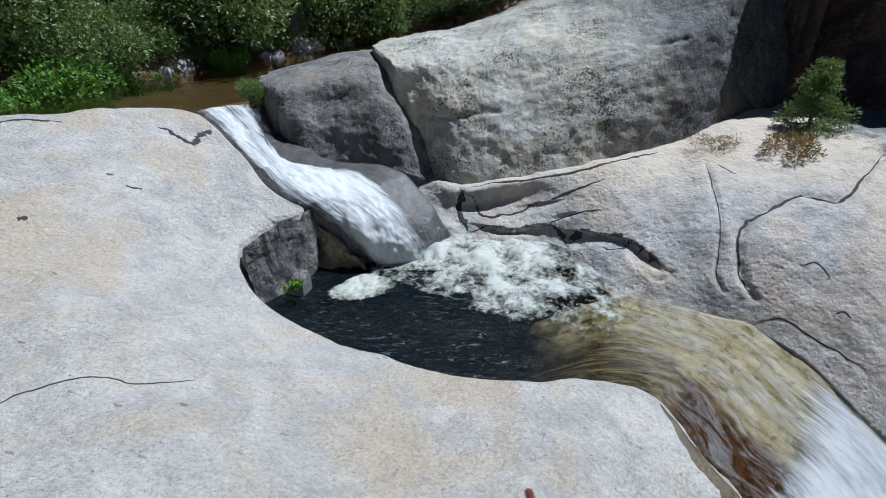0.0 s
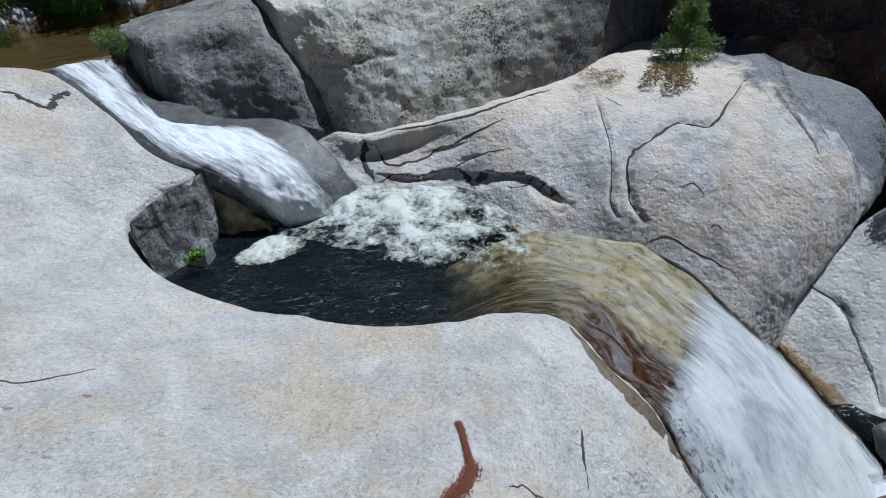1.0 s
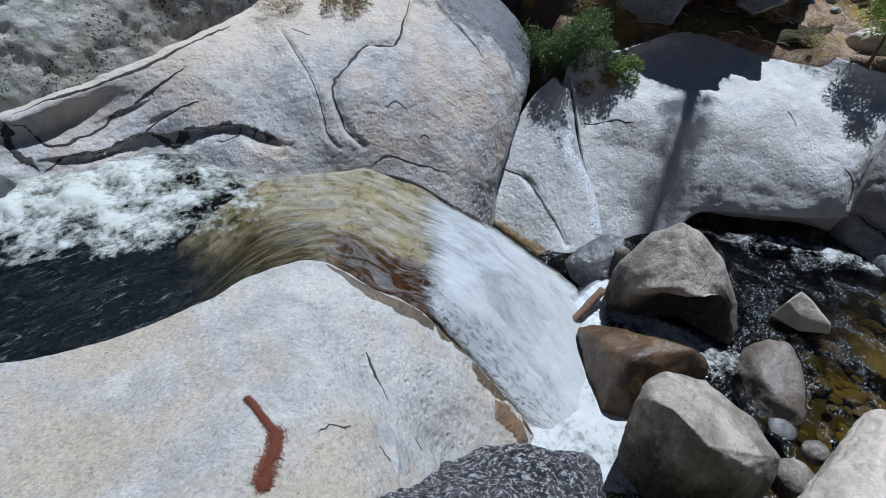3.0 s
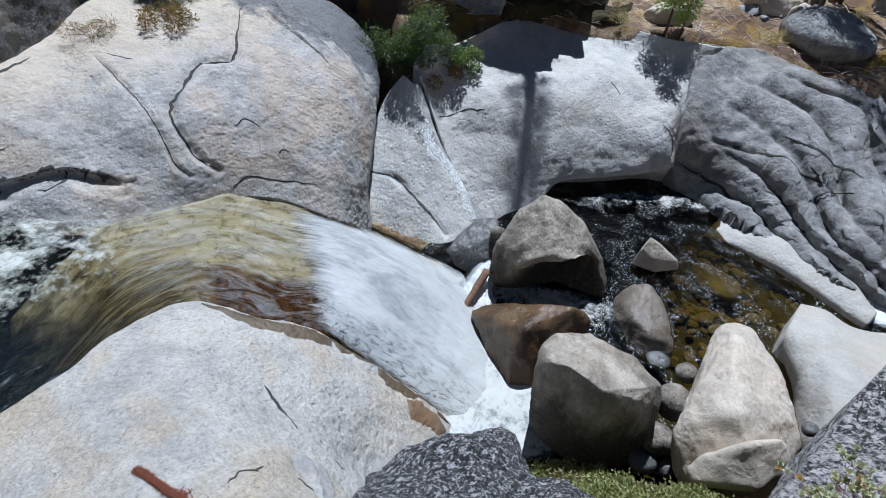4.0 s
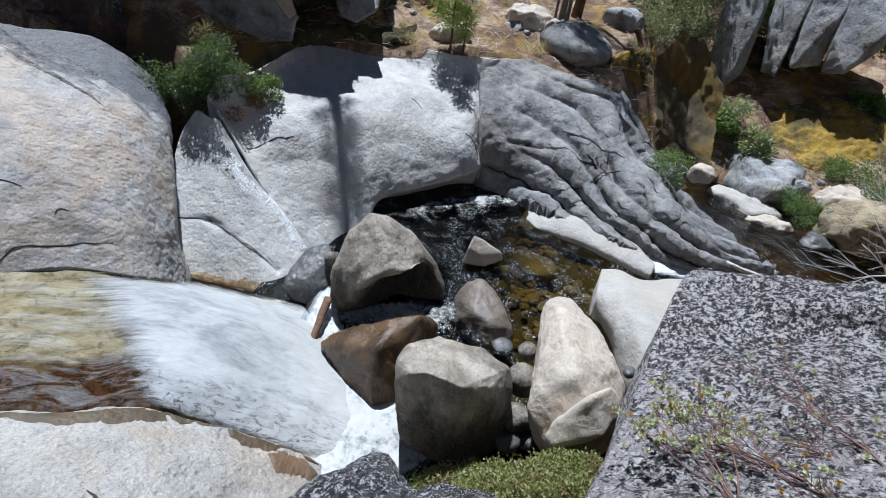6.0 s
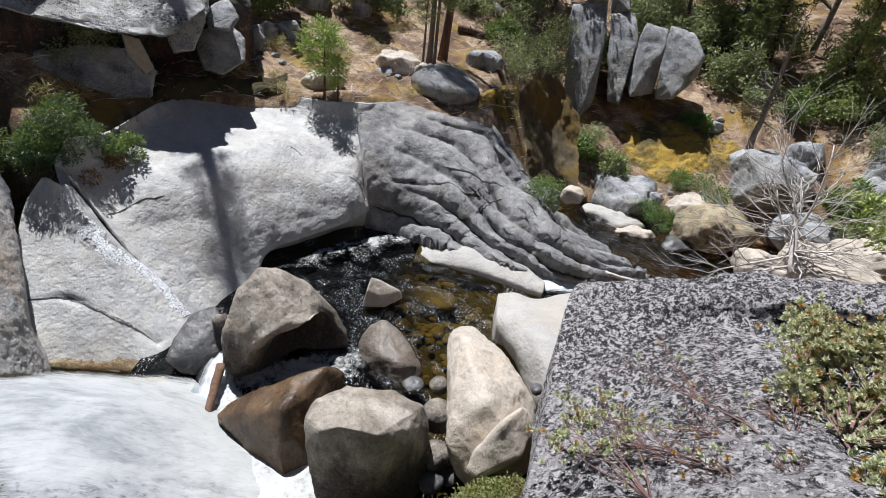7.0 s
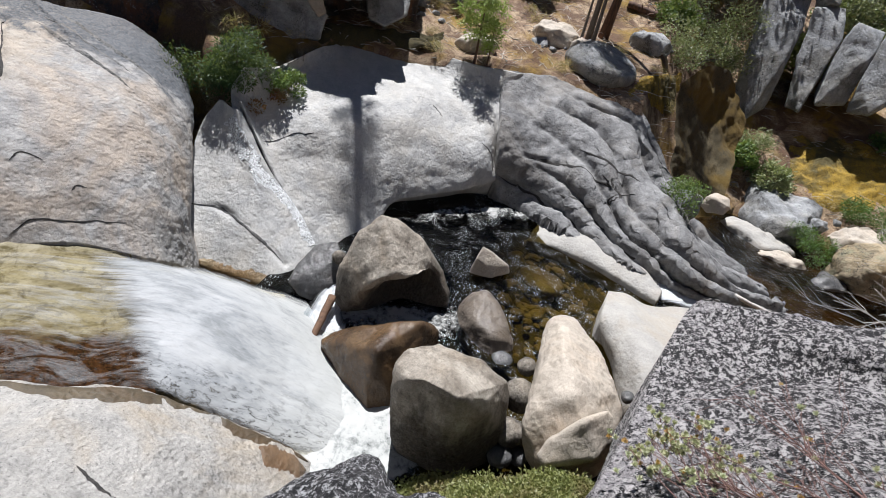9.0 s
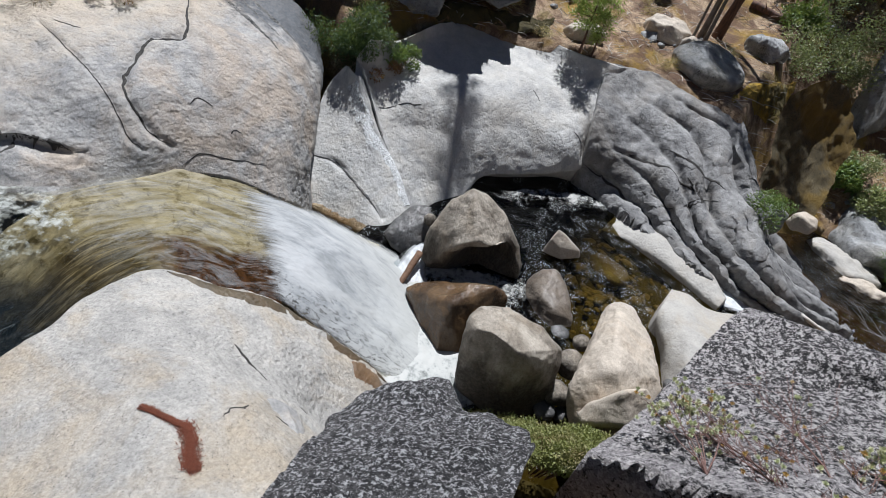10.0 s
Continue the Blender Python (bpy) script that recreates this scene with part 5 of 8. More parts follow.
down_stream = water_sheet("down_stream", [
    [(12.0, -4.8, -0.12), (12.3, -9, -0.3), (12, -14, -0.36), (12, -22, -0.4)], [(14, -4.9, -0.25), (15, -9, -0.32), (15, -14, -0.37), (15, -22, -0.4)],
    [(17.5, -5.2, -0.3), (18, -9, -0.33), (18.5, -14, -0.38), (18, -22, -0.4)], [(21, -5.5, -0.3), (22, -9, -0.33), (22.5, -14, -0.38), (21, -22, -0.4)],
], 60, 60, STREAM, "dark stream running away over stones", 0.03, 0.4, 37)

from mathutils.bvhtree import BVHTree
trees_of = {}


def onto(ob, p):
    """The nearest place on a mesh object, and the normal there."""
    if ob.name not in trees_of:
        me = ob.data
        trees_of[ob.name] = BVHTree.FromPolygons([v.co for v in me.vertices], [tuple(f.vertices) for f in me.polygons])
    q, n, _, _ = trees_of[ob.name].find_nearest(Vector(p))
    return q, n if n.z > -0.2 else -n


def ribbon(name, ob, line, width, mat, label, category="crack", lift=0.008, seed=1, taper=True, ragged=0.7, sag=0.0, uv=False, smoothing=4):
    """An uneven strip laid along a line on a rock."""
    n = max(16, len(line) * 22)
    pts = crom(line, n)
    rows = []
    places = [onto(ob, p) for p in pts]
    for _ in range(smoothing):
        places = [(sum((places[min(max(i + k, 0), n - 1)][0] for k in (-1, 0, 1)), Vector()) / 3, sum((places[min(max(i + k, 0), n - 1)][1] for k in (-1, 0, 1)), Vector()).normalized()) for i in range(n)]
    for i, (q, nor) in enumerate(places):
        a, b = places[max(0, i - 1)][0], places[min(n - 1, i + 1)][0]
        side = nor.cross(b - a)
        if side.length < 1e-6:
            side = Vector((1, 0, 0))
        side.normalize()
        w = width * max(0.12, 0.9 + ragged * (noise.noise((i * 0.12, seed * 7.3, 0)) + 0.7 * noise.noise((i * 0.55, seed * 2.3, 9))))
        w2 = width * max(0.12, 0.9 + ragged * (noise.noise((i * 0.14, seed * 3.1, 5)) + 0.7 * noise.noise((i * 0.6, seed * 1.3, 4))))
        if taper:
            k = min(1.0, min(i, n - 1 - i) / (0.18 * n))
            w, w2 = w * max(k, 0.05), w2 * max(k, 0.05)
        row = []
        for s in (-1, -0.5, 0, 0.5, 1):
            ww = w if s < 0 else w2
            p, nn = onto(ob, q + side * (s * ww * 0.5))
            row.append(tuple(p + nn * (lift if abs(s) < 1 else -0.01) - nn * sag * (1 - abs(s))))
        rows.append(row)
    g = np.array(rows)
    return tagged(sheet(name, g, mat, uv=uv_of(g.transpose(1, 0, 2)).transpose(1, 0, 2) if uv else None), label, category, kind="structure")


for i, (line, w) in enumerate((([(9.67, 9.88, 4.24), (9.41, 8.64, 3.89), (9.26, 7.58, 3.42)], 0.16), ([(10.35, 9.94, 4.3), (10.19, 8.67, 3.86), (10.12, 7.68, 3.39)], 0.22), ([(9.98, 10.0, 4.27), (9.8, 8.66, 3.87), (9.72, 7.9, 3.5)], 0.1))):
    ribbon("water_stain", wall_rock, line, w, FACET, "grey water stain running down the granite crest", "rock stain", 0.006, i + 140, True, 0.6)
dark_crack = "dark crack in the granite, grime and shade painted in"
# the wide strips paint the shade under the ledge overhangs
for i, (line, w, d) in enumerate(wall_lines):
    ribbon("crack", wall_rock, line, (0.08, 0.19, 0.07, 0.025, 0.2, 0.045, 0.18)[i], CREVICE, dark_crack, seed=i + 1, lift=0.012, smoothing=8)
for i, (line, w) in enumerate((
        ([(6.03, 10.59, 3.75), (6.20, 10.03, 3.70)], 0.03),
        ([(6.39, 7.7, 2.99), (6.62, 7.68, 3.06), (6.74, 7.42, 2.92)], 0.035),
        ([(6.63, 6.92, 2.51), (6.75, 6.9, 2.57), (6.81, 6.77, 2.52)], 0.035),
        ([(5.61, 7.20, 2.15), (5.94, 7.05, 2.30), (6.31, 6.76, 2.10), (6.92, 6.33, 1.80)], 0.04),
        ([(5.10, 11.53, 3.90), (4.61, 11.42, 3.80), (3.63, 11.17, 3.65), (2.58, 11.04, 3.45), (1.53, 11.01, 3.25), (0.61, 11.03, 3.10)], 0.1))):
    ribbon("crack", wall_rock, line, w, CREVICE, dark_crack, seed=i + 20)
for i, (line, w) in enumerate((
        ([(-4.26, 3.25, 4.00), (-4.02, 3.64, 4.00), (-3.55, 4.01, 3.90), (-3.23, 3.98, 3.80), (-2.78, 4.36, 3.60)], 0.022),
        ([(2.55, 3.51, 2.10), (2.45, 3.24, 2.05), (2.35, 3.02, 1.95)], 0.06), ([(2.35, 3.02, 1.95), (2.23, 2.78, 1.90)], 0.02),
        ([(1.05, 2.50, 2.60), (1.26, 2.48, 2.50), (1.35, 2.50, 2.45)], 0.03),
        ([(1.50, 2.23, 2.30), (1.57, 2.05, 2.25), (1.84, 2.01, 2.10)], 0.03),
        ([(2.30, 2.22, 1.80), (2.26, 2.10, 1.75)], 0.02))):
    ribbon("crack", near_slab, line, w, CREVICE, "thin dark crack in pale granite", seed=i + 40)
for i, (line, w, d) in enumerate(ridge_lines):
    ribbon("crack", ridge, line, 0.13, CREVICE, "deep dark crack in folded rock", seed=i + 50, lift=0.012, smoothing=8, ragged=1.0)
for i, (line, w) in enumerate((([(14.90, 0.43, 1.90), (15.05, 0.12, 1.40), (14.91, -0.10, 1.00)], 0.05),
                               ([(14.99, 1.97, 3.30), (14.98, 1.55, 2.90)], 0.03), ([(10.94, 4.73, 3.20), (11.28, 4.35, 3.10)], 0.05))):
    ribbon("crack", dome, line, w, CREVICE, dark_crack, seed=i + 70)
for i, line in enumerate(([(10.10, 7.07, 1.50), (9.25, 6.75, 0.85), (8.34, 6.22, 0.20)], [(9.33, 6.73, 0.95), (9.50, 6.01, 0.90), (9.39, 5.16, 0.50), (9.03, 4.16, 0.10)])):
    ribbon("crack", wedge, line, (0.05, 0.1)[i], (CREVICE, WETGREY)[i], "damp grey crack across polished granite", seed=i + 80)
trickle = ribbon("trickle", wedge, [(11.20, 6.56, 2.45), (10.81, 5.97, 1.95), (10.42, 5.37, 1.60), (10.55, 4.87, 1.30), (10.38, 4.29, 0.80), (10.01, 3.67, 0.20)],
                 0.72, GLITTER, "sparkling trickle running down polished granite", "water", 0.02, 90, False, 0.6, smoothing=8)

# dark patches and stains with a shape of their own
for i, (line, w) in enumerate((([(-6.22, 10.73, 4.35), (-5.66, 10.56, 4.30), (-5.21, 10.33, 4.25)], 0.12), ([(-5.34, 10.33, 4.20), (-5.29, 10.89, 4.30), (-5.15, 11.11, 4.30)], 0.22),
                               ([(-5.96, 8.43, 4.45), (-5.85, 8.48, 4.40)], 0.05), ([(-5.57, 8.34, 4.40), (-5.31, 8.39, 4.35)], 0.06), ([(-6.29, 6.72, 4.50), (-6.13, 6.78, 4.50)], 0.13),
                               # the last strip is a thin dark driftwood stick, drawn as a patch
                               ([(-8.92, 9.79, 4.95), (-8.44, 10.05, 4.95), (-7.67, 10.15, 4.90)], 0.1))):
    ribbon("lichen_patch", near_slab, line, w, CREVICE, "black lichen patch on the pale slab", "lichen", 0.01, i + 100, True, 1.2)
for i, (x, q) in enumerate((((-4.57, 4.27, 4.15), (-4.48, 4.27, 4.15)), ((-3.69, 2.90, 4.10), (-3.60, 2.90, 4.10)), ((-3.28, 3.61, 3.80), (-3.18, 3.61, 3.80)), ((-2.77, 3.83, 3.60), (-2.68, 3.83, 3.60)), ((-3.73, 3.69, 3.95), (-3.62, 3.68, 3.95)),
                             ((-2.75, 3.04, 3.75), (-2.66, 3.03, 3.75)), ((-1.72, 3.88, 3.30), (-1.66, 3.88, 3.30)), ((-5.17, 5.74, 4.30), (-5.10, 5.74, 4.30)), ((-2.00, 3.32, 3.50), (-1.92, 3.30, 3.50)))):
    ribbon("dark_inclusion", near_slab, [x, tuple((np.array(x) + np.array(q)) / 2), q], 0.04, BOULDER, "dark oval knob in the pale granite", "rock knob", 0.012, i + 130, True, 0.3)
lip_rows = [(3.13, 5.30, 2.12), (3.34, 4.63, 1.90), (3.62, 4.19, 1.70), (4.01, 3.79, 1.45), (4.29, 3.48, 1.15), (4.28, 2.77, 0.80), (4.42, 2.21, 0.40), (4.47, 1.69, 0.05)]
ribbon("stained_lip", near_slab, lip_rows, 0.46, LIPROCK, "brown-stained rim where the slab meets the cascade", "rock rim", 0.014, 110, True, 0.25)
ribbon("orange_stain", near_slab, [(4.14, 2.35, 0.62), (4.2, 1.95, 0.4), (4.3, 1.65, 0.1)], 0.5, ORANGEROCK, "orange-stained foot of the slab beside the cascade", "rock stain", 0.022, 118, True, 0.3)
ribbon("stained_band", wedge, [(8.37, 6.15, 0.12), (8.34, 5.54, 0.00), (8.47, 4.83, -0.10), (8.62, 3.96, -0.15)], 0.5, TANBED, "tan water-stained band at the foot of the wedge", "rock stain", 0.012, 112, True, 0.3)

alcove_cols = [[(-2.61, 9.49, 3.36), (-2.56, 9.10, 2.70), (-2.69, 9.00, 1.80)], [(-2.75, 9.16, 3.38), (-2.74, 8.81, 2.70), (-2.74, 8.57, 1.80)],
               [(-3.25, 8.66, 3.29), (-3.15, 8.51, 2.50), (-2.88, 7.80, 1.80)], [(-3.46, 8.28, 3.25), (-3.44, 8.11, 2.50), (-3.15, 7.62, 1.80)],
               [(-3.60, 7.92, 3.21), (-3.56, 7.91, 2.50), (-3.31, 7.45, 1.80)], [(-3.44, 7.53, 3.08), (-3.38, 7.60, 2.40), (-3.10, 7.38, 1.80)]]
alcove = sheet("alcove_wall", rough(surface(alcove_cols, 90, 70), 0.07, 0.6, 47), ALCOVE)
tagged(alcove, "dark streaked rock face of the hollow beside the pool", "rock face", kind="structure")
g = surface([[(-2.76, 9.96, 3.25), (-2.73, 9.42, 3.22), (-2.73, 9.31, 2.92), (-2.75, 9.23, 2.50), (-2.79, 9.07, 1.90)], [(-2.49, 9.90, 3.05), (-2.50, 9.28, 3.00), (-2.48, 9.20, 2.78), (-2.48, 9.19, 2.45), (-2.44, 8.99, 1.95)],
             [(-2.14, 9.66, 2.80), (-2.18, 9.13, 2.74), (-2.14, 9.04, 2.60), (-2.11, 9.08, 2.35), (-2.09, 9.05, 1.95)], [(-1.90, 9.57, 2.45), (-1.95, 9.08, 2.42), (-1.92, 9.10, 2.30), (-1.84, 9.12, 2.15), (-1.76, 9.08, 1.95)],
             [(-1.65, 9.48, 2.20), (-1.65, 9.07, 2.18), (-1.62, 9.07, 2.12), (-1.58, 9.05, 2.05), (-1.51, 9.03, 1.95)]], 90, 70)
g = rough(g, 0.12, 0.5, 44)
for q0, q1 in (((-2.68, 9.30, 2.86), (-1.72, 9.07, 2.15)), ((-2.71, 9.26, 2.55), (-1.84, 9.05, 2.08)), ((-2.67, 9.14, 2.25), (-2.02, 9.05, 2.05))):
    g = groove(g, [q0, tuple((np.array(q0) + np.array(q1)) / 2 + np.array((0, 0, 0.05))), q1], 0.07, 0.06)
layered = sheet("layered_ledge", rough(g, 0.015, 0.1, 45, 3), LEDGEROCK, skirt=1.2)
tagged(layered, "brown layered ledge rock with olive moss beside the fall", "rock ledge", kind="structure")
ledge_cols = [[(13.45, -1.55, -0.3), (13.3, -1.6, -0.2), (13.6, -1.7, -0.1), (14.1, -1.9, 0.0)], [(13.1, -2.2, -0.2), (12.95, -2.25, 0.03), (13.35, -2.35, 0.2), (14.1, -2.6, 0.2)], [(12.72, -2.86, -0.2), (12.58, -2.88, 0.15), (13.1, -3.0, 0.4), (13.9, -3.3, 0.3)],
              [(12.22, -3.70, -0.2), (12.15, -3.74, 0.2), (12.8, -3.98, 0.42), (13.6, -4.3, 0.3)], [(11.68, -4.45, -0.2), (11.6, -4.5, 0.2), (12.15, -4.75, 0.38), (12.7, -4.95, 0.2)],
              [(11.32, -5.08, -0.25), (11.2, -5.06, 0.15), (11.5, -5.2, 0.3), (12.0, -5.4, 0.0)]]
ledge = sheet("pale_ledge", rough(surface(ledge_cols, 90, 40), 0.03, 0.5, 49), BANKROCK, skirt=-0.7)
tagged(ledge, "low pale rock ledge along the pool", "rock ledge", kind="structure")
pale_cols = [[(9.03, -3.59, -0.20), (9.28, -3.32, 0.30), (9.65, -3.33, 0.55), (10.64, -3.60, 0.50)], [(7.66, -3.70, 0.20), (8.33, -3.69, 0.60), (9.37, -3.77, 0.75), (10.67, -4.06, 0.50)],
             [(7.05, -3.97, 0.40), (7.84, -3.98, 0.80), (8.95, -4.19, 0.85), (10.43, -4.58, 0.50)], [(7.25, -4.53, 0.40), (8.12, -4.57, 0.80), (9.20, -4.95, 0.80), (10.69, -5.35, 0.50)],
             [(7.68, -5.48, 0.40), (8.67, -5.55, 0.70), (9.58, -5.85, 0.70), (11.04, -6.34, 0.40)]]
pale_rock = sheet("pale_bank_rock", rough(surface(pale_cols, 70, 60), 0.03, 0.7, 57), BANKROCK, skirt=-0.8)
tagged(pale_rock, "smooth pale rock sloping into the pool", "rock", kind="structure")
water_sheet("outlet_cascade", [[(12.6, -4.85, 0.12), (12.75, -5.7, 0.1), (12.9, -6.7, 0.0), (12.9, -7.6, -0.1)], [(12.1, -4.95, 0.12), (12.1, -5.6, 0.1), (12.3, -6.5, 0.0), (12.2, -7.4, -0.1)], [(11.6, -5.1, 0.02), (11.5, -5.6, 0.0), (11.5, -6.4, -0.05), (11.3, -7.2, -0.15)]],
                     30, 50, FALL, "small white cascade leaving the pool", 0.04, 0.2, 64)
side_fall = water_sheet("side_fall", [[(8.72, 2.82, 0.45), (8.21, 3.02, 0.25), (7.57, 3.10, 0.05), (6.76, 2.90, 0.00)], [(8.53, 2.63, 0.40), (7.93, 2.63, 0.20), (7.43, 2.55, 0.06), (6.85, 2.36, 0.00)],
                                      [(8.29, 2.41, 0.25), (7.89, 2.33, 0.10), (7.63, 2.16, 0.05), (7.15, 2.11, 0.00)]], 40, 50, FALL, "white rivulet beside the big boulder", 0.05, 0.2, 66)


def froth_patch(name, cols, nu, nv, label, amp, size, seed, lift, core, solid=0.0, mat=None):
    """A raised patch of foam, thick in the middle and ragged at the rim."""
    g = surface(cols, nu, nv)
    u, v = np.meshgrid(np.linspace(0, 1, nu), np.linspace(0, 1, nv), indexing="ij")
    mid = np.clip(np.sin(np.pi * u) * np.sin(np.pi * v), 0, 1)
    full = np.exp(-((u - core[0]) / core[2]) ** 2 - ((v - core[1]) / core[3]) ** 2)
    bumps = np.array([noise.fractal(Vector(p) / size + Vector((seed, 0, 0)), 0.9, 2.0, 4) for p in g.reshape(-1, 3)]).reshape(nu, nv)
    thick = np.clip(0.6 * mid ** 0.6 + 0.5 * full + min(0.5, amp * 6) * bumps + solid, 0, 1.1) * np.clip(mid / 0.15, 0, 1)
    g[..., 2] += np.clip(full * mid ** 0.3, 0, 1) * (lift + amp * bumps) + 0.012 - 0.05 * (mid < 0.02)
    ob = sheet(name, g, mat or FROTH, uv=np.stack([thick, v], 2))
    return tagged(ob, label, "foam", kind="structure")


froth_patch("fall_foam", [[(-2.22, 9.91, 2.12), (-1.85, 9.17, 2.12), (-1.52, 8.50, 2.12)], [(-1.26, 10.61, 2.12), (-1.02, 9.29, 2.12), (-0.71, 8.30, 2.12)], [(0.08, 10.61, 2.12), (0.19, 8.94, 2.12), (0.27, 7.63, 2.12)],
                          [(1.96, 10.61, 2.12), (1.69, 8.72, 2.12), (1.49, 6.96, 2.12)], [(3.26, 9.41, 2.12), (2.98, 7.91, 2.12), (2.62, 6.58, 2.12)], [(3.63, 8.27, 2.14), (3.47, 7.60, 2.14), (3.22, 6.86, 2.14)]],
            130, 80, "churning white foam where the fall meets the pool", 0.16, 0.6, 3, 0.22, (0.46, 0.26, 0.3, 0.3))
froth_patch("foam_raft", [[(-2.31, 8.18, 2.12), (-2.21, 7.98, 2.12), (-2.13, 7.83, 2.12)], [(-1.63, 8.85, 2.12), (-1.61, 8.34, 2.12), (-1.60, 7.85, 2.12)], [(-0.87, 8.59, 2.12), (-0.88, 8.42, 2.12), (-0.92, 8.10, 2.12)]],
            50, 40, "flat raft of white foam on dark water", 0.03, 0.12, 9, 0.0, (0.5, 0.5, 0.5, 0.5), 0.3)
froth_patch("lower_foam", [[(6.57, 3.26, 0.02), (4.85, 2.96, 0.02), (3.64, 1.79, 0.02)], [(7.55, 2.79, 0.02), (5.64, 1.86, 0.02), (4.04, 0.90, 0.02)], [(7.44, 2.22, 0.02), (5.83, 1.15, 0.02), (4.59, 0.14, 0.02)],
                           [(6.85, 1.26, 0.02), (5.98, 0.54, 0.02), (4.92, -0.35, 0.02)]], 100, 100, "white foam at the foot of the cascade", 0.05, 0.9, 15, 0.05, (0.45, 0.4, 0.7, 0.7), 0.45, FOAM)
# white strip that paints the sun's glitter onto the water
froth_patch("shore_glitter", [[(12.3, 2.3, 0.02), (12.0, 2.1, 0.02), (11.6, 1.9, 0.02)], [(13.45, 1.35, 0.02), (13.1, 1.15, 0.02), (12.5, 0.9, 0.02)], [(14.35, 0.0, 0.02), (13.95, -0.1, 0.02), (13.3, -0.3, 0.02)],
                           [(14.75, -1.25, 0.02), (14.35, -1.3, 0.02), (13.7, -1.4, 0.02)], [(14.2, -2.5, 0.02), (13.8, -2.4, 0.02), (13.2, -2.2, 0.02)]], 120, 40, "painted white glitter along the far shore of the pool", 0.05, 0.3, 33, 0.0, (0.5, 0.3, 0.6, 0.4), -0.38, FOAM)
froth_patch("boulder_foam", [[(8.55, 2.9, 0.02), (8.2, 2.75, 0.02), (7.55, 2.5, 0.02)], [(8.6, 1.7, 0.02), (8.2, 1.6, 0.02), (7.6, 1.4, 0.02)], [(9.0, 0.5, 0.02), (8.5, 0.5, 0.02), (7.9, 0.4, 0.02)], [(9.4, -0.3, 0.02), (8.8, -0.3, 0.02), (8.2, -0.4, 0.02)]],
            60, 40, "torn foam drifting between the dark boulders", 0.05, 0.4, 27, 0.02, (0.2, 0.5, 0.5, 0.6), 0.05, FOAM)


# ---- boulders in and beside the lower pool ----
def stone(name, label, at, size, mat, seed, turn=(0, 0, 0), cuts=(), amp=0.12, detail=4, soft=0.06, group="", facets=0):
    """A boulder; facets: further flat sides at random."""
    rf = random.Random(seed * 7 + 1)
    more = [((rf.uniform(-1, 1), rf.uniform(-1, 1), rf.uniform(-0.3, 1)), rf.uniform(0.6, 0.8)) for _ in range(facets)]
    return tagged(boulder(name, at, size, mat, seed, turn, list(cuts) + more, amp, detail, soft), label, "boulder", group)


def hull_rock(name, label, corners, mat, seed, amp=0.03, cell=0.09, rounds=6, category="boulder", carve=None):
    """A boulder of flat faces between its corners, with worn edges and chipped, pitted sides; carve: a hollow (place, radius, push)."""
    mid = sum((Vector(c) for c in corners), Vector()) / len(corners)
    bm = bmesh.new()
    for c in corners:
        bm.verts.new((Vector(c) - mid) * 1.03)
    made = bmesh.ops.convex_hull(bm, input=bm.verts[:])
    bmesh.ops.delete(bm, geom=list({g for g in made["geom_interior"] + made["geom_unused"] if isinstance(g, bmesh.types.BMVert)}), context="VERTS")
    for _ in range(7):
        long = [e for e in bm.edges if e.calc_length() > cell]
        if not long:
            break
        bmesh.ops.subdivide_edges(bm, edges=long, cuts=1, use_grid_fill=True)
        bmesh.ops.triangulate(bm, faces=[f for f in bm.faces if len(f.verts) > 3])
    for _ in range(rounds):
        bmesh.ops.smooth_vert(bm, verts=bm.verts, factor=0.5, use_axis_x=True, use_axis_y=True, use_axis_z=True)
    if carve:
        for v in bm.verts:
            k = max(0.0, 1.0 - (v.co + mid - Vector(carve[0])).length / carve[1])
            v.co += Vector(carve[2]) * (k * k * (3 - 2 * k))
    bm.normal_update()
    off = Vector((seed * 2.7, seed * 1.1, seed * 0.3))
    for v, n in [(v, v.normal.copy()) for v in bm.verts]:
        p = v.co + off
        v.co += n * amp * (1.6 * noise.fractal(p / 0.9, 0.9, 2.0, 4) + 0.5 * noise.fractal(p / 0.16, 0.9, 2.0, 3) + 1.6 * chips(p / 0.55))
    ob = part(name, bm, mat)
    ob.location = mid
    return tagged(ob, label, category)


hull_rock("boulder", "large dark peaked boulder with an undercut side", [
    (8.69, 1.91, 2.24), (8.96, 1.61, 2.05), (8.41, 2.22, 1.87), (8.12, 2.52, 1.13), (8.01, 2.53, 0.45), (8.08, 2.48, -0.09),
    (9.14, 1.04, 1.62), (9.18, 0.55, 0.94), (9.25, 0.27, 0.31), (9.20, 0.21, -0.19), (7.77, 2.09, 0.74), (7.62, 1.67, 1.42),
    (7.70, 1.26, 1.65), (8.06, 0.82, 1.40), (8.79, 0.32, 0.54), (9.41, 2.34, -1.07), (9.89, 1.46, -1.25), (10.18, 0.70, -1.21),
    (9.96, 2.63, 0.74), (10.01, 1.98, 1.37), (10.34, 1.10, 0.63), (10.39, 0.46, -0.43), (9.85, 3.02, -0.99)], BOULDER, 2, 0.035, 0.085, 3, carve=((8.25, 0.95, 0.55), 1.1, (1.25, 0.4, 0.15)))
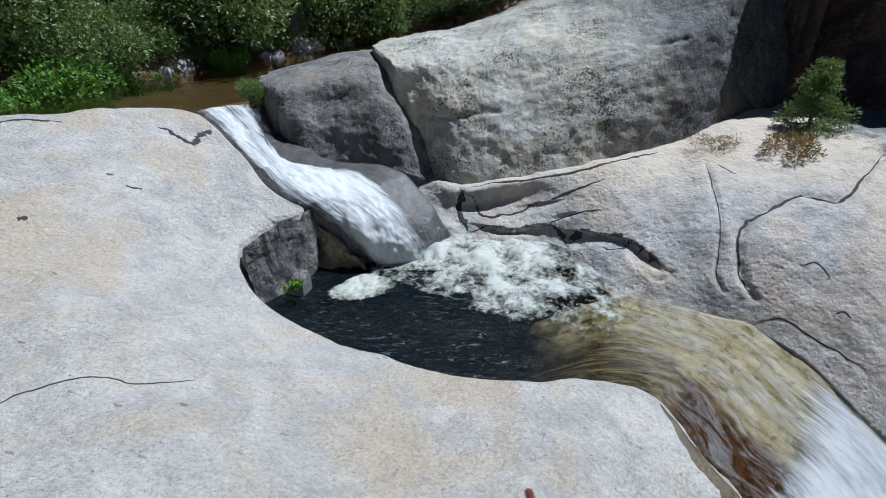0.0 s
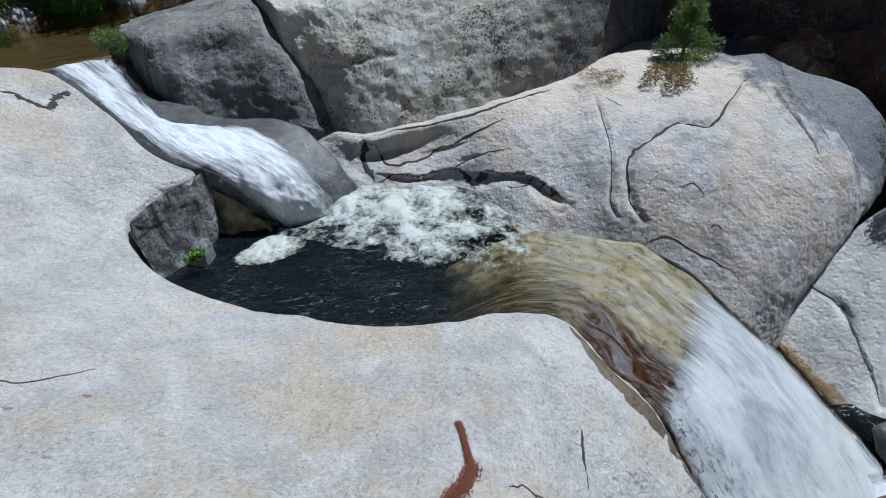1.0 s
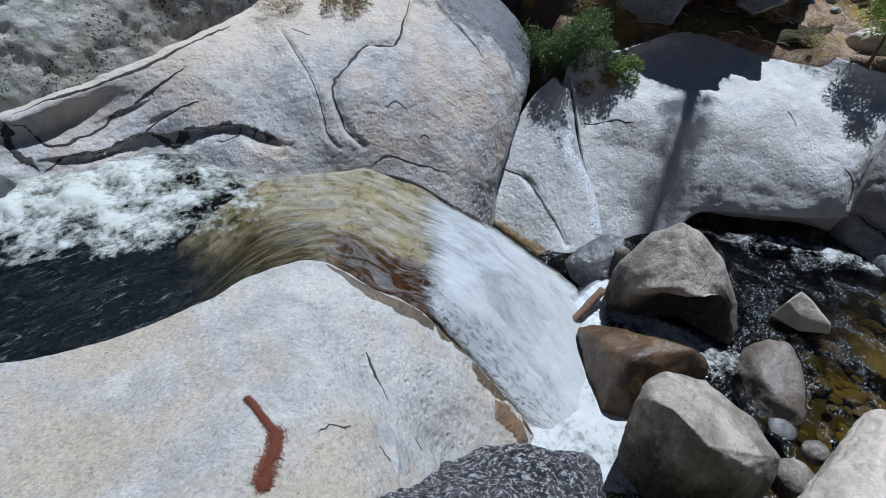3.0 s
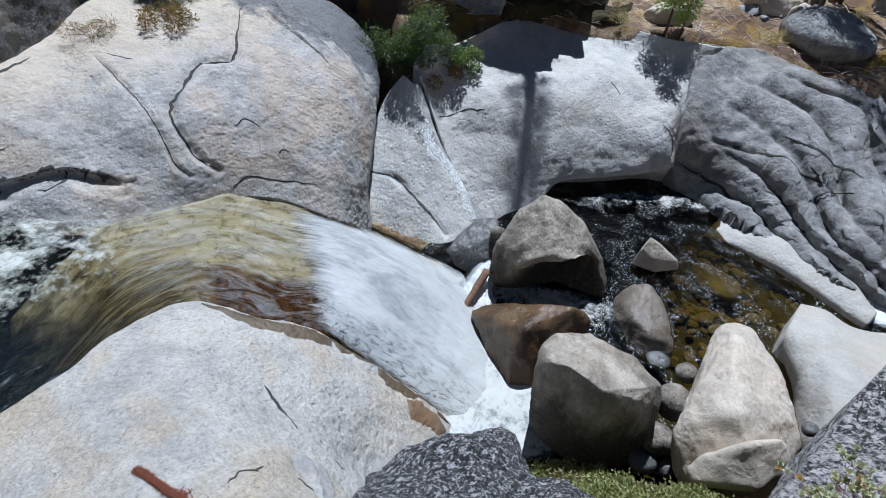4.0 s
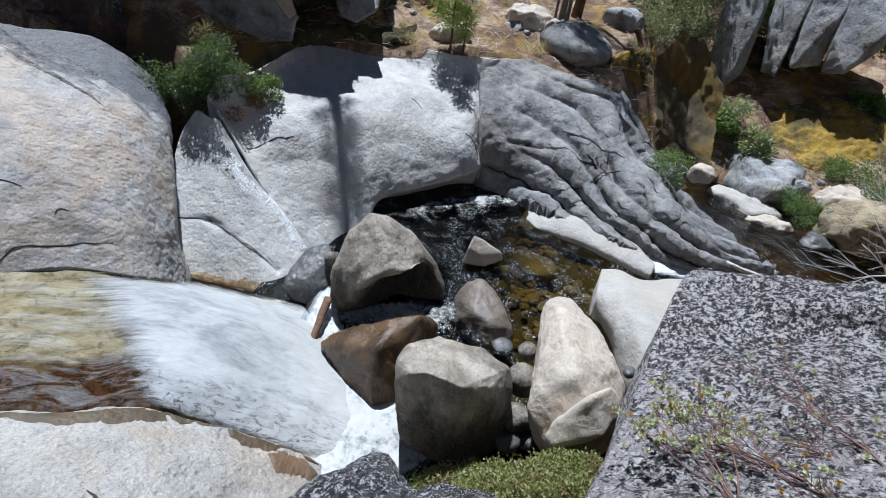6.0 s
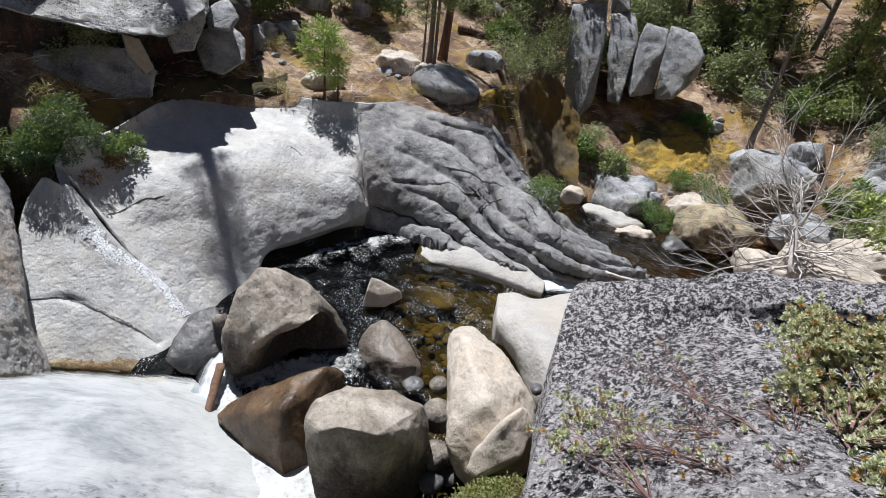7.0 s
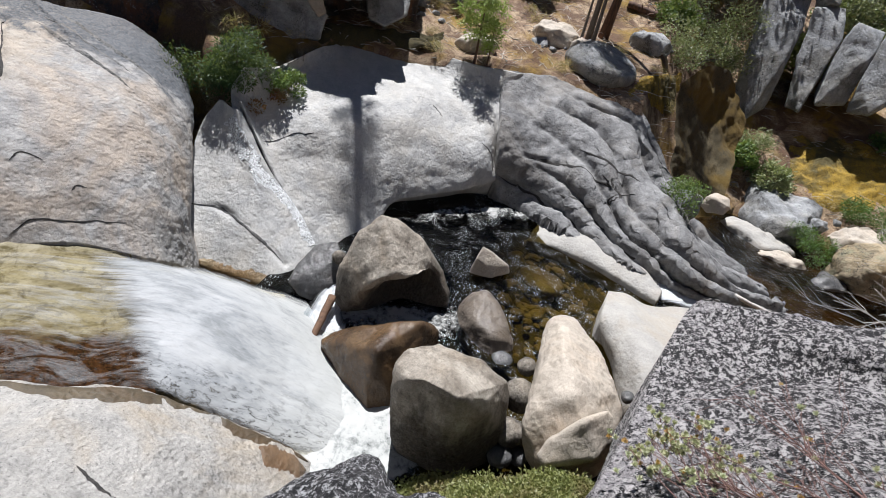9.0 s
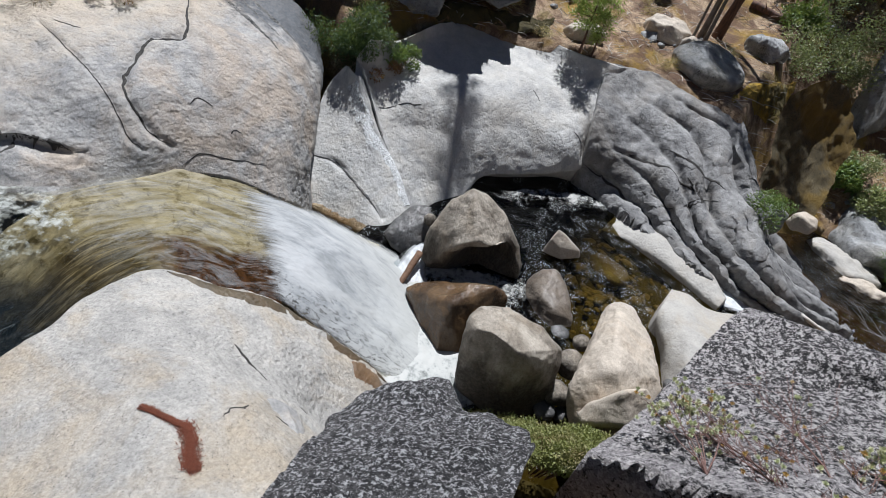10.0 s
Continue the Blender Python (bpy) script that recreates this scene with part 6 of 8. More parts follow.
hull_rock("boulder", "wet brown boulder splashed by the cascade", [
    (6.78, 2.41, 0.33), (6.89, 2.42, -0.24), (6.25, 1.77, -0.16), (5.65, 1.08, -0.18), (5.86, 0.65, -0.08), (6.95, 2.22, 0.47),
    (6.95, 1.46, 0.88), (6.93, 0.99, 1.20), (7.08, 0.52, 1.18), (7.30, 0.24, 0.84), (7.50, 0.17, 0.12), (6.19, 1.16, 1.10),
    (5.88, 1.21, 0.42), (8.05, 2.39, -0.69), (8.49, 0.39, -0.40), (6.60, 0.21, -0.92)], WETROCK, 5, 0.03)
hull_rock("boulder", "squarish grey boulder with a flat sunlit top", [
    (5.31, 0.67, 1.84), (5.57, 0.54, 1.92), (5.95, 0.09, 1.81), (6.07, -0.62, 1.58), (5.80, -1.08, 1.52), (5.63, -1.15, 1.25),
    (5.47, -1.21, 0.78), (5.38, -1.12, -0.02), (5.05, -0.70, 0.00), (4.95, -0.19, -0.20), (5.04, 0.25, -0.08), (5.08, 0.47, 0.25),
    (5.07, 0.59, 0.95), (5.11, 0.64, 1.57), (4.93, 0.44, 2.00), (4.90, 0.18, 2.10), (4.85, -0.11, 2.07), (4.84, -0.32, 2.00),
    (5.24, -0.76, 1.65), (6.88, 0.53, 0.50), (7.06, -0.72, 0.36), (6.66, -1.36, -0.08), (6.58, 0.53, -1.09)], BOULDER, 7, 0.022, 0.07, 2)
tan_rock = hull_rock("boulder", "tall tan boulder leaning on the bank stones", [
    (7.98, -1.87, 1.24), (8.04, -2.08, 1.40), (7.96, -2.35, 1.46), (7.54, -2.67, 1.40), (6.93, -2.86, 1.40), (6.39, -3.09, 1.22),
    (6.16, -3.21, 0.99), (5.57, -2.95, 1.03), (4.99, -2.54, 1.21), (4.90, -1.89, 0.84), (5.14, -1.65, 0.69), (5.29, -1.51, 0.90),
    (5.46, -1.47, 1.26), (5.68, -2.48, -0.58), (5.62, -3.05, 0.07), (5.73, -1.59, 1.41), (6.29, -1.65, 1.48), (7.49, -1.78, 1.25),
    (5.48, -1.75, 1.66), (5.56, -2.12, 1.91), (6.31, -1.94, 1.86), (7.13, -1.98, 1.72), (5.79, -2.73, 1.35), (8.72, -2.23, 0.49),
    (8.26, -3.03, 0.34), (7.69, -2.20, 0.02), (7.39, -3.55, -0.06)], TANSTONE, 9, 0.035)
slab_lobe = hull_rock("split_block", "", [
    (4.95, -1.74, 1.08), (5.02, -1.84, 1.43), (5.13, -2.24, 1.97), (5.42, -2.57, 1.89), (5.43, -2.79, 1.62), (5.22, -2.76, 1.44),
    (4.82, -2.44, 1.46), (4.76, -1.83, 1.10), (5.92, -2.15, 0.40), (6.21, -3.02, 0.88), (5.98, -2.80, 0.08)], TANSTONE, 10, 0.02, 0.07, 4, "")
slab_lobe.parent = tan_rock
slab_lobe.location = slab_lobe.location - tan_rock.location
hull_rock("boulder", "half-submerged wet grey rock with a pale edge", [
    (8.60, -0.09, -0.18), (9.00, -0.03, 0.14), (9.30, -0.30, 0.41), (9.38, -0.61, 0.56), (9.16, -0.89, 0.47), (8.67, -1.18, 0.34),
    (8.28, -1.41, 0.12), (8.17, -1.47, -0.09), (8.45, -0.22, -0.34), (7.97, -0.68, -0.29), (7.83, -1.03, -0.26), (8.33, -0.51, 0.41),
    (8.16, -0.83, 0.39), (9.99, -0.38, -0.35), (9.84, -1.11, -0.48), (8.54, -1.02, -0.98), (9.20, -0.22, -0.86)], WETBOULDER, 12, 0.025)
hull_rock("boulder", "small pale pointed rock in the brown pool", [
    (10.85, -0.31, 0.76), (10.89, -0.56, 0.65), (10.70, -0.12, 0.11), (10.65, -0.15, -0.11), (10.58, -0.67, 0.04), (10.95, -1.04, 0.30),
    (10.94, -1.13, 0.09), (10.59, -0.51, 0.37), (10.65, -0.20, 0.48), (11.50, -0.30, 0.18), (11.65, -1.05, -0.23)], TANSTONE, 14, 0.015, 0.06, 3)
stone("boulder", "flat wet rock just breaking the surface", (11.3, -2.1, -0.17), (1.3, 1.0, 0.36), WETBOULDER, 16, (0, 0, 40), (((0.2, -0.3, 0.9), 0.6),), 0.3)
stone("boulder", "small round grey stone wedged beside the big boulder", (8.82, 2.78, 0.85), (0.32, 0.34, 0.34), BOULDER, 17, detail=3)
pebble = "rounded grey stone wedged among the boulders"
for i, (p, s, mt) in enumerate((
        ((6.32, -1.48, 0.75), (0.62, 0.66, 0.62), 0), ((5.65, -1.40, 0.55), (0.5, 0.5, 0.5), 0), ((7.74, -1.74, 0.10), (0.4, 0.45, 0.35), 0), ((5.33, -1.30, 0.30), (0.45, 0.45, 0.35), 1),
        ((6.37, -3.39, 0.90), (0.34, 0.3, 0.36), 0), ((6.15, -3.29, 0.75), (0.26, 0.28, 0.25), 1), ((6.94, -3.50, 0.75), (0.26, 0.28, 0.22), 1), ((5.46, -1.64, 0.25), (0.36, 0.36, 0.3), 1),
        ((7.92, -1.21, -0.05), (0.5, 0.5, 0.25), 1), ((5.90, -3.11, 0.60), (0.3, 0.3, 0.3), 0), ((5.71, -1.64, 0.30), (0.3, 0.28, 0.26), 0))):
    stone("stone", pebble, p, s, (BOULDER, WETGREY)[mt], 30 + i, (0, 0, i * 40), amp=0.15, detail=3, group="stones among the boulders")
stone("boulder", "grey rock at the hollow's foot", (-2.74, 8.13, 2.10), (0.55, 0.5, 1.15), FACET, 43, (0, 12, 20), (((0.8, -0.5, 0.35), 0.35), ((-0.7, -0.7, 0.1), 0.45), ((-0.2, -0.3, 0.9), 0.6)), 0.1, 4, 0.03)
hull_rock("boulder", "dark rock foot where the wedge meets the water", [
    (8.09, 3.70, 0.38), (8.06, 3.40, 0.08), (8.12, 3.11, 0.04), (8.50, 2.64, 0.41), (8.90, 2.71, 0.78), (9.23, 2.97, 0.96),
    (9.17, 3.46, 0.81), (8.66, 3.65, 0.56), (10.14, 3.73, -0.12), (9.43, 3.89, -0.44), (9.73, 3.07, -0.35)], WETGREY, 44, 0.03, 0.09, 8)

stone("boulder", "rough grey granite hump rising from the slab", (1.36, 2.06, 2.15), (1.5, 1.0, 0.75), WALL, 46, (0, 0, 30), (((0, 0, 1), 0.6), ((-0.5, -0.6, 0.6), 0.7)), 0.15, 5, 0.03, facets=4)
bed_mesh = boulder("bed_stone", (0, 0, -2), (1, 1, 0.6), BEDSTONE, 51, detail=3)
tagged(bed_mesh, "smooth yellow-brown stone on the pool bed", "stone", "pool bed stones")
rng = random.Random(5)
bed_mesh.matrix_world = pose(10.6, -3.0, -0.32) @ Matrix.Diagonal((0.4, 0.35, 0.4, 1))
for i in range(290):
    x, y = rng.uniform(8.4, 12.9), rng.uniform(-4.4, -0.2)
    if y < -4.4 + (x - 8) * 0.1 or (x < 9.6 and y > -0.4):
        continue
    s = rng.uniform(0.1, 0.24) if rng.random() < 0.65 else rng.uniform(0.24, 0.5)
    c = copy_thing(bed_mesh, Matrix.Identity(4))
    c.matrix_world = pose(x, y, -0.4 - 0.12 * s + rng.uniform(-0.06, 0.08), rng.uniform(-20, 20), rng.uniform(-20, 20), rng.uniform(0, 360)) @ Matrix.Diagonal((s, s * rng.uniform(0.6, 1), s * rng.uniform(0.5, 0.9), 1))


def block(name, label, at, size, mat, seed, turn=(0, 0, 0), group="", category="boulder", corners=15, boxy=0.55):
    """An angular block of split rock of that size."""
    rb = random.Random(seed * 13 + 5)
    m = pose(*at, *turn)
    pts = []
    for k in range(corners):
        z = 1 - 2 * (k + 0.5) / corners
        a = k * 2.39996 + rb.uniform(-0.4, 0.4)
        r = math.sqrt(1 - z * z)
        d = [math.copysign(abs(v) ** boxy, v) for v in (r * math.cos(a), r * math.sin(a), z)]
        k1 = rb.uniform(0.8, 1.02)
        pts.append(tuple(m @ Vector([v * s0 * 0.47 * k1 for v, s0 in zip(d, size)])))
    big = max(size)
    ob = hull_rock(name, label, pts, mat, seed, 0.034 * big ** 0.7, max(0.07, big / 18), 1, category)
    return tagged(ob, group=group) if group else ob


# ---- wood ----
def limb_mesh(paths, sides=6):
    """Tapered tubes along paths: lists of (place, radius)."""
    verts, faces = [], []
    for path in paths:
        pts = np.array([p for p, _ in path], float)
        rad = [r for _, r in path]
        start = len(verts)
        for i, (p, r) in enumerate(zip(pts, rad)):
            d = Vector(pts[min(i + 1, len(pts) - 1)] - pts[max(i - 1, 0)])
            d = d.normalized() if d.length > 1e-6 else Vector((0, 0, 1))
            a = d.orthogonal().normalized()
            b = d.cross(a)
            for k in range(sides):
                t = 2 * math.pi * k / sides
                verts.append(tuple(Vector(p) + (a * math.cos(t) + b * math.sin(t)) * r))
        for i in range(len(pts) - 1):
            for k in range(sides):
                q, w = start + i * sides + k, start + i * sides + (k + 1) % sides
                faces.append((q, w, w + sides, q + sides))
        faces.append(tuple(start + (len(pts) - 1) * sides + k for k in range(sides)))
        faces.append(tuple(start + k for k in reversed(range(sides))))
    return verts, faces


def wander(start, way, length, r0, r1, rng, steps=6, bend=0.25, droop=0.0):
    """A crooked path from start along way."""
    p, d = Vector(start), Vector(way).normalized()
    out = [(tuple(p), r0)]
    for i in range(1, steps + 1):
        d = (d + Vector((rng.uniform(-1, 1), rng.uniform(-1, 1), rng.uniform(-1, 1) - droop)) * bend).normalized()
        p = p + d * (length / steps)
        out.append((tuple(p), r0 + (r1 - r0) * i / steps))
    return out


def branchy(start, way, length, r0, rng, depth, paths, bend=0.25, spread=0.8, kids=3):
    """A limb with smaller limbs growing from it."""
    path = wander(start, way, length, r0, r0 * 0.35, rng, 6, bend)
    paths.append(path)
    if depth:
        for _ in range(kids):
            i = rng.randint(2, 6)
            p, r = path[i]
            d = Vector(way).normalized() + Vector((rng.uniform(-1, 1), rng.uniform(-1, 1), rng.uniform(-0.6, 1))) * spread
            branchy(p, d, length * rng.uniform(0.45, 0.7), max(r * 0.7, 0.003), rng, depth - 1, paths, bend, spread, kids)
    return paths


def leaves(centres, radii, count, length, width, seed, flat=0.0, shell=0.35):
    """Diamond leaves, each bent along its middle, spread through balls round the centres."""
    r = np.random.default_rng(seed)
    c, rr = np.asarray(centres, float), np.asarray(radii, float)
    vol = rr ** 2
    pick = r.choice(len(c), count, p=vol / vol.sum())
    d = r.normal(size=(count, 3))
    d /= np.linalg.norm(d, axis=1, keepdims=True)
    rad = (shell + (1 - shell) * r.random(count) ** 0.6) * rr[pick]
    p = c[pick] + d * rad[:, None] * np.array([1, 1, 0.8])
    ax = d * 0.6 + r.normal(size=(count, 3)) * 0.8
    ax[:, 2] *= (1 - flat)
    ax /= np.linalg.norm(ax, axis=1, keepdims=True)
    side = np.cross(ax, r.normal(size=(count, 3)))
    side /= np.linalg.norm(side, axis=1, keepdims=True)
    nor = np.cross(ax, side)
    ln = length * r.uniform(0.6, 1.25, count)[:, None]
    wd = width * r.uniform(0.7, 1.2, count)[:, None]
    v = np.stack([p, p + ax * ln * 0.5 + side * wd * 0.5 + nor * wd * 0.15, p + ax * ln, p + ax * ln * 0.5 - side * wd * 0.5 + nor * wd * 0.15], 1)
    idx = np.arange(count) * 4
    f = np.concatenate([np.stack([idx, idx + 1, idx + 2], 1), np.stack([idx, idx + 2, idx + 3], 1)])
    return v.reshape(-1, 3), f


def foliage(name, centres, radii, count, length, width, mat, seed, parent, label="", flat=0.0, shell=0.35):
    v, f = leaves(centres, radii, count, length, width, seed, flat, shell)
    return tagged(raw(name, v.tolist(), f.tolist(), mat, parent, label), kind="stuff")


def thing(name, at, label, category, group=""):
    e = new(name)
    e.location = at
    return tagged(e, label, category, group)


def bush(name, at, size, mat, seed, label, category="bush", count=2600, leaf=(0.09, 0.045), clumps=16, stems=7, woodmat=None, group="", bare=0.0):
    """A bush of crooked stems carrying clumps of leaves."""
    rng = random.Random(seed)
    e = thing(name, at, label, category, group)
    cs, rs, paths = [], [], []
    for k in range(clumps):
        a, q = rng.uniform(0, 6.283), rng.random() ** 0.5
        z = rng.uniform(0.15, 1.0) * (1 - 0.45 * q * q)
        cs.append((math.cos(a) * q * size[0] / 2, math.sin(a) * q * size[1] / 2, z * size[2]))
        rs.append(rng.uniform(0.14, 0.27) * (size[0] + size[1]) / 2)
    for k in range(stems):
        c = cs[k % len(cs)]
        mid = (c[0] * 0.35 + rng.uniform(-0.1, 0.1), c[1] * 0.35 + rng.uniform(-0.1, 0.1), c[2] * 0.5)
        r = 0.012 * size[2] + 0.006
        paths.append([((c[0] * 0.08, c[1] * 0.08, -0.1), r), (mid, r * 0.7), (c, r * 0.3)])
        branchy(mid, Vector(c) - Vector(mid), size[2] * 0.5, r * 0.5, rng, 1, paths, 0.3, 0.9, 3)
    v, f = limb_mesh(paths, 5)
    tagged(raw("stem", v, f, woodmat or GREYBARK, e, smooth=True), kind="stuff")
    foliage("leaves", cs, rs, count, leaf[0], leaf[1], mat, seed, e)
    return e


def conifer(name, at, height, girth, mat, seed, label, bare=0.3, spread=0.22, whorls=16, needles=9000, category="pine tree", barkmat=None, lean=(0, 0), group="", ln=0.16, domed=False):
    """A conifer: straight tapering trunk, whorls of drooping limbs, tufts of needles."""
    rng = random.Random(seed)
    e = thing(name, at, label, category, group)
    lx, ly = lean
    steps = 12
    trunk = [((lx * i / steps + 0.02 * height * 0.2 * math.sin(i * 1.3 + seed), ly * i / steps, height * i / steps - 0.3 * (i == 0)), max(girth * (1 - i / steps) ** 0.8, 0.01) * (1.25 if i == 0 else 1)) for i in range(steps + 1)]
    v, f = limb_mesh([trunk], 12)
    raw("trunk", v, f, barkmat or BARK, e, smooth=True)
    paths, cs, rs = [], [], []
    for w in range(whorls):
        t = bare + (1 - bare) * (w + rng.random()) / whorls
        reach = height * spread * (1.05 - t) ** 0.8 * rng.uniform(0.7, 1.15) + 0.1
        if domed:
            reach = height * spread * math.sin(0.5 + 2.4 * (t - bare) / (1 - bare)) * rng.uniform(0.55, 1.2)
        for _ in range(4):
            a = rng.uniform(0, 6.283)
            start = (lx * t, ly * t, height * t)
            way = (math.cos(a), math.sin(a), rng.uniform(-0.1, 0.45))
            path = wander(start, way, reach, 0.012 * height * (1.1 - t) * 0.35 + 0.006, 0.006, rng, 5, 0.12, 0.3)
            paths.append(path)
            for p, _r in path[2:]:
                cs.append(p)
                rs.append(0.11 * reach + 0.1)
    v, f = limb_mesh(paths, 4)
    tagged(raw("limb", v, f, barkmat or BARK, e, smooth=True), kind="stuff")
    foliage("needles", cs, rs, needles, ln, ln * 0.22, mat, seed, e)
    return e


def broadleaf(name, at, height, girth, mat, seed, label, count=9000, category="tree", group="", crown=0.45, leaf=(0.21, 0.12), barkmat=None):
    """A leafy tree: leaning trunk, forking limbs, an uneven crown of clumps."""
    rng = random.Random(seed)
    e = thing(name, at, label, category, group)
    trunk = wander((0, 0, -0.3), (rng.uniform(-0.15, 0.15), rng.uniform(-0.15, 0.15), 1), height * 0.75, girth, girth * 0.4, rng, 7, 0.08)
    v, f = limb_mesh([trunk], 10)
    raw("trunk", v, f, barkmat or GREYBARK, e, smooth=True)
    paths, cs, rs = [], [], []
    for i in range(16):
        p, r = trunk[rng.randint(2, 7)]
        a = rng.uniform(0, 6.283)
        way = (math.cos(a), math.sin(a), rng.uniform(0.1, 0.9))
        branchy(p, way, height * crown * rng.uniform(0.5, 0.9), r * 0.5, rng, 1, paths, 0.2, 0.7, 2)
    for path in paths:
        for p, _ in path[3:]:
            cs.append(p)
            rs.append(height * rng.uniform(0.04, 0.09))
    v, f = limb_mesh(paths, 5)
    tagged(raw("limb", v, f, barkmat or GREYBARK, e, smooth=True), kind="stuff")
    foliage("leaves", cs, rs, count, leaf[0], leaf[1], mat, seed, e)
    return e


def log(name, label, a, b, r0, r1, mat, seed, twigs=0):
    rng = random.Random(seed)
    a, b = Vector(a), Vector(b)
    path = [(tuple(a.lerp(b, i / 8) - a + Vector((rng.uniform(-1, 1), rng.uniform(-1, 1), rng.uniform(-1, 1))) * r0 * 0.15), r0 + (r1 - r0) * i / 8) for i in range(9)]
    v, f = limb_mesh([path], 10)
    e = thing(name, a, label, "log")
    tagged(raw("stem", v, f, mat, e, smooth=True), kind="stuff")
    if twigs:
        paths = [wander(path[rng.randint(2, 8)][0], (rng.uniform(-1, 1), rng.uniform(-1, 1), rng.uniform(0, 1)), rng.uniform(0.4, 1.0), r1 * 0.4, 0.006, rng, 4, 0.3) for _ in range(twigs)]
        v, f = limb_mesh(paths, 5)
        tagged(raw("twig", v, f, mat, e, smooth=True), kind="stuff")
    return e


log("log", "short wet brown log caught in the white water", (7.98, 2.60, 0.45), (6.84, 2.64, 0.05), 0.09, 0.065, LOGWOOD, 3)

# ---- the near side: shrubs on the rocks ----
def mat_shrub(name, at, corners, count, seed, label, mat):
    """A low dense cushion of small leaves between four corners."""
    rng = random.Random(seed)
    e = thing(name, at, label, "shrub")
    a, b, c, d = [Vector(q) - Vector(at) for q in corners]
    cs = []
    for _ in range(150):
        u, v = rng.random(), rng.random()
        p = a.lerp(b, u).lerp(c.lerp(d, u), v)
        cs.append(tuple(p + Vector((0, 0, rng.uniform(-0.16, 0.0) - 0.16 * abs(u - 0.5)))))
    tagged(foliage("leaves", cs, [0.23] * len(cs), count, 0.06, 0.03, mat, seed, e, flat=0.2, shell=0.2), kind="stuff")
    paths = []
    for k, p in enumerate(cs[::2]):
        low = Vector(p) * 0.6 + Vector((0, 0, -0.45))
        paths.append([(tuple(low), 0.012), (tuple(Vector(p).lerp(low, 0.5)), 0.008), (p, 0.004)])
    v, f = limb_mesh(paths, 4)
    tagged(raw("stem", v, f, REDTWIG, e, smooth=True), kind="stuff")
    return e


mat_shrub("low_shrub", (4.04, -1.24, 0.24), [(4.35, 0.11, 0.38), (4.84, -2.56, 1.19), (2.99, -0.25, 1.75), (3.39, -1.91, 2.29)], 42000, 3, "dense low green shrub crowning the bank", LOWGREEN)


def rosettes(name, centres, radii, count, leaf, mat, seed, parent):
    """Whorls of stiff upright leaves, cupped round their twig ends."""
    rng = random.Random(seed * 31)
    verts, faces = [], []
    for i in range(count // 11):
        k = rng.randrange(len(centres))
        c = Vector(centres[k]) + Vector((rng.gauss(0, 0.5), rng.gauss(0, 0.5), rng.gauss(0, 0.4))) * radii[k]
        axis = Vector((rng.uniform(-0.7, 0.7), rng.uniform(-0.7, 0.7), 1.0)).normalized()
        side = axis.orthogonal().normalized()
        other = axis.cross(side)
        for j in range(11):
            a = j * 2.4 + rng.uniform(-0.3, 0.3)
            lean = 0.35 + 0.09 * j
            out = side * math.cos(a) + other * math.sin(a)
            d = (out * math.sin(lean) + axis * math.cos(lean)) * leaf[0] * rng.uniform(0.75, 1.15)
            w = d.cross(out).normalized() * leaf[1] * 0.5
            fold = (axis * math.sin(lean) - out * math.cos(lean)) * leaf[1] * 0.18
            q = c + axis * (0.012 - 0.002 * j)
            b = len(verts)
            verts += [tuple(q), tuple(q + d * 0.5 + w + fold), tuple(q + d), tuple(q + d * 0.5 - w + fold), tuple(q + d * 0.5)]
            faces += [(b, b + 1, b + 2, b + 4), (b, b + 4, b + 2, b + 3)]
    return tagged(raw(name, verts, faces, mat, parent), kind="stuff")


def manzanita(name, start, tips, seed, label, count, leafmat, r0=0.03, leaf=(0.05, 0.028), tuft=0.13, reach=0.3, twigs=3):
    """Crooked red-brown branches ending in tufts of stiff leaves."""
    rng = random.Random(seed)
    e = thing(name, start, label, "shrub")
    s = Vector(start)
    paths, cs, rs = [], [], []
    for tip in tips:
        t = Vector(tip) - s
        mid = t * 0.5 + Vector((rng.uniform(-0.1, 0.1), rng.uniform(-0.1, 0.1), rng.uniform(-0.05, 0.12)))
        paths.append([((0, 0, 0), r0), (tuple(mid * 0.5 + Vector((0, 0, rng.uniform(-0.04, 0.04)))), r0 * 0.75), (tuple(mid), r0 * 0.55), (tuple(t), r0 * 0.25)])
        for k in range(twigs):
            branchy(tuple(mid.lerp(t, rng.random())), t + Vector((rng.uniform(-1, 1), rng.uniform(-1, 1), rng.uniform(-0.3, 0.8))) * 0.4, t.length * reach, r0 * 0.3, rng, 1, paths, 0.3, 0.8, 3)
    for path in paths[len(tips):]:
        cs.append(path[-1][0])
        rs.append(tuft * rng.uniform(0.6, 1.2))
        cs.append(path[-3][0])
        rs.append(tuft * rng.uniform(0.5, 1.0))
    rosettes("leaves", cs, rs, count, leaf, leafmat, seed, e)
    rosettes("orange_leaves", cs[::2], rs[::2], count // 4, (leaf[0] * 0.8, leaf[1] * 0.8), ORANGELEAF, seed + 1, e)
    v, f = limb_mesh(paths, 6)
    tagged(raw("branch", v, f, REDTWIG, e, smooth=True), kind="stuff")
    return e


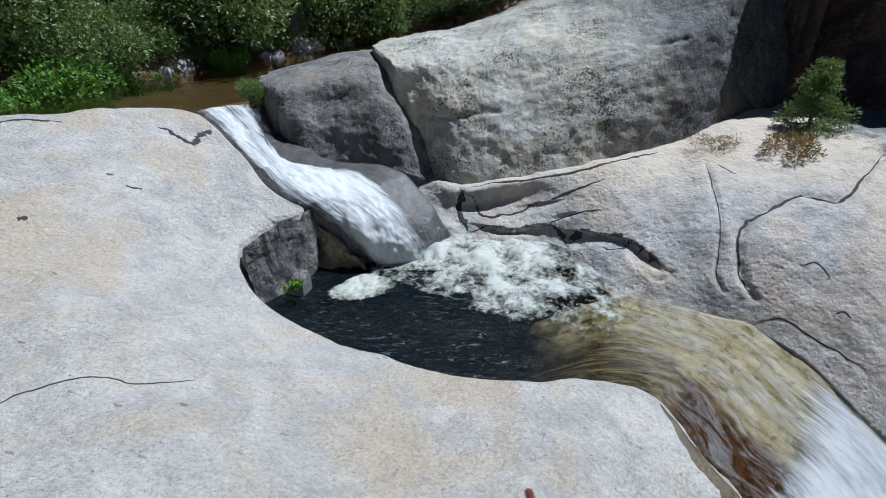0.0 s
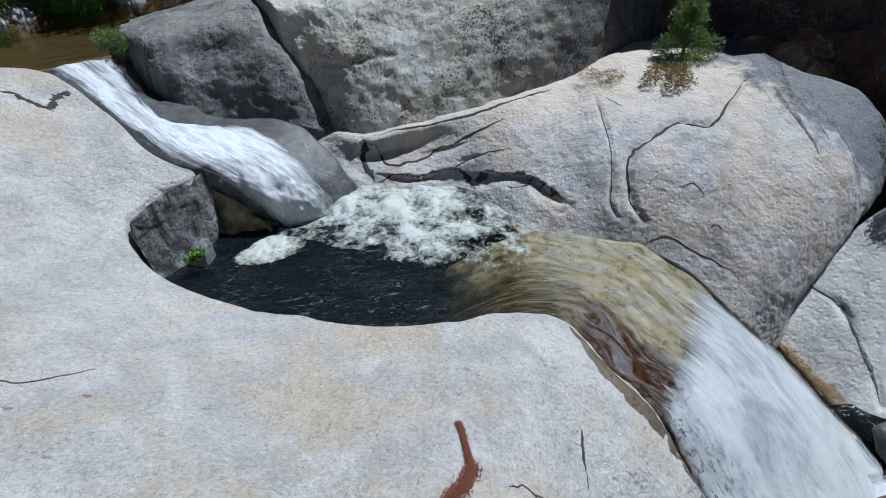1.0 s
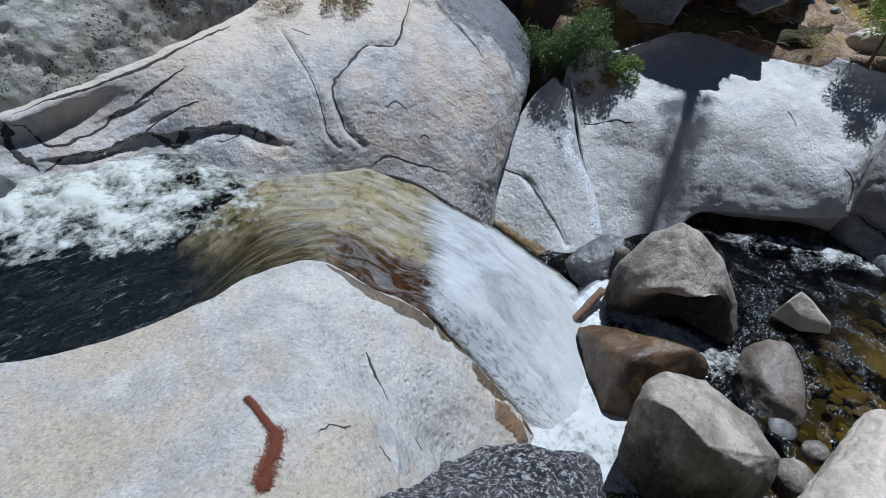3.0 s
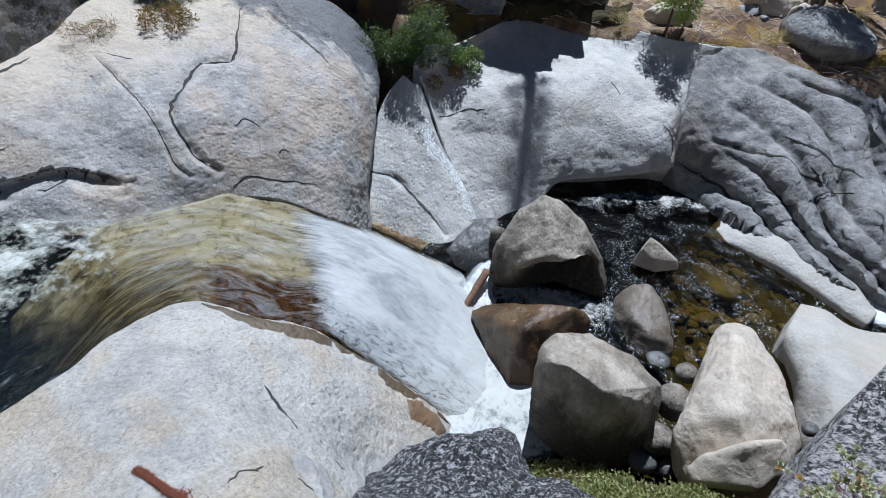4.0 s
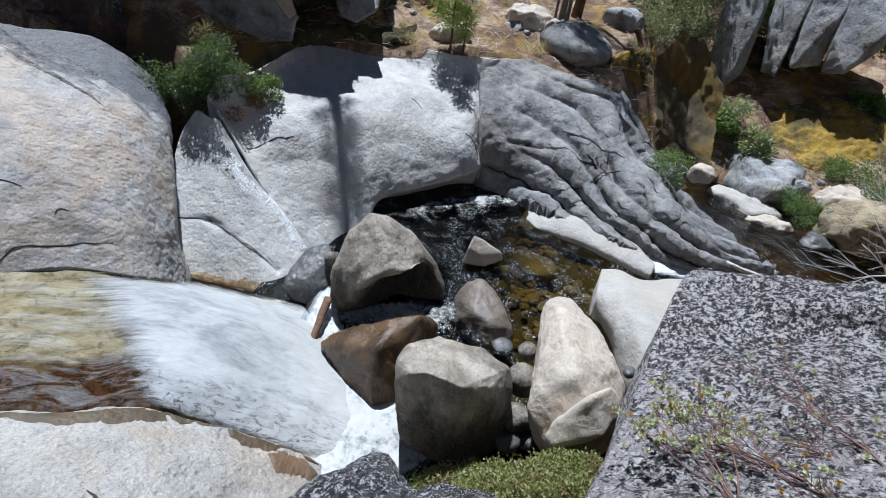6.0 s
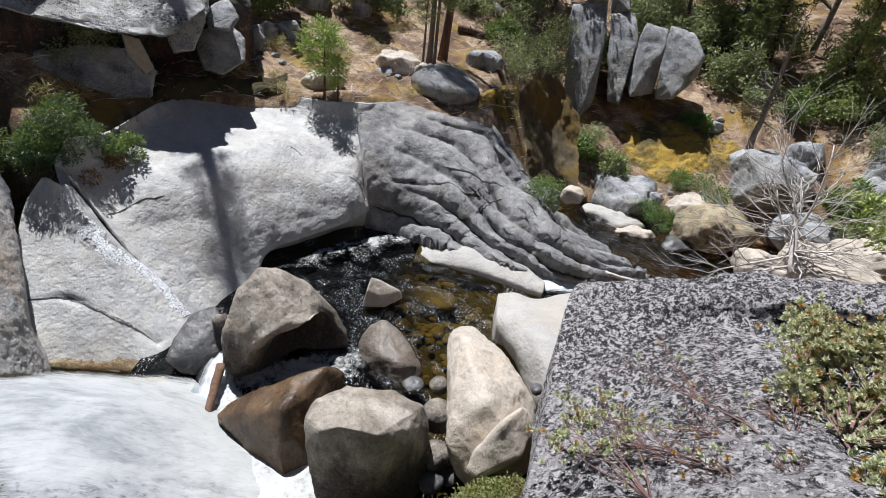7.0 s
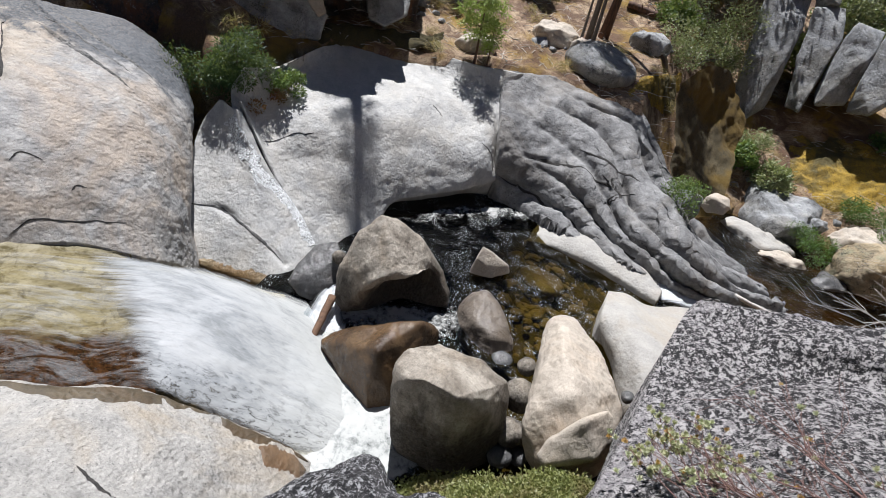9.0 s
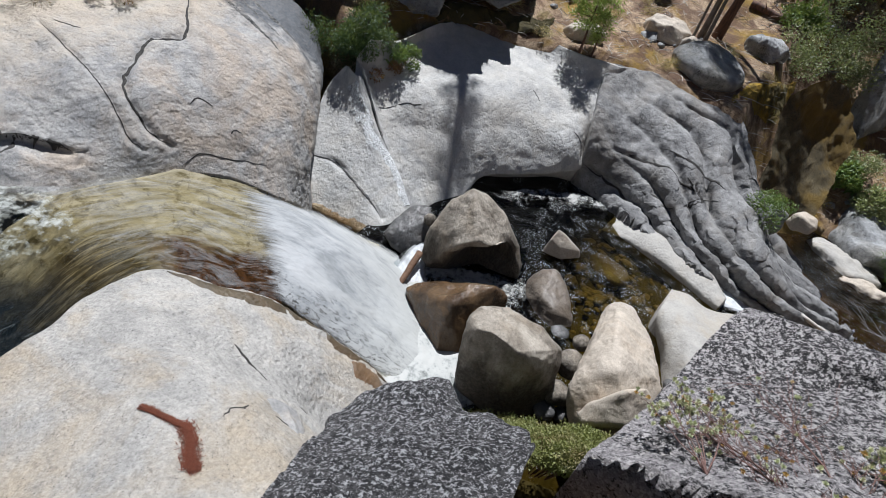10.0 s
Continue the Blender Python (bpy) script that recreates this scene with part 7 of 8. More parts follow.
manzanita("manzanita", (1.96, -3.27, 5.16), [(3.08, -3.67, 5.12), (3.02, -3.97, 5.20), (2.63, -3.87, 5.21), (2.59, -4.13, 5.29), (2.35, -4.16, 5.37), (2.17, -3.82, 5.22), (2.04, -3.96, 5.33),
                                               (2.59, -3.59, 5.01), (2.27, -4.28, 5.53), (1.78, -3.56, 5.32), (1.55, -3.15, 5.32), (1.53, -3.46, 5.49), (2.90, -4.08, 5.22), (1.76, -3.75, 5.62)],
          4, "manzanita shrub with grey-green leaves and orange tips", 26000, SAGE, 0.013, leaf=(0.05, 0.028), tuft=0.17, twigs=5)
manzanita("manzanita", (1.93, -2.00, 4.66), [(3.16, -1.89, 4.12), (3.19, -2.09, 4.17), (2.89, -2.12, 4.31), (2.84, -1.69, 4.21), (2.97, -2.29, 4.31), (2.50, -1.85, 4.41)], 6, "sparse manzanita sprigs over the rock edge", 1300, SAGE, 0.009, (0.042, 0.026), 0.09, 0.2)
manzanita("dead_branches", (1.57, -2.82, 5.16), [(2.24, -2.89, 4.83), (2.50, -2.69, 4.63), (2.35, -2.31, 4.59), (1.88, -2.39, 4.91), (3.10, -2.79, 4.62), (1.85, -2.75, 5.06), (2.66, -2.23, 4.39), (2.39, -3.10, 4.95), (1.44, -2.89, 5.40)],
          8, "bare dark red twigs sprawling over the lichened rock", 900, SAGE, 0.016, (0.04, 0.025), 0.065, 0.42, 12)

# ---- fallen red needles on the slab ----
def needle_drift(name, ob, line, width, count, seed, label):
    rng = random.Random(seed)
    pts = crom(line, 60)
    verts, faces = [], []
    for i in range(count):
        k = rng.randrange(60)
        w = width * (0.25 if k < 26 else 1.0)
        q, n = onto(ob, Vector(pts[k]) + Vector((rng.gauss(0, 0.3), rng.gauss(0, 0.3), 0)) * w)
        a = rng.uniform(0, 6.283)
        d = Vector((math.cos(a), math.sin(a), rng.uniform(-0.2, 0.3))) * rng.uniform(0.02, 0.045)
        s = d.cross(n).normalized() * 0.0035
        q = q + n * rng.uniform(0.004, 0.03)
        b = len(verts)
        verts += [tuple(q - d - s), tuple(q + d - s), tuple(q + d + s), tuple(q - d + s)]
        faces.append((b, b + 1, b + 2, b + 3))
    return tagged(raw(name, verts, faces, NEEDLES), label, "needles", kind="stuff")


drift_line = [(0.88, 3.3, 2.95), (0.88, 3.06, 3.01), (0.87, 2.83, 3.06), (0.86, 2.66, 3.06), (0.72, 2.48, 3.14), (0.57, 2.34, 3.19), (0.49, 2.21, 3.22)]
ribbon("needle_bed", near_slab, drift_line[2:], 0.11, NEEDLES, "bed of rust-red pine needles in a crack", "needles", 0.012, 120, True, 0.5)
ribbon("needle_bed", near_slab, drift_line[:3], 0.035, NEEDLES, "thin line of rust-red pine needles in a crack", "needles", 0.01, 121, True, 0.5)
needle_drift("needle_drift", near_slab, drift_line, 0.12, 1300, 4, "rust-red pine needles gathered on the slab")


# ---- the hillsides ----
def ground_z(x, y):
    q = ground_tree.ray_cast(Vector((x, y, 80)), Vector((0, 0, -1)))
    return q[0].z if q[0] else 0.0


ground_tree = BVHTree.FromPolygons([v.co for v in ground.data.vertices], [tuple(f.vertices) for f in ground.data.polygons])


def foot(p, sink=0.05):
    """A place on the ground below or above p."""
    return (p[0], p[1], ground_z(p[0], p[1]) - sink)


def polar(az, r, sink=0.05):
    return foot((r * math.sin(radians(az)), r * math.cos(radians(az)), 0), sink)


# columns of grey rock
tagged(hull_rock("rock_pillar", "tall split grey rock pillar on the slope", [
    (26.10, -9.73, 7.02), (26.04, -11.44, 7.34), (24.59, -11.11, 5.60), (23.76, -10.85, 3.00), (23.17, -10.10, 2.40), (24.11, -9.67, 2.56),
    (25.11, -9.57, 5.19), (28.28, -10.77, 6.55), (27.83, -12.09, 6.86), (26.83, -11.97, 5.14), (25.53, -11.54, 2.68), (25.36, -11.07, 2.01),
    (25.81, -10.53, 2.28), (27.28, -10.62, 4.76)], GREYROCK, 60, 0.035, 0.2, 1, "rock pillar"), group="split rock pillars")
tagged(hull_rock("rock_pillar", "split grey rock pillar beside a taller one", [
    (25.19, -11.42, 6.85), (25.23, -12.59, 7.04), (24.10, -12.49, 6.09), (23.93, -12.36, 4.72), (22.77, -11.73, 3.28), (23.54, -11.49, 3.26),
    (24.25, -11.27, 5.18), (27.29, -12.58, 6.44), (26.94, -13.41, 6.62), (26.28, -13.51, 5.68), (25.65, -13.18, 4.40), (24.91, -12.82, 2.93),
    (25.20, -12.42, 3.00), (26.35, -12.43, 4.81)], GREYROCK, 61, 0.035, 0.2, 1, "rock pillar"), group="split rock pillars")
tagged(hull_rock("rock_pillar", "leaning grey rock pillar with a slanting top", [
    (24.30, -12.82, 6.72), (24.14, -13.87, 6.57), (23.34, -13.54, 5.96), (22.83, -13.23, 3.91), (22.74, -12.16, 3.66), (23.53, -12.30, 4.03),
    (23.96, -12.48, 5.84), (26.38, -14.02, 6.31), (25.84, -14.72, 6.18), (25.47, -14.64, 5.56), (24.50, -14.13, 3.62), (24.79, -13.42, 3.33),
    (25.13, -13.35, 3.76), (26.02, -13.72, 5.46)], GREYROCK, 62, 0.035, 0.2, 1, "rock pillar"), group="split rock pillars")
tagged(hull_rock("rock_pillar", "broad leaning grey rock pillar", [
    (23.70, -13.74, 6.70), (23.46, -14.80, 6.54), (22.23, -14.86, 5.75), (22.28, -14.89, 4.92), (21.81, -13.69, 3.88), (22.62, -13.35, 3.72),
    (22.87, -13.31, 5.02), (25.69, -15.09, 6.30), (25.09, -15.79, 6.15), (24.31, -16.06, 5.35), (23.94, -15.83, 4.59), (23.81, -15.02, 3.53),
    (24.15, -14.50, 3.46), (24.84, -14.70, 4.66)], GREYROCK, 63, 0.035, 0.2, 1, "rock pillar"), group="split rock pillars")
tagged(hull_rock("rock_pillar", "narrow dark rock pillar in the shade", [
    (23.96, -8.93, 2.75), (24.38, -9.63, 2.98), (23.36, -9.53, 2.23), (23.25, -9.51, 0.97), (22.91, -8.81, 0.89), (23.98, -8.96, 1.75),
    (26.18, -9.86, 2.02), (26.15, -10.32, 2.33), (25.61, -10.38, 1.50), (25.02, -10.20, 0.39), (25.12, -9.75, 0.20), (25.72, -9.73, 1.15)], GREYROCK, 64, 0.035, 0.2, 1, "rock pillar"), group="split rock pillars")
tagged(hull_rock("rock_pillar", "weathered grey block above the pillars", [
    (26.35, -10.32, 7.89), (26.42, -11.32, 7.89), (25.60, -11.26, 7.40), (26.39, -10.54, 7.18), (28.53, -11.33, 7.73), (28.18, -12.03, 7.71),
    (27.83, -12.15, 7.23), (28.11, -11.35, 7.04)], GREYROCK, 65, 0.035, 0.2, 1, "rock pillar"), group="split rock pillars")
tagged(hull_rock("rock_pillar", "weathered square block above the pillars", [
    (25.77, -11.42, 7.82), (25.81, -12.37, 7.79), (24.95, -12.15, 7.12), (25.69, -11.63, 6.91), (27.91, -12.52, 7.64), (27.54, -13.16, 7.59),
    (27.13, -13.15, 6.94), (27.37, -12.51, 6.76)], GREYROCK, 66, 0.035, 0.2, 1, "rock pillar"), group="split rock pillars")
stone("hill_boulder", "grey rock mass behind the pillars", (28.06, -14.92, 3.86), (7.5, 4.0, 5.0), GREYROCK, 84, (0, 0, 25), (((-0.8, 0.5, 0.3), 0.6), ((0, 0, 1), 0.7)), 0.2)

# rocks piled at the cliff foot
hull_rock("hill_boulder", "massive pale grey cliff block", [
    (15.94, 10.08, 7.02), (17.28, 7.96, 7.44), (17.54, 5.92, 7.28), (16.97, 4.87, 6.69), (16.17, 4.53, 6.04), (15.13, 5.22, 5.42),
    (14.74, 6.40, 5.42), (14.47, 8.18, 5.69), (14.37, 9.33, 5.95), (17.62, 10.72, 6.73), (18.89, 8.69, 7.10), (19.12, 6.79, 6.95),
    (18.54, 5.80, 6.40), (17.74, 5.46, 5.80), (16.71, 6.05, 5.24), (16.35, 7.15, 5.24), (16.12, 8.85, 5.48), (16.05, 9.98, 5.71)], PALEROCK, 91, 0.05, 0.22, 1)
hull_rock("hill_boulder", "pale grey cliff block beside the shade", [
    (17.01, 5.76, 6.44), (17.48, 4.79, 6.74), (16.86, 4.58, 5.99), (15.88, 4.85, 4.99), (15.68, 5.32, 4.92), (16.38, 5.73, 5.77),
    (18.34, 6.17, 6.12), (18.79, 5.28, 6.38), (18.18, 5.06, 5.69), (17.20, 5.28, 4.79), (17.01, 5.73, 4.72), (17.72, 6.11, 5.50)], PALEROCK, 92, 0.04, 0.15, 1)
hull_rock("hill_boulder", "grey lichen-specked boulder below the cliff", [
    (17.62, 5.30, 4.74), (18.14, 5.19, 5.25), (18.47, 4.44, 5.45), (18.25, 3.96, 5.11), (17.71, 3.89, 4.51), (17.23, 4.46, 4.13),
    (17.19, 4.99, 4.22), (18.99, 5.62, 4.39), (19.50, 5.52, 4.85), (19.82, 4.83, 5.02), (19.59, 4.39, 4.71), (19.05, 4.31, 4.17),
    (18.58, 4.82, 3.83), (18.55, 5.31, 3.91)], GREYROCK, 93, 0.03, 0.12, 1)
hull_rock("hill_boulder", "dark mossy rock at the cliff foot", [
    (15.22, 8.60, 4.67), (15.86, 7.62, 4.82), (16.26, 6.59, 4.77), (16.10, 5.97, 4.26), (15.58, 6.12, 3.67), (14.99, 7.13, 3.53),
    (14.47, 8.43, 3.79), (16.61, 9.18, 4.22), (17.22, 8.27, 4.35), (17.58, 7.32, 4.29), (17.41, 6.74, 3.82), (16.90, 6.86, 3.29),
    (16.34, 7.78, 3.17), (15.87, 9.01, 3.40)], GREYROCK, 94, 0.05, 0.16, 1)
hull_rock("hill_boulder", "pale broken slab fallen from the cliff", [
    (16.23, 6.81, 5.16), (16.32, 6.40, 5.07), (16.02, 5.99, 4.37), (15.83, 6.20, 4.20), (15.97, 6.66, 4.68), (16.70, 6.98, 4.90),
    (16.78, 6.61, 4.81), (16.46, 6.24, 4.20), (16.28, 6.42, 4.06), (16.44, 6.84, 4.48)], TANSTONE, 95, 0.02, 0.1, 1)
hull_rock("hill_boulder", "grey block wedged under the cliff", [
    (17.31, 4.81, 5.94), (17.74, 4.26, 6.27), (17.32, 3.90, 5.79), (17.00, 4.09, 5.48), (16.89, 4.67, 5.49), (18.24, 5.01, 5.69),
    (18.65, 4.53, 5.99), (18.23, 4.20, 5.56), (17.91, 4.36, 5.29), (17.81, 4.88, 5.30)], GREYROCK, 96, 0.03, 0.12, 1)
# grey boulders under the dark cliff and on the slope
cuts = (((0.1, -0.9, 0.3), 0.6), ((0.9, 0.1, 0.3), 0.65), ((-0.8, 0.2, 0.5), 0.6), ((0.2, 0.3, 0.9), 0.6))
for i, (p, s, lab, mt) in enumerate((
        ((27.00, 2.81, 5.83), (2.11, 2.11, 2.75), "dark grey hillside boulder", GREYROCK),
        ((27.13, 0.41, 5.63), (1.31, 1.31, 2.02), "slanting grey hillside rock", GREYROCK),
        ((23.10, 3.24, 4.72), (1.27, 1.21, 1.43), "small grey rock among litter", GREYROCK),
        ((21.21, 4.20, 4.45), (0.83, 0.83, 1.77), "upright grey splinter of rock", GREYROCK),
        ((22.28, 3.87, 4.66), (0.87, 0.87, 1.54), "grey splinter of rock in the litter", GREYROCK),
        ((21.59, -1.19, 4.12), (2.12, 1.97, 1.48), "mossy tan boulder in the litter", TANSTONE),
        ((20.95, -2.41, 3.94), (1.37, 1.37, 1.15), "tan ledge rock among needles", TANSTONE),
        ((23.06, -5.15, 4.37), (1.85, 1.85, 1.45), "mossy rock at the ravine's edge", GREYROCK),
        ((19.14, 1.53, 3.69), (1.89, 1.39, 1.06), "flat pale rock behind the sapling", TANSTONE),
                        ((28.96, -20.33, 6.43), (1.83, 1.83, 3.34), "dark upright rock among trees", GREYROCK))):
    back = math.degrees(math.atan2(p[0], p[1]))
    block("hill_boulder", lab, p, s, mt, 90 + i, (0, 0, -back + (i % 3 - 1) * 14), "", "boulder", 20, 0.68)
mound = stone("mound_boulder", "low mossy grey boulder with trees growing behind it", (20.21, -3.06, 3.75), (3.16, 2.57, 1.64), GREYROCK, 120, (0, 0, 20), (((-0.5, -0.3, 0.8), 0.7),), 0.1)
# rocks along the lower stream
for i, (p, s, lab, mt) in enumerate((
        ((19.29, -11.30, -0.10), (4.38, 3.51, 2.23), "low speckled grey rock sloping to the stream", GREYROCK),
        ((17.65, -10.06, -0.40), (3.24, 1.89, 0.98), "pale water-worn rock at the stream's edge", BANKROCK),
        ((16.20, -13.69, 0.00), (4.45, 3.06, 2.13), "pale mossy rock beside the stream", LEDGEROCK),
        ((18.45, -17.23, 1.36), (5.46, 4.18, 3.16), "rounded grey boulder crossed by a shadow", GREYROCK),
        ((18.85, -18.86, 2.23), (2.02, 2.02, 2.20), "dark grey boulder on the bank", GREYROCK),
        ((15.89, -20.50, 2.67), (3.26, 2.94, 3.56), "blocky grey boulder on the slope", GREYROCK),
        ((14.63, -20.95, 2.79), (3.21, 2.89, 3.51), "large grey boulder in dappled light", GREYROCK),
        ((15.48, -19.32, 1.93), (1.88, 1.88, 1.88), "rounded grey boulder above the shade", GREYROCK),
        ((22.05, -16.27, 2.62), (1.22, 1.16, 1.03), "small dark rock on the mossy slope", GREYROCK),
        ((18.63, -12.27, 0.20), (1.16, 1.03, 0.82), "small dark rock by the stream", GREYROCK),
        ((7.92, -9.89, 2.95), (3.00, 2.00, 1.09), "pale rock behind the shelf", TANSTONE),
        ((8.59, -9.12, 2.57), (2.00, 1.50, 0.91), "pale stone behind the shelf", TANSTONE),
        ((9.19, -11.56, 2.91), (1.15, 0.96, 0.66), "cream rounded stone beside the stream", TANSTONE),
        ((8.45, -11.51, 3.02), (1.48, 1.11, 1.01), "pale rock in willow shade", TANSTONE),
        ((10.79, -12.10, 2.48), (2.52, 1.89, 1.38), "grey rock in the deep shade", GREYROCK),
        ((16.42, -10.60, -0.40), (1.83, 1.04, 0.57), "flat pale stone in the stream", TANSTONE),
        ((15.60, -11.89, -0.40), (2.09, 1.05, 0.57), "low dark stone in the stream", WETGREY),
        ((15.12, -6.15, 1.29), (1.08, 1.08, 1.42), "dark mossy rock at the ravine mouth", GREYROCK),
        ((15.78, -7.34, 1.32), (0.91, 0.81, 0.69), "pale broken stone in the ravine", TANSTONE),
        ((18.07, -13.76, 0.20), (2.66, 1.77, 1.15), "flat pale rock below the bush", TANSTONE))):
    block("bank_boulder", lab, p, s, mt, 140 + i, (0, 0, i * 53), "", "boulder", 18, 0.75)
log("driftwood", "grey driftwood pole at the ridge's end", (12.19, -7.28, 0.30), (11.92, -8.64, 0.10), 0.07, 0.04, DEADWOOD, 5)

# ravine wall in shade
rav_cols = [[(19.41, -5.82, 3.92), (18.27, -5.81, 2.65), (16.88, -5.88, 1.77), (15.23, -5.74, 0.91)], [(20.67, -6.83, 4.42), (19.52, -6.74, 2.81), (17.79, -6.77, 1.48), (15.94, -6.55, 0.61)],
            [(21.76, -8.14, 4.08), (20.39, -7.97, 2.41), (18.50, -7.65, 1.26), (16.63, -7.35, 0.55)], [(21.57, -9.29, 2.68), (20.40, -8.99, 1.95), (18.70, -8.48, 1.22), (16.95, -8.04, 0.67)]]
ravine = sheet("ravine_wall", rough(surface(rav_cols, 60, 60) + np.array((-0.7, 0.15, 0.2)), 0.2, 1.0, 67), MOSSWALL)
tagged(ravine, "dark mossy wall of the side ravine", "rock wall", kind="structure")


def moss_patch(name, label, cols, seed, mat):
    g = rough(surface(cols, 90, 70), 0.05, 0.4, seed, 5)
    u, v = np.meshgrid(np.linspace(0, 1, 90), np.linspace(0, 1, 70), indexing="ij")
    wave = np.array([noise.fractal(Vector(p) / 0.9 + Vector((seed, 0, 0)), 0.8, 2.1, 5) for p in g.reshape(-1, 3)]).reshape(90, 70)
    g[..., 2] += 0.4 * (np.clip(np.sin(np.pi * u) * np.sin(np.pi * v), 0, 1) ** 0.5 - 0.62) + 0.2 * wave
    return tagged(sheet(name, g, mat), label, "moss", kind="structure")


moss_patch("moss_slope", "golden moss glowing on the slope", [[(23.06, -12.09, 2.30), (21.76, -11.97, 1.53), (20.51, -12.12, 0.83)], [(23.15, -14.20, 2.80), (21.40, -13.69, 1.72), (19.76, -13.35, 0.73)],
                                                              [(22.04, -15.82, 2.64), (20.88, -15.61, 1.97), (19.77, -15.39, 1.35)], [(20.57, -17.67, 2.58), (20.01, -17.52, 2.27), (19.45, -17.36, 1.95)]], 5, MOSS)
moss_patch("moss_cap", "golden moss on the ravine's lip", [[(19.79, -4.10, 3.74), (18.97, -4.08, 3.55), (18.20, -4.27, 3.36)], [(20.92, -5.26, 3.92), (20.30, -5.29, 3.48), (19.81, -5.36, 3.02)], [(24.23, -7.19, 3.67), (22.85, -6.96, 3.00), (21.78, -6.85, 2.34)]], 6, MOSS)
moss_patch("moss_band", "dark olive moss under the cliff", [[(16.69, 6.50, 3.95), (16.10, 6.33, 3.76), (15.75, 6.15, 3.61)], [(18.02, 5.03, 3.88), (17.54, 4.93, 3.71), (17.11, 4.83, 3.60)], [(19.39, 2.80, 3.97), (18.75, 2.72, 3.80), (18.11, 2.64, 3.65)]], 7, DARKMOSS)


# saplings, pines and the dead trees
conifer("pine_sapling", (17.99, 1.40, 3.31), 2.67, 0.05, YOUNG, 11, "slender young pine on the rock's crest", 0.36, 0.3, 8, 3000, "pine sapling", ln=0.17, domed=True)
conifer("pine_sapling", (18.12, 0.96, 3.31), 1.57, 0.035, YOUNG, 12, "small young pine beside a larger one", 0.35, 0.28, 6, 900, "pine sapling", ln=0.16, domed=True)
conifer("pine_sapling", (8.63, 11.81, 4.27), 1.55, 0.05, FIRBRIGHT, 13, "bushy young pine in the rock corner", 0.08, 0.42, 8, 5000, "pine sapling", ln=0.11)
conifer("pine_tree", (23.26, -3.25, 4.43), 14, 0.19, PINE, 21, "reddish pine trunk rising behind the mound", 0.42, 0.16, 16, 6000, lean=(0.6, -1.0))
conifer("pine_tree", (22.46, -2.59, 4.27), 11, 0.12, PINE, 22, "slim pine growing from the mound", 0.3, 0.16, 14, 5000, barkmat=GREYBARK)
conifer("pine_tree", (21.86, -2.73, 4.14), 7, 0.08, PINE, 23, "thin pine stem beside the mound", 0.3, 0.2, 10, 2600, barkmat=GREYBARK)
conifer("pine_tree", (21.45, -2.22, 4.06), 4.5, 0.06, PINE, 24, "short leaning pine beside the mound", 0.4, 0.22, 9, 1800, barkmat=GREYBARK)

conifer("pine_tree", polar(71, 20.5), 20, 0.3, FIR, 25, "tall slim pine behind the cliff blocks", 0.25, 0.055, 22, 5000)


def dead_tree(name, start, tip, girth, seed, label, twigs, reach, mat):
    rng = random.Random(seed)
    e = thing(name, start, label, "dead tree")
    s, t = Vector(start), Vector(tip)
    d = t - s
    path = [(tuple(d * (i / 8) + Vector((rng.uniform(-1, 1), rng.uniform(-1, 1), 0)) * girth * 0.3), girth * (1 - 0.85 * i / 8)) for i in range(9)]
    v, f = limb_mesh([path], 8)
    raw("trunk", v, f, mat, e, smooth=True)
    paths = []
    for _ in range(twigs):
        p, r = path[rng.randint(2, 8)]
        branchy(p, (rng.uniform(-1, 1), rng.uniform(-1, 1), rng.uniform(-0.3, 0.7)), reach * rng.uniform(0.5, 1.0), max(r * 0.35, 0.012), rng, 1, paths, 0.35, 0.9, 3)
    v, f = limb_mesh(paths, 5)
    tagged(raw("branch", v, f, mat, e, smooth=True), kind="stuff")
    return e


dead_tree("dead_tree", (20.43, -17.31, 2.29), (18.99, -16.25, 7.62), 0.15, 31, "leaning grey dead pine with bare twigs", 26, 1.5, GREYBARK)
snag = dead_tree("dead_shrub", (7.79, -8.75, 2.97), (9.17, -9.32, 4.66), 0.075, 32, "bleached dead shrub with a tangle of bare branches", 64, 1.9, DEADWOOD)
for i, (q0, q1) in enumerate((((7.97, -8.83, 3.14), (8.57, -7.04, 2.52)), ((8.13, -8.90, 3.30), (8.70, -7.54, 3.00)), ((8.30, -8.99, 3.52), (9.14, -8.09, 3.74)), ((8.44, -9.10, 3.73), (8.80, -9.57, 5.32)),
                              ((8.07, -8.92, 3.23), (7.45, -9.46, 3.89)), ((8.52, -9.07, 3.83), (9.53, -9.16, 5.40)), ((8.22, -8.91, 3.49), (9.12, -8.56, 4.04)))):
    s, t = Vector(q0), Vector(q1)
    paths = branchy((0, 0, 0), t - s, (t - s).length * 1.1, 0.03, random.Random(200 + i), 2, [], 0.2, 0.8, 5)
    v, f = limb_mesh(paths, 5)
    o = tagged(raw("branch", v, f, DEADWOOD, snag, smooth=True), kind="stuff")
    o.location = s - Vector(snag.location)
dead_tree("tree_stump", (6.77, -10.33, 3.55), (7.36, -10.48, 4.39), 0.22, 33, "broken grey stump with splintered top", 5, 0.6, DEADWOOD)
log("fallen_log", "pale fallen log lying down the slope", (33.16, -6.00, 7.96), (28.22, -6.72, 6.21), 0.2, 0.14, DEADWOOD, 8)
log("fallen_log", "dark fallen log on the needle slope", (26.50, -4.32, 5.46), (25.81, -5.93, 5.28), 0.16, 0.12, BARK, 9, 5)
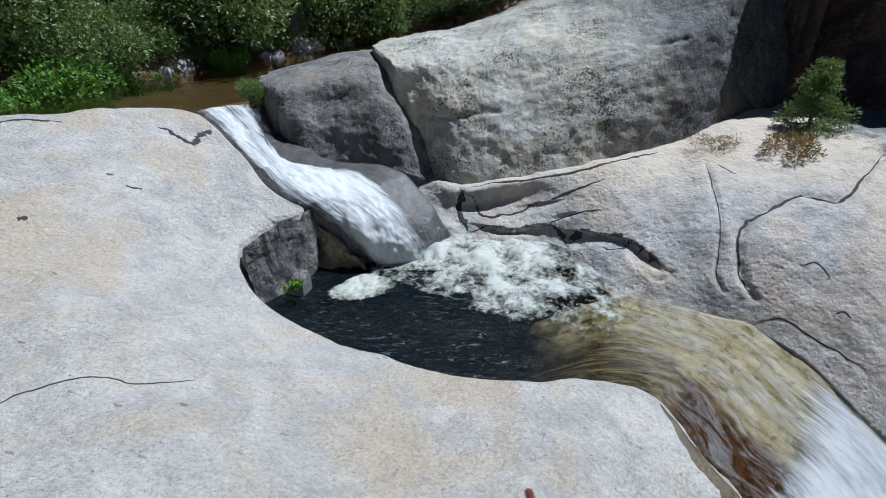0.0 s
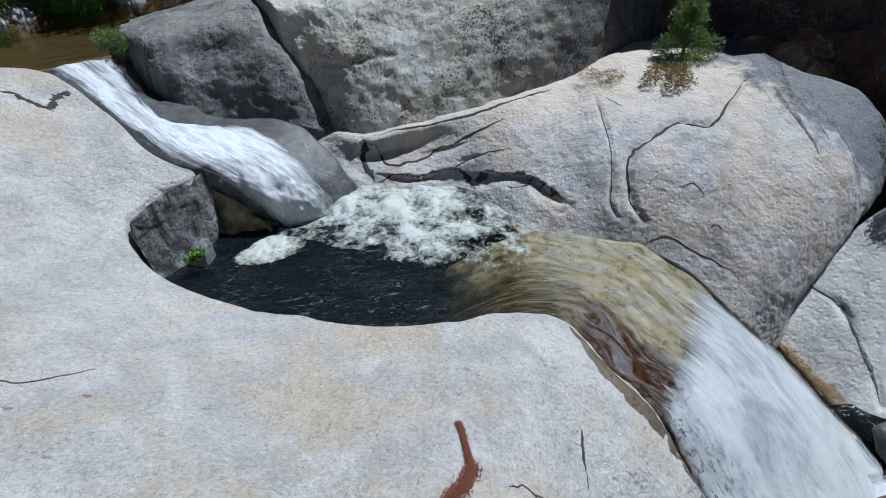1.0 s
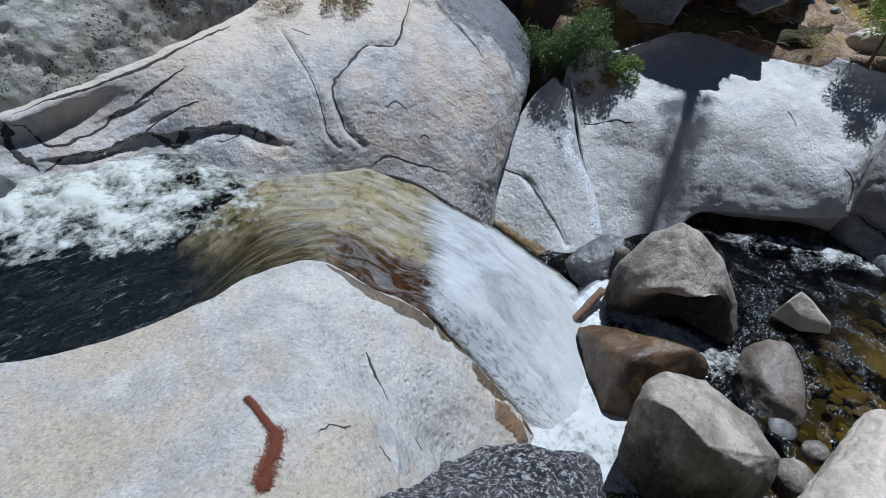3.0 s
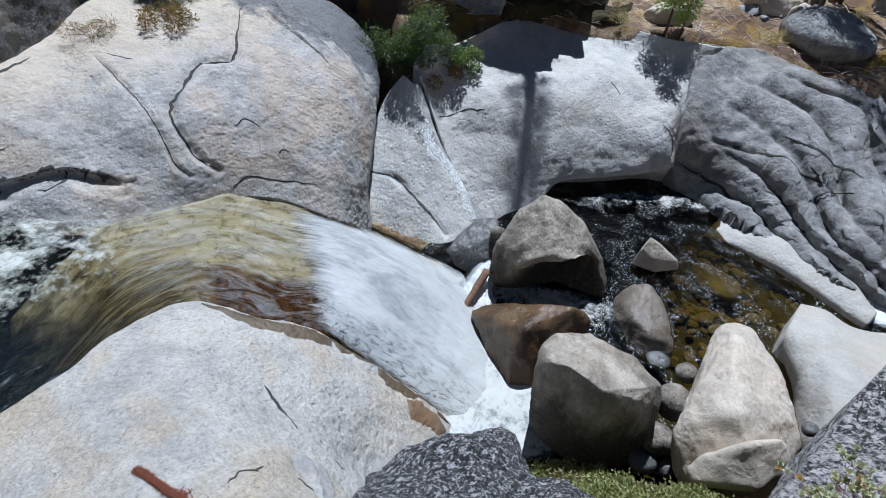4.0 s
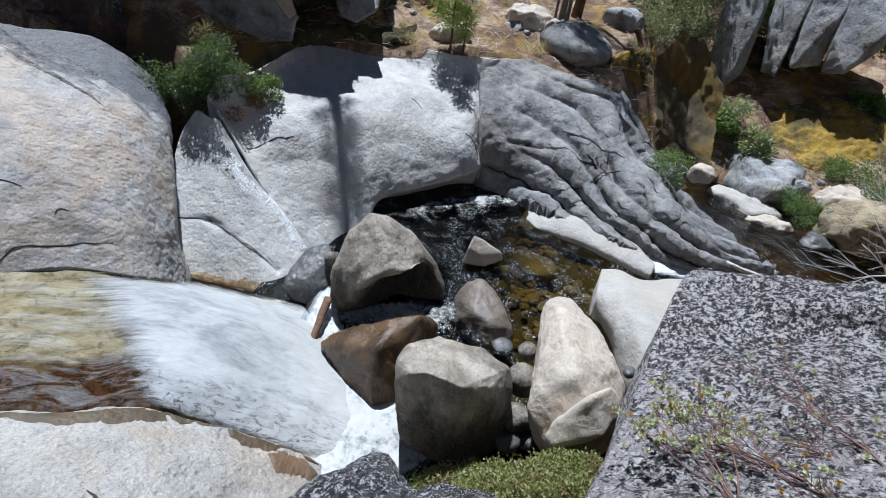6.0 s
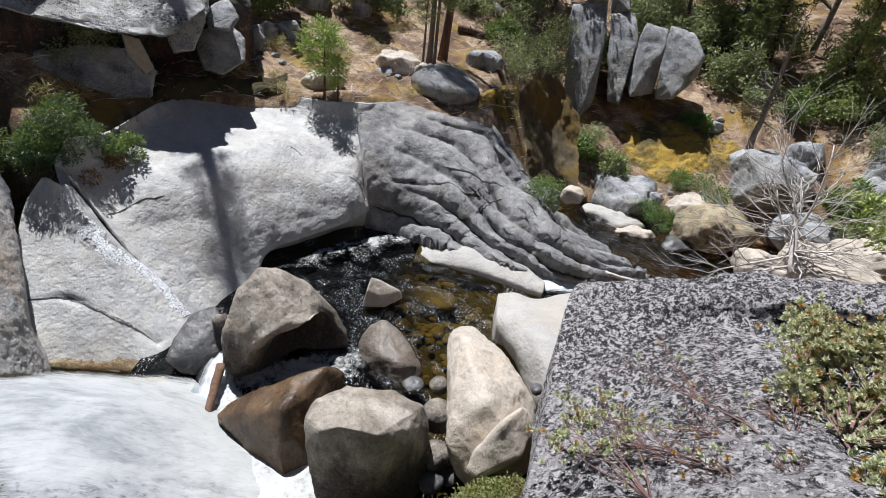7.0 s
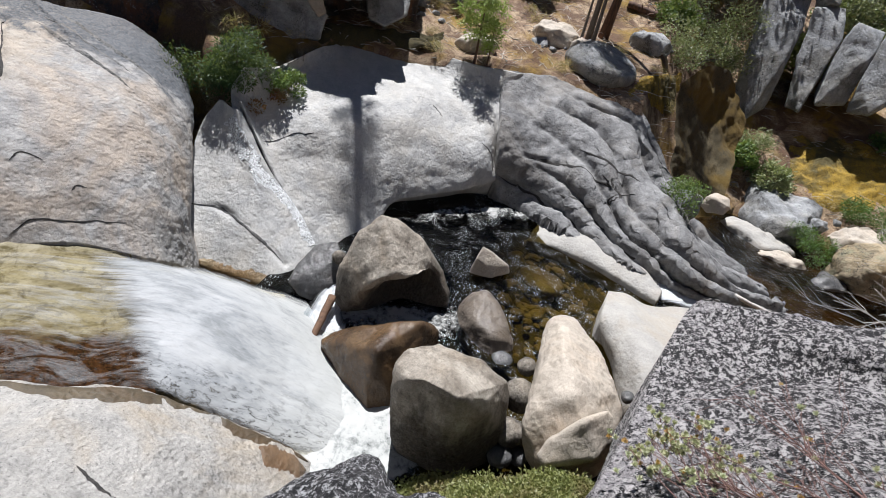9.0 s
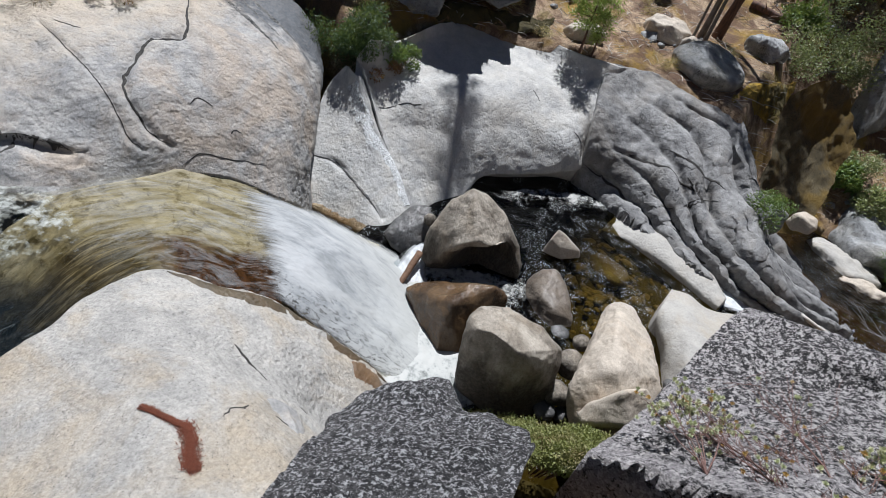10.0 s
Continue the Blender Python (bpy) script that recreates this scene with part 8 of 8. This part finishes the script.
log("fallen_log", "bleached pale fallen log on the slope", (33.11, -5.72, 7.98), (28.22, -6.72, 6.26), 0.15, 0.11, DEADWOOD, 10, 5)
log("fallen_log", "charred fallen log on the slope", (24.38, -25.63, 6.50), (15.72, -22.13, 3.82), 0.28, 0.2, BARK, 10, 9)

# bushes near the rocks
bush("bush", (12.97, 7.76, 2.50), (2.8, 2.2, 1.6), FIR, 41, "deep green conifer bush below the cliff", count=9000, leaf=(0.12, 0.03), clumps=26)
bush("bush", (12.35, 6.94, 2.91), (1.7, 1.4, 1.3), FIR, 57, "deep green conifer bush in the rock corner", count=9000, leaf=(0.12, 0.03), clumps=26)
bush("bush", (12.86, 6.01, 2.73), (1.2, 1.0, 0.75), OAK, 58, "low dark bush at the bowl's rim", count=2600, leaf=(0.09, 0.04), clumps=12)
bush("bush", (12.45, 6.36, 2.44), (1.2, 1.1, 0.6), REDBUSH, 42, "low bush with browned leaves", count=1400, leaf=(0.09, 0.04), clumps=9)
bush("bush", (18.65, -14.25, 0.24), (2.4, 2.0, 1.2), FIRBRIGHT, 43, "bright green bush by the stream rocks", count=5200, leaf=(0.1, 0.04))
bush("bush", (17.10, -11.55, -0.20), (1.8, 1.5, 0.8), FIRBRIGHT, 44, "feathery green bush by the water", count=3200, leaf=(0.1, 0.03))
bush("bush", (25.23, -7.72, 3.82), (4.49, 3.4, 3.29), SAGEDARK, 45, "grey-green oak bush beside the pillars", count=9000, leaf=(0.12, 0.06), clumps=26)
bush("bush", (18.42, -4.50, 2.65), (0.5, 0.5, 0.5), OAK, 46, "tiny green seedling on the ridge", count=500, leaf=(0.07, 0.03), clumps=5)
bush("bush", (16.87, -20.60, 2.83), (2.2, 2.0, 2.4), SAGEDARK, 47, "yellow-green bush on the bank", count=4200, leaf=(0.1, 0.05))
bush("bush", (8.72, -12.82, 2.95), (2.8, 2.4, 1.6), SAGEDARK, 48, "pale green willow bush by the stump", count=5600, leaf=(0.11, 0.035))
bush("bush", (21.94, -10.27, 1.41), (1.6, 1.4, 1.2), SAGEDARK, 49, "thin grey-green bush in the shade", count=2200, leaf=(0.09, 0.045))
bush("bush", (16.55, 7.88, 4.53), (2.6, 1.6, 1.6), SAGEDARK, 50, "dusty green bush against the cliff", count=4200, leaf=(0.1, 0.04))
bush("bush", (14.80, -5.97, 1.43), (1.4, 1.2, 0.9), OAK, 51, "small leafy bush at the ravine's foot", count=1800)
bush("bush", (-5.07, 13.41, 4.62), (0.9, 0.7, 0.5), OAK, 52, "grassy tuft at the lip of the fall", count=1500, leaf=(0.16, 0.02), clumps=8)
bush("herb", (-2.76, 7.89, 2.35), (0.3, 0.25, 0.3), FERN, 53, "small bright green herb in the hollow", "herb", count=300, leaf=(0.06, 0.04), clumps=5)
bush("bush", (6.29, 11.28, 4.02), (1.0, 0.8, 0.3), REDBUSH, 54, "dry brown weeds in the crack", count=900, leaf=(0.1, 0.012), clumps=9)
bush("bush", (7.61, 10.72, 4.12), (1.3, 0.9, 0.25), REDBUSH, 55, "rust-brown dead fronds under the sapling", count=1300, leaf=(0.12, 0.03), clumps=9)
bush("bush", (12.31, -5.81, 0.25), (0.25, 0.25, 0.18), FERN, 56, "tiny bright green plant in a crack", count=160, leaf=(0.06, 0.03), clumps=4)

# far bank upstream: thick greenery over the river
herb = bush("bank_herbs", polar(-33, 18.3), (2.6, 2.0, 0.8), FERN, 60, "bright green herbs along the river's edge", "herbs", count=5200, leaf=(0.13, 0.07), clumps=24, group="river bank greenery")
for i, (az, r, s) in enumerate(((-38, 17.6, 1.0), (-29.5, 19.2, 0.7), (-42, 17.4, 0.9), (-22, 21.3, 0.6), (-36, 18.6, 1.1))):
    copy_thing(herb, pose(*polar(az, r), 0, 0, i * 70) @ Matrix.Scale(s, 4))
willow = bush("bank_bush", polar(-25, 23), (4.6, 4.0, 3.4), BANKGREEN, 61, "dense dark green bush overhanging the river", count=12000, leaf=(0.19, 0.09), clumps=44, stems=12, group="river bank greenery")
willow2 = bush("bank_bush", polar(-40, 20), (4.0, 4.0, 3.2), BANKPALE, 62, "light green bush over the river", count=10000, leaf=(0.19, 0.09), clumps=40, stems=12, group="river bank greenery")
rngf = random.Random(19)
for i in range(26):
    az, r = rngf.uniform(-9, 13), rngf.uniform(30, 46)
    copy_thing((willow, willow2)[i % 2], pose(*polar(az, r, 0.3), 0, 0, rngf.uniform(0, 360)) @ Matrix.Scale(rngf.uniform(1.0, 1.5), 4))
for az, r, k in ((-2.2, 28.0, 0.6), (-0.6, 28.3, 0.55), (0.8, 28.2, 0.6), (2.2, 28.6, 0.6), (3.6, 28.9, 0.6)):
    copy_thing((willow, willow2)[int(r * 10) % 2], pose(*polar(az, r, 0.3), 0, 0, az * 90) @ Matrix.Scale(k, 4))
rngb = random.Random(9)
for i in range(64):
    az = rngb.uniform(-60, 6)
    edge = np.interp(az, [b[0] for b in BANKS], [b[1] for b in BANKS])
    r = edge + 1.2 + (i % 5) * 2.4 + rngb.uniform(0, 1.5)
    s = rngb.uniform(0.55, 1.05) * (1 + 0.12 * (i % 4))
    copy_thing((willow, willow2)[i % 2], pose(*polar(az, r, 0.3), 0, 0, rngb.uniform(0, 360)) @ Matrix.Scale(s, 4))
stone("bank_boulder", "blue-grey boulder at the river's edge", polar(-29.3, 19.3, -0.25), (1.2, 0.9, 0.9), GREYROCK, 170, (0, 0, 30), cuts)
for i, (az, r, s) in enumerate(((-27.8, 19.9, 0.5), (-26.2, 20.4, 0.9), (-17.2, 22.2, 0.9), (-18.4, 22.0, 0.6), (-13.5, 23.6, 1.0), (-40.5, 17.4, 0.7), (-15, 23.5, 1.6), (-44, 16.9, 0.5), (-10, 24.6, 0.8))):
    stone("bank_boulder", "grey stone on the shaded river bank", polar(az, r, -0.1), (s, s * 0.9, s * 0.7), GREYROCK, 180 + i, (0, 0, i * 50), cuts)
for i, (az, r, g0) in enumerate(((-15.3, 23.4, 0.24), (-14.4, 23.7, 0.2), (-27, 27, 0.2), (-33, 29, 0.24), (-46, 25, 0.22), (-8, 31, 0.3), (-20, 33, 0.26), (-39, 33, 0.3))):
    conifer("pine_tree", polar(az, r), 17 + i % 3 * 3, g0, FIR, 71 + i, "tall dark pine on the far river bank", 0.25, 0.15, 16, 6000, barkmat=GREYBARK, group="river bank trees")

# forest on the right-hand slope
for i, (p, ht, g0, kind, lab) in enumerate((
        ((25.77, -20.05, 5.10), 11, 0.16, 0, "dark pine with dense low limbs"), ((25.97, -21.06, 5.45), 12, 0.17, 0, "dark-stemmed pine on the slope"), ((27.53, -19.95, 5.77), 9, 0.13, 0, "young pine among the rocks"),
        ((21.59, -21.71, 4.25), 7, 0.1, 0, "feathery green pine above the boulders"), ((25.78, -23.25, 5.96), 12, 0.16, 1, "greyish leafy tree in the sun"), ((21.96, -25.89, 5.73), 8, 0.14, 2, "leaning oak with bright leaves"),
        ((21.92, -27.71, 6.30), 7, 0.12, 2, "sunlit green oak on the slope"), ((26.86, -27.51, 7.44), 10, 0.14, 2, "leafy oak above the fallen log"), ((31.37, -19.04, 7.24), 8, 0.12, 1, "grey-green tree behind the pillars"),
        ((32.78, -17.49, 7.67), 8, 0.12, 2, "leafy tree above the pillars"), ((31.14, -10.41, 6.44), 9, 0.14, 1, "grey-green tree on the needle slope"), ((31.47, -9.03, 6.90), 9, 0.12, 1, "small grey-green tree on the slope"),
        ((28.36, -18.77, 5.88), 8, 0.1, 0, "slim dark pine beside the pillars"), ((27.17, 0.62, 5.66), 6, 0.09, 0, "dark young fir on the slope"), ((25.39, 4.42, 5.65), 4, 0.07, 2, "small leafy tree on the slope"))):
    if kind == 0:
        conifer("pine_tree", p, ht, g0, PINE, 300 + i, lab, 0.06, 0.17, 18, 5200, barkmat=BARK if i % 2 else GREYBARK, group="slope trees", ln=0.3)
    else:
        broadleaf("leafy_tree", p, ht, g0, (SAGEDARK, OAKLIGHT)[kind - 1], 300 + i, lab, 6500, group="slope trees")
for i, (p, w, ht, mt, lab) in enumerate((
        ((32.71, -18.44, 7.77), 3.0, 2.0, SAGEDARK, "grey-green bush above the pillars"), ((23.44, -18.60, 3.93), 2.6, 1.6, SAGEDARK, "dark bush under the pines"), ((20.12, -21.23, 3.74), 2.4, 1.8, OAKLIGHT, "dark green bush on the bank"),
        ((10.09, -12.89, 3.00), 2.0, 1.2, OAKLIGHT, "low green bush in the shade"), ((7.75, -12.13, 3.40), 2.2, 1.4, OAKLIGHT, "pale green bush behind the shelf"), ((10.88, -12.91, 2.99), 1.6, 1.0, OAK, "dark leafy bush in the shade"),
        ((20.70, -11.08, 0.60), 1.6, 0.9, SAGEDARK, "thin bush on the dark slope"), ((21.17, -9.77, 0.94), 1.3, 0.9, OAK, "small dark bush on the slope"), ((21.08, -19.31, 3.38), 1.8, 1.4, OAK, "dark bush under the leaning tree"),
        ((24.93, 4.36, 5.46), 2.4, 1.4, OAK, "dark bush on the litter slope"), ((27.58, -0.46, 5.73), 2.4, 1.8, FIR, "dark fir bush on the slope"), ((28.79, -5.52, 6.13), 2.0, 1.2, SAGEDARK, "dry bush by the log"), ((25.97, -6.55, 5.11), 2.0, 1.4, OAK, "green bush by the fallen log"),
        ((17.56, -22.86, 3.98), 2.4, 1.6, OAKLIGHT, "sunlit bush by the boulders"), ((22.30, -15.65, 2.58), 1.4, 0.7, OAK, "low weeds on the mossy slope"))):
    bush("bush", p, (w, w * 0.9, ht), mt, 340 + i, lab, count=1900, leaf=(0.18, 0.09), group="slope bushes")

thick = [bush("slope_bush", polar(az, 31), (2.8, 2.6, 2.0), mt, 370 + k, lab, count=2900, leaf=(0.19, 0.1), clumps=26, group="slope thicket")
         for k, (az, mt, lab) in enumerate(((101, SAGEDARK, "grey-green bush on the needle slope"), (136, OAKLIGHT, "sunlit green bush among the trees"), (127, SAGEDARK, "dusty green bush among the trees")))]
rngk = random.Random(33)
for i in range(30):
    az = rngk.uniform(84, 150)
    r = rngk.uniform(29.5, 46) if az < 131 else rngk.uniform(26.5, 44)
    copy_thing(thick[i % 3], pose(*polar(az, r, 0.2), 0, 0, rngk.uniform(0, 360)) @ Matrix.Scale(rngk.uniform(0.5, 1.15), 4))

# twigs and sticks littering the slopes
rngt = random.Random(14)
verts, faces = [], []
for i in range(2600):
    az, r = rngt.uniform(56, 148), rngt.uniform(16.5, 32)
    edge = np.interp(az, [b[0] for b in BANKS], [b[1] for b in BANKS])
    if r < edge:
        continue
    p = Vector(polar(az, r, -0.03))
    a = rngt.uniform(0, 6.283)
    L = rngt.uniform(0.15, 0.8)
    q = p + Vector((math.cos(a) * L, math.sin(a) * L, rngt.uniform(-0.02, 0.15)))
    v, f = limb_mesh([[(tuple(p), 0.012), (tuple((p + q) / 2 + Vector((0, 0, 0.03))), 0.011), (tuple(q), 0.006)]], 4)
    b = len(verts)
    verts += v
    faces += [tuple(k + b for k in ff) for ff in f]
tagged(raw("twig_litter", verts, faces, DEADWOOD), "fallen twigs and sticks on the needle floor", "twigs", kind="stuff")

# loose stones and dry tufts on the slopes
chip = stone("slope_stone", "angular grey stone lying in the litter", polar(92, 21), (1, 0.8, 0.6), GREYROCK, 230, (0, 0, 0), cuts, 0.16, 3, 0.03, "loose slope stones")
tuft = bush("dry_tuft", polar(100, 22), (0.7, 0.7, 0.35), DRYGRASS, 231, "tuft of dry straw-coloured grass", "grass tuft", count=320, leaf=(0.2, 0.012), clumps=6, stems=3, group="dry tufts")
rngs = random.Random(21)
for i in range(170):
    az = rngs.uniform(58, 146)
    edge = np.interp(az, [b[0] for b in BANKS], [b[1] for b in BANKS])
    r = edge + rngs.uniform(0.4, 1.0) + rngs.random() ** 1.5 * 13
    if i % 2:
        s = rngs.uniform(0.12, 0.5)
        copy_thing(chip, pose(*polar(az, r, -0.02), rngs.uniform(-25, 25), rngs.uniform(-25, 25), rngs.uniform(0, 360)) @ Matrix.Scale(s, 4))
    else:
        copy_thing(tuft, pose(*polar(az, r), 0, 0, rngs.uniform(0, 360)) @ Matrix.Scale(rngs.uniform(0.6, 1.5), 4))

# the rock underfoot, behind the spur
stone("boulder", "dark lichened rock under the viewpoint", (-0.75, -0.75, 4.6), (2.6, 2.6, 2.4), BLACKROCK, 210, (0, 0, 20), (((0, 0, 1), 0.8),))
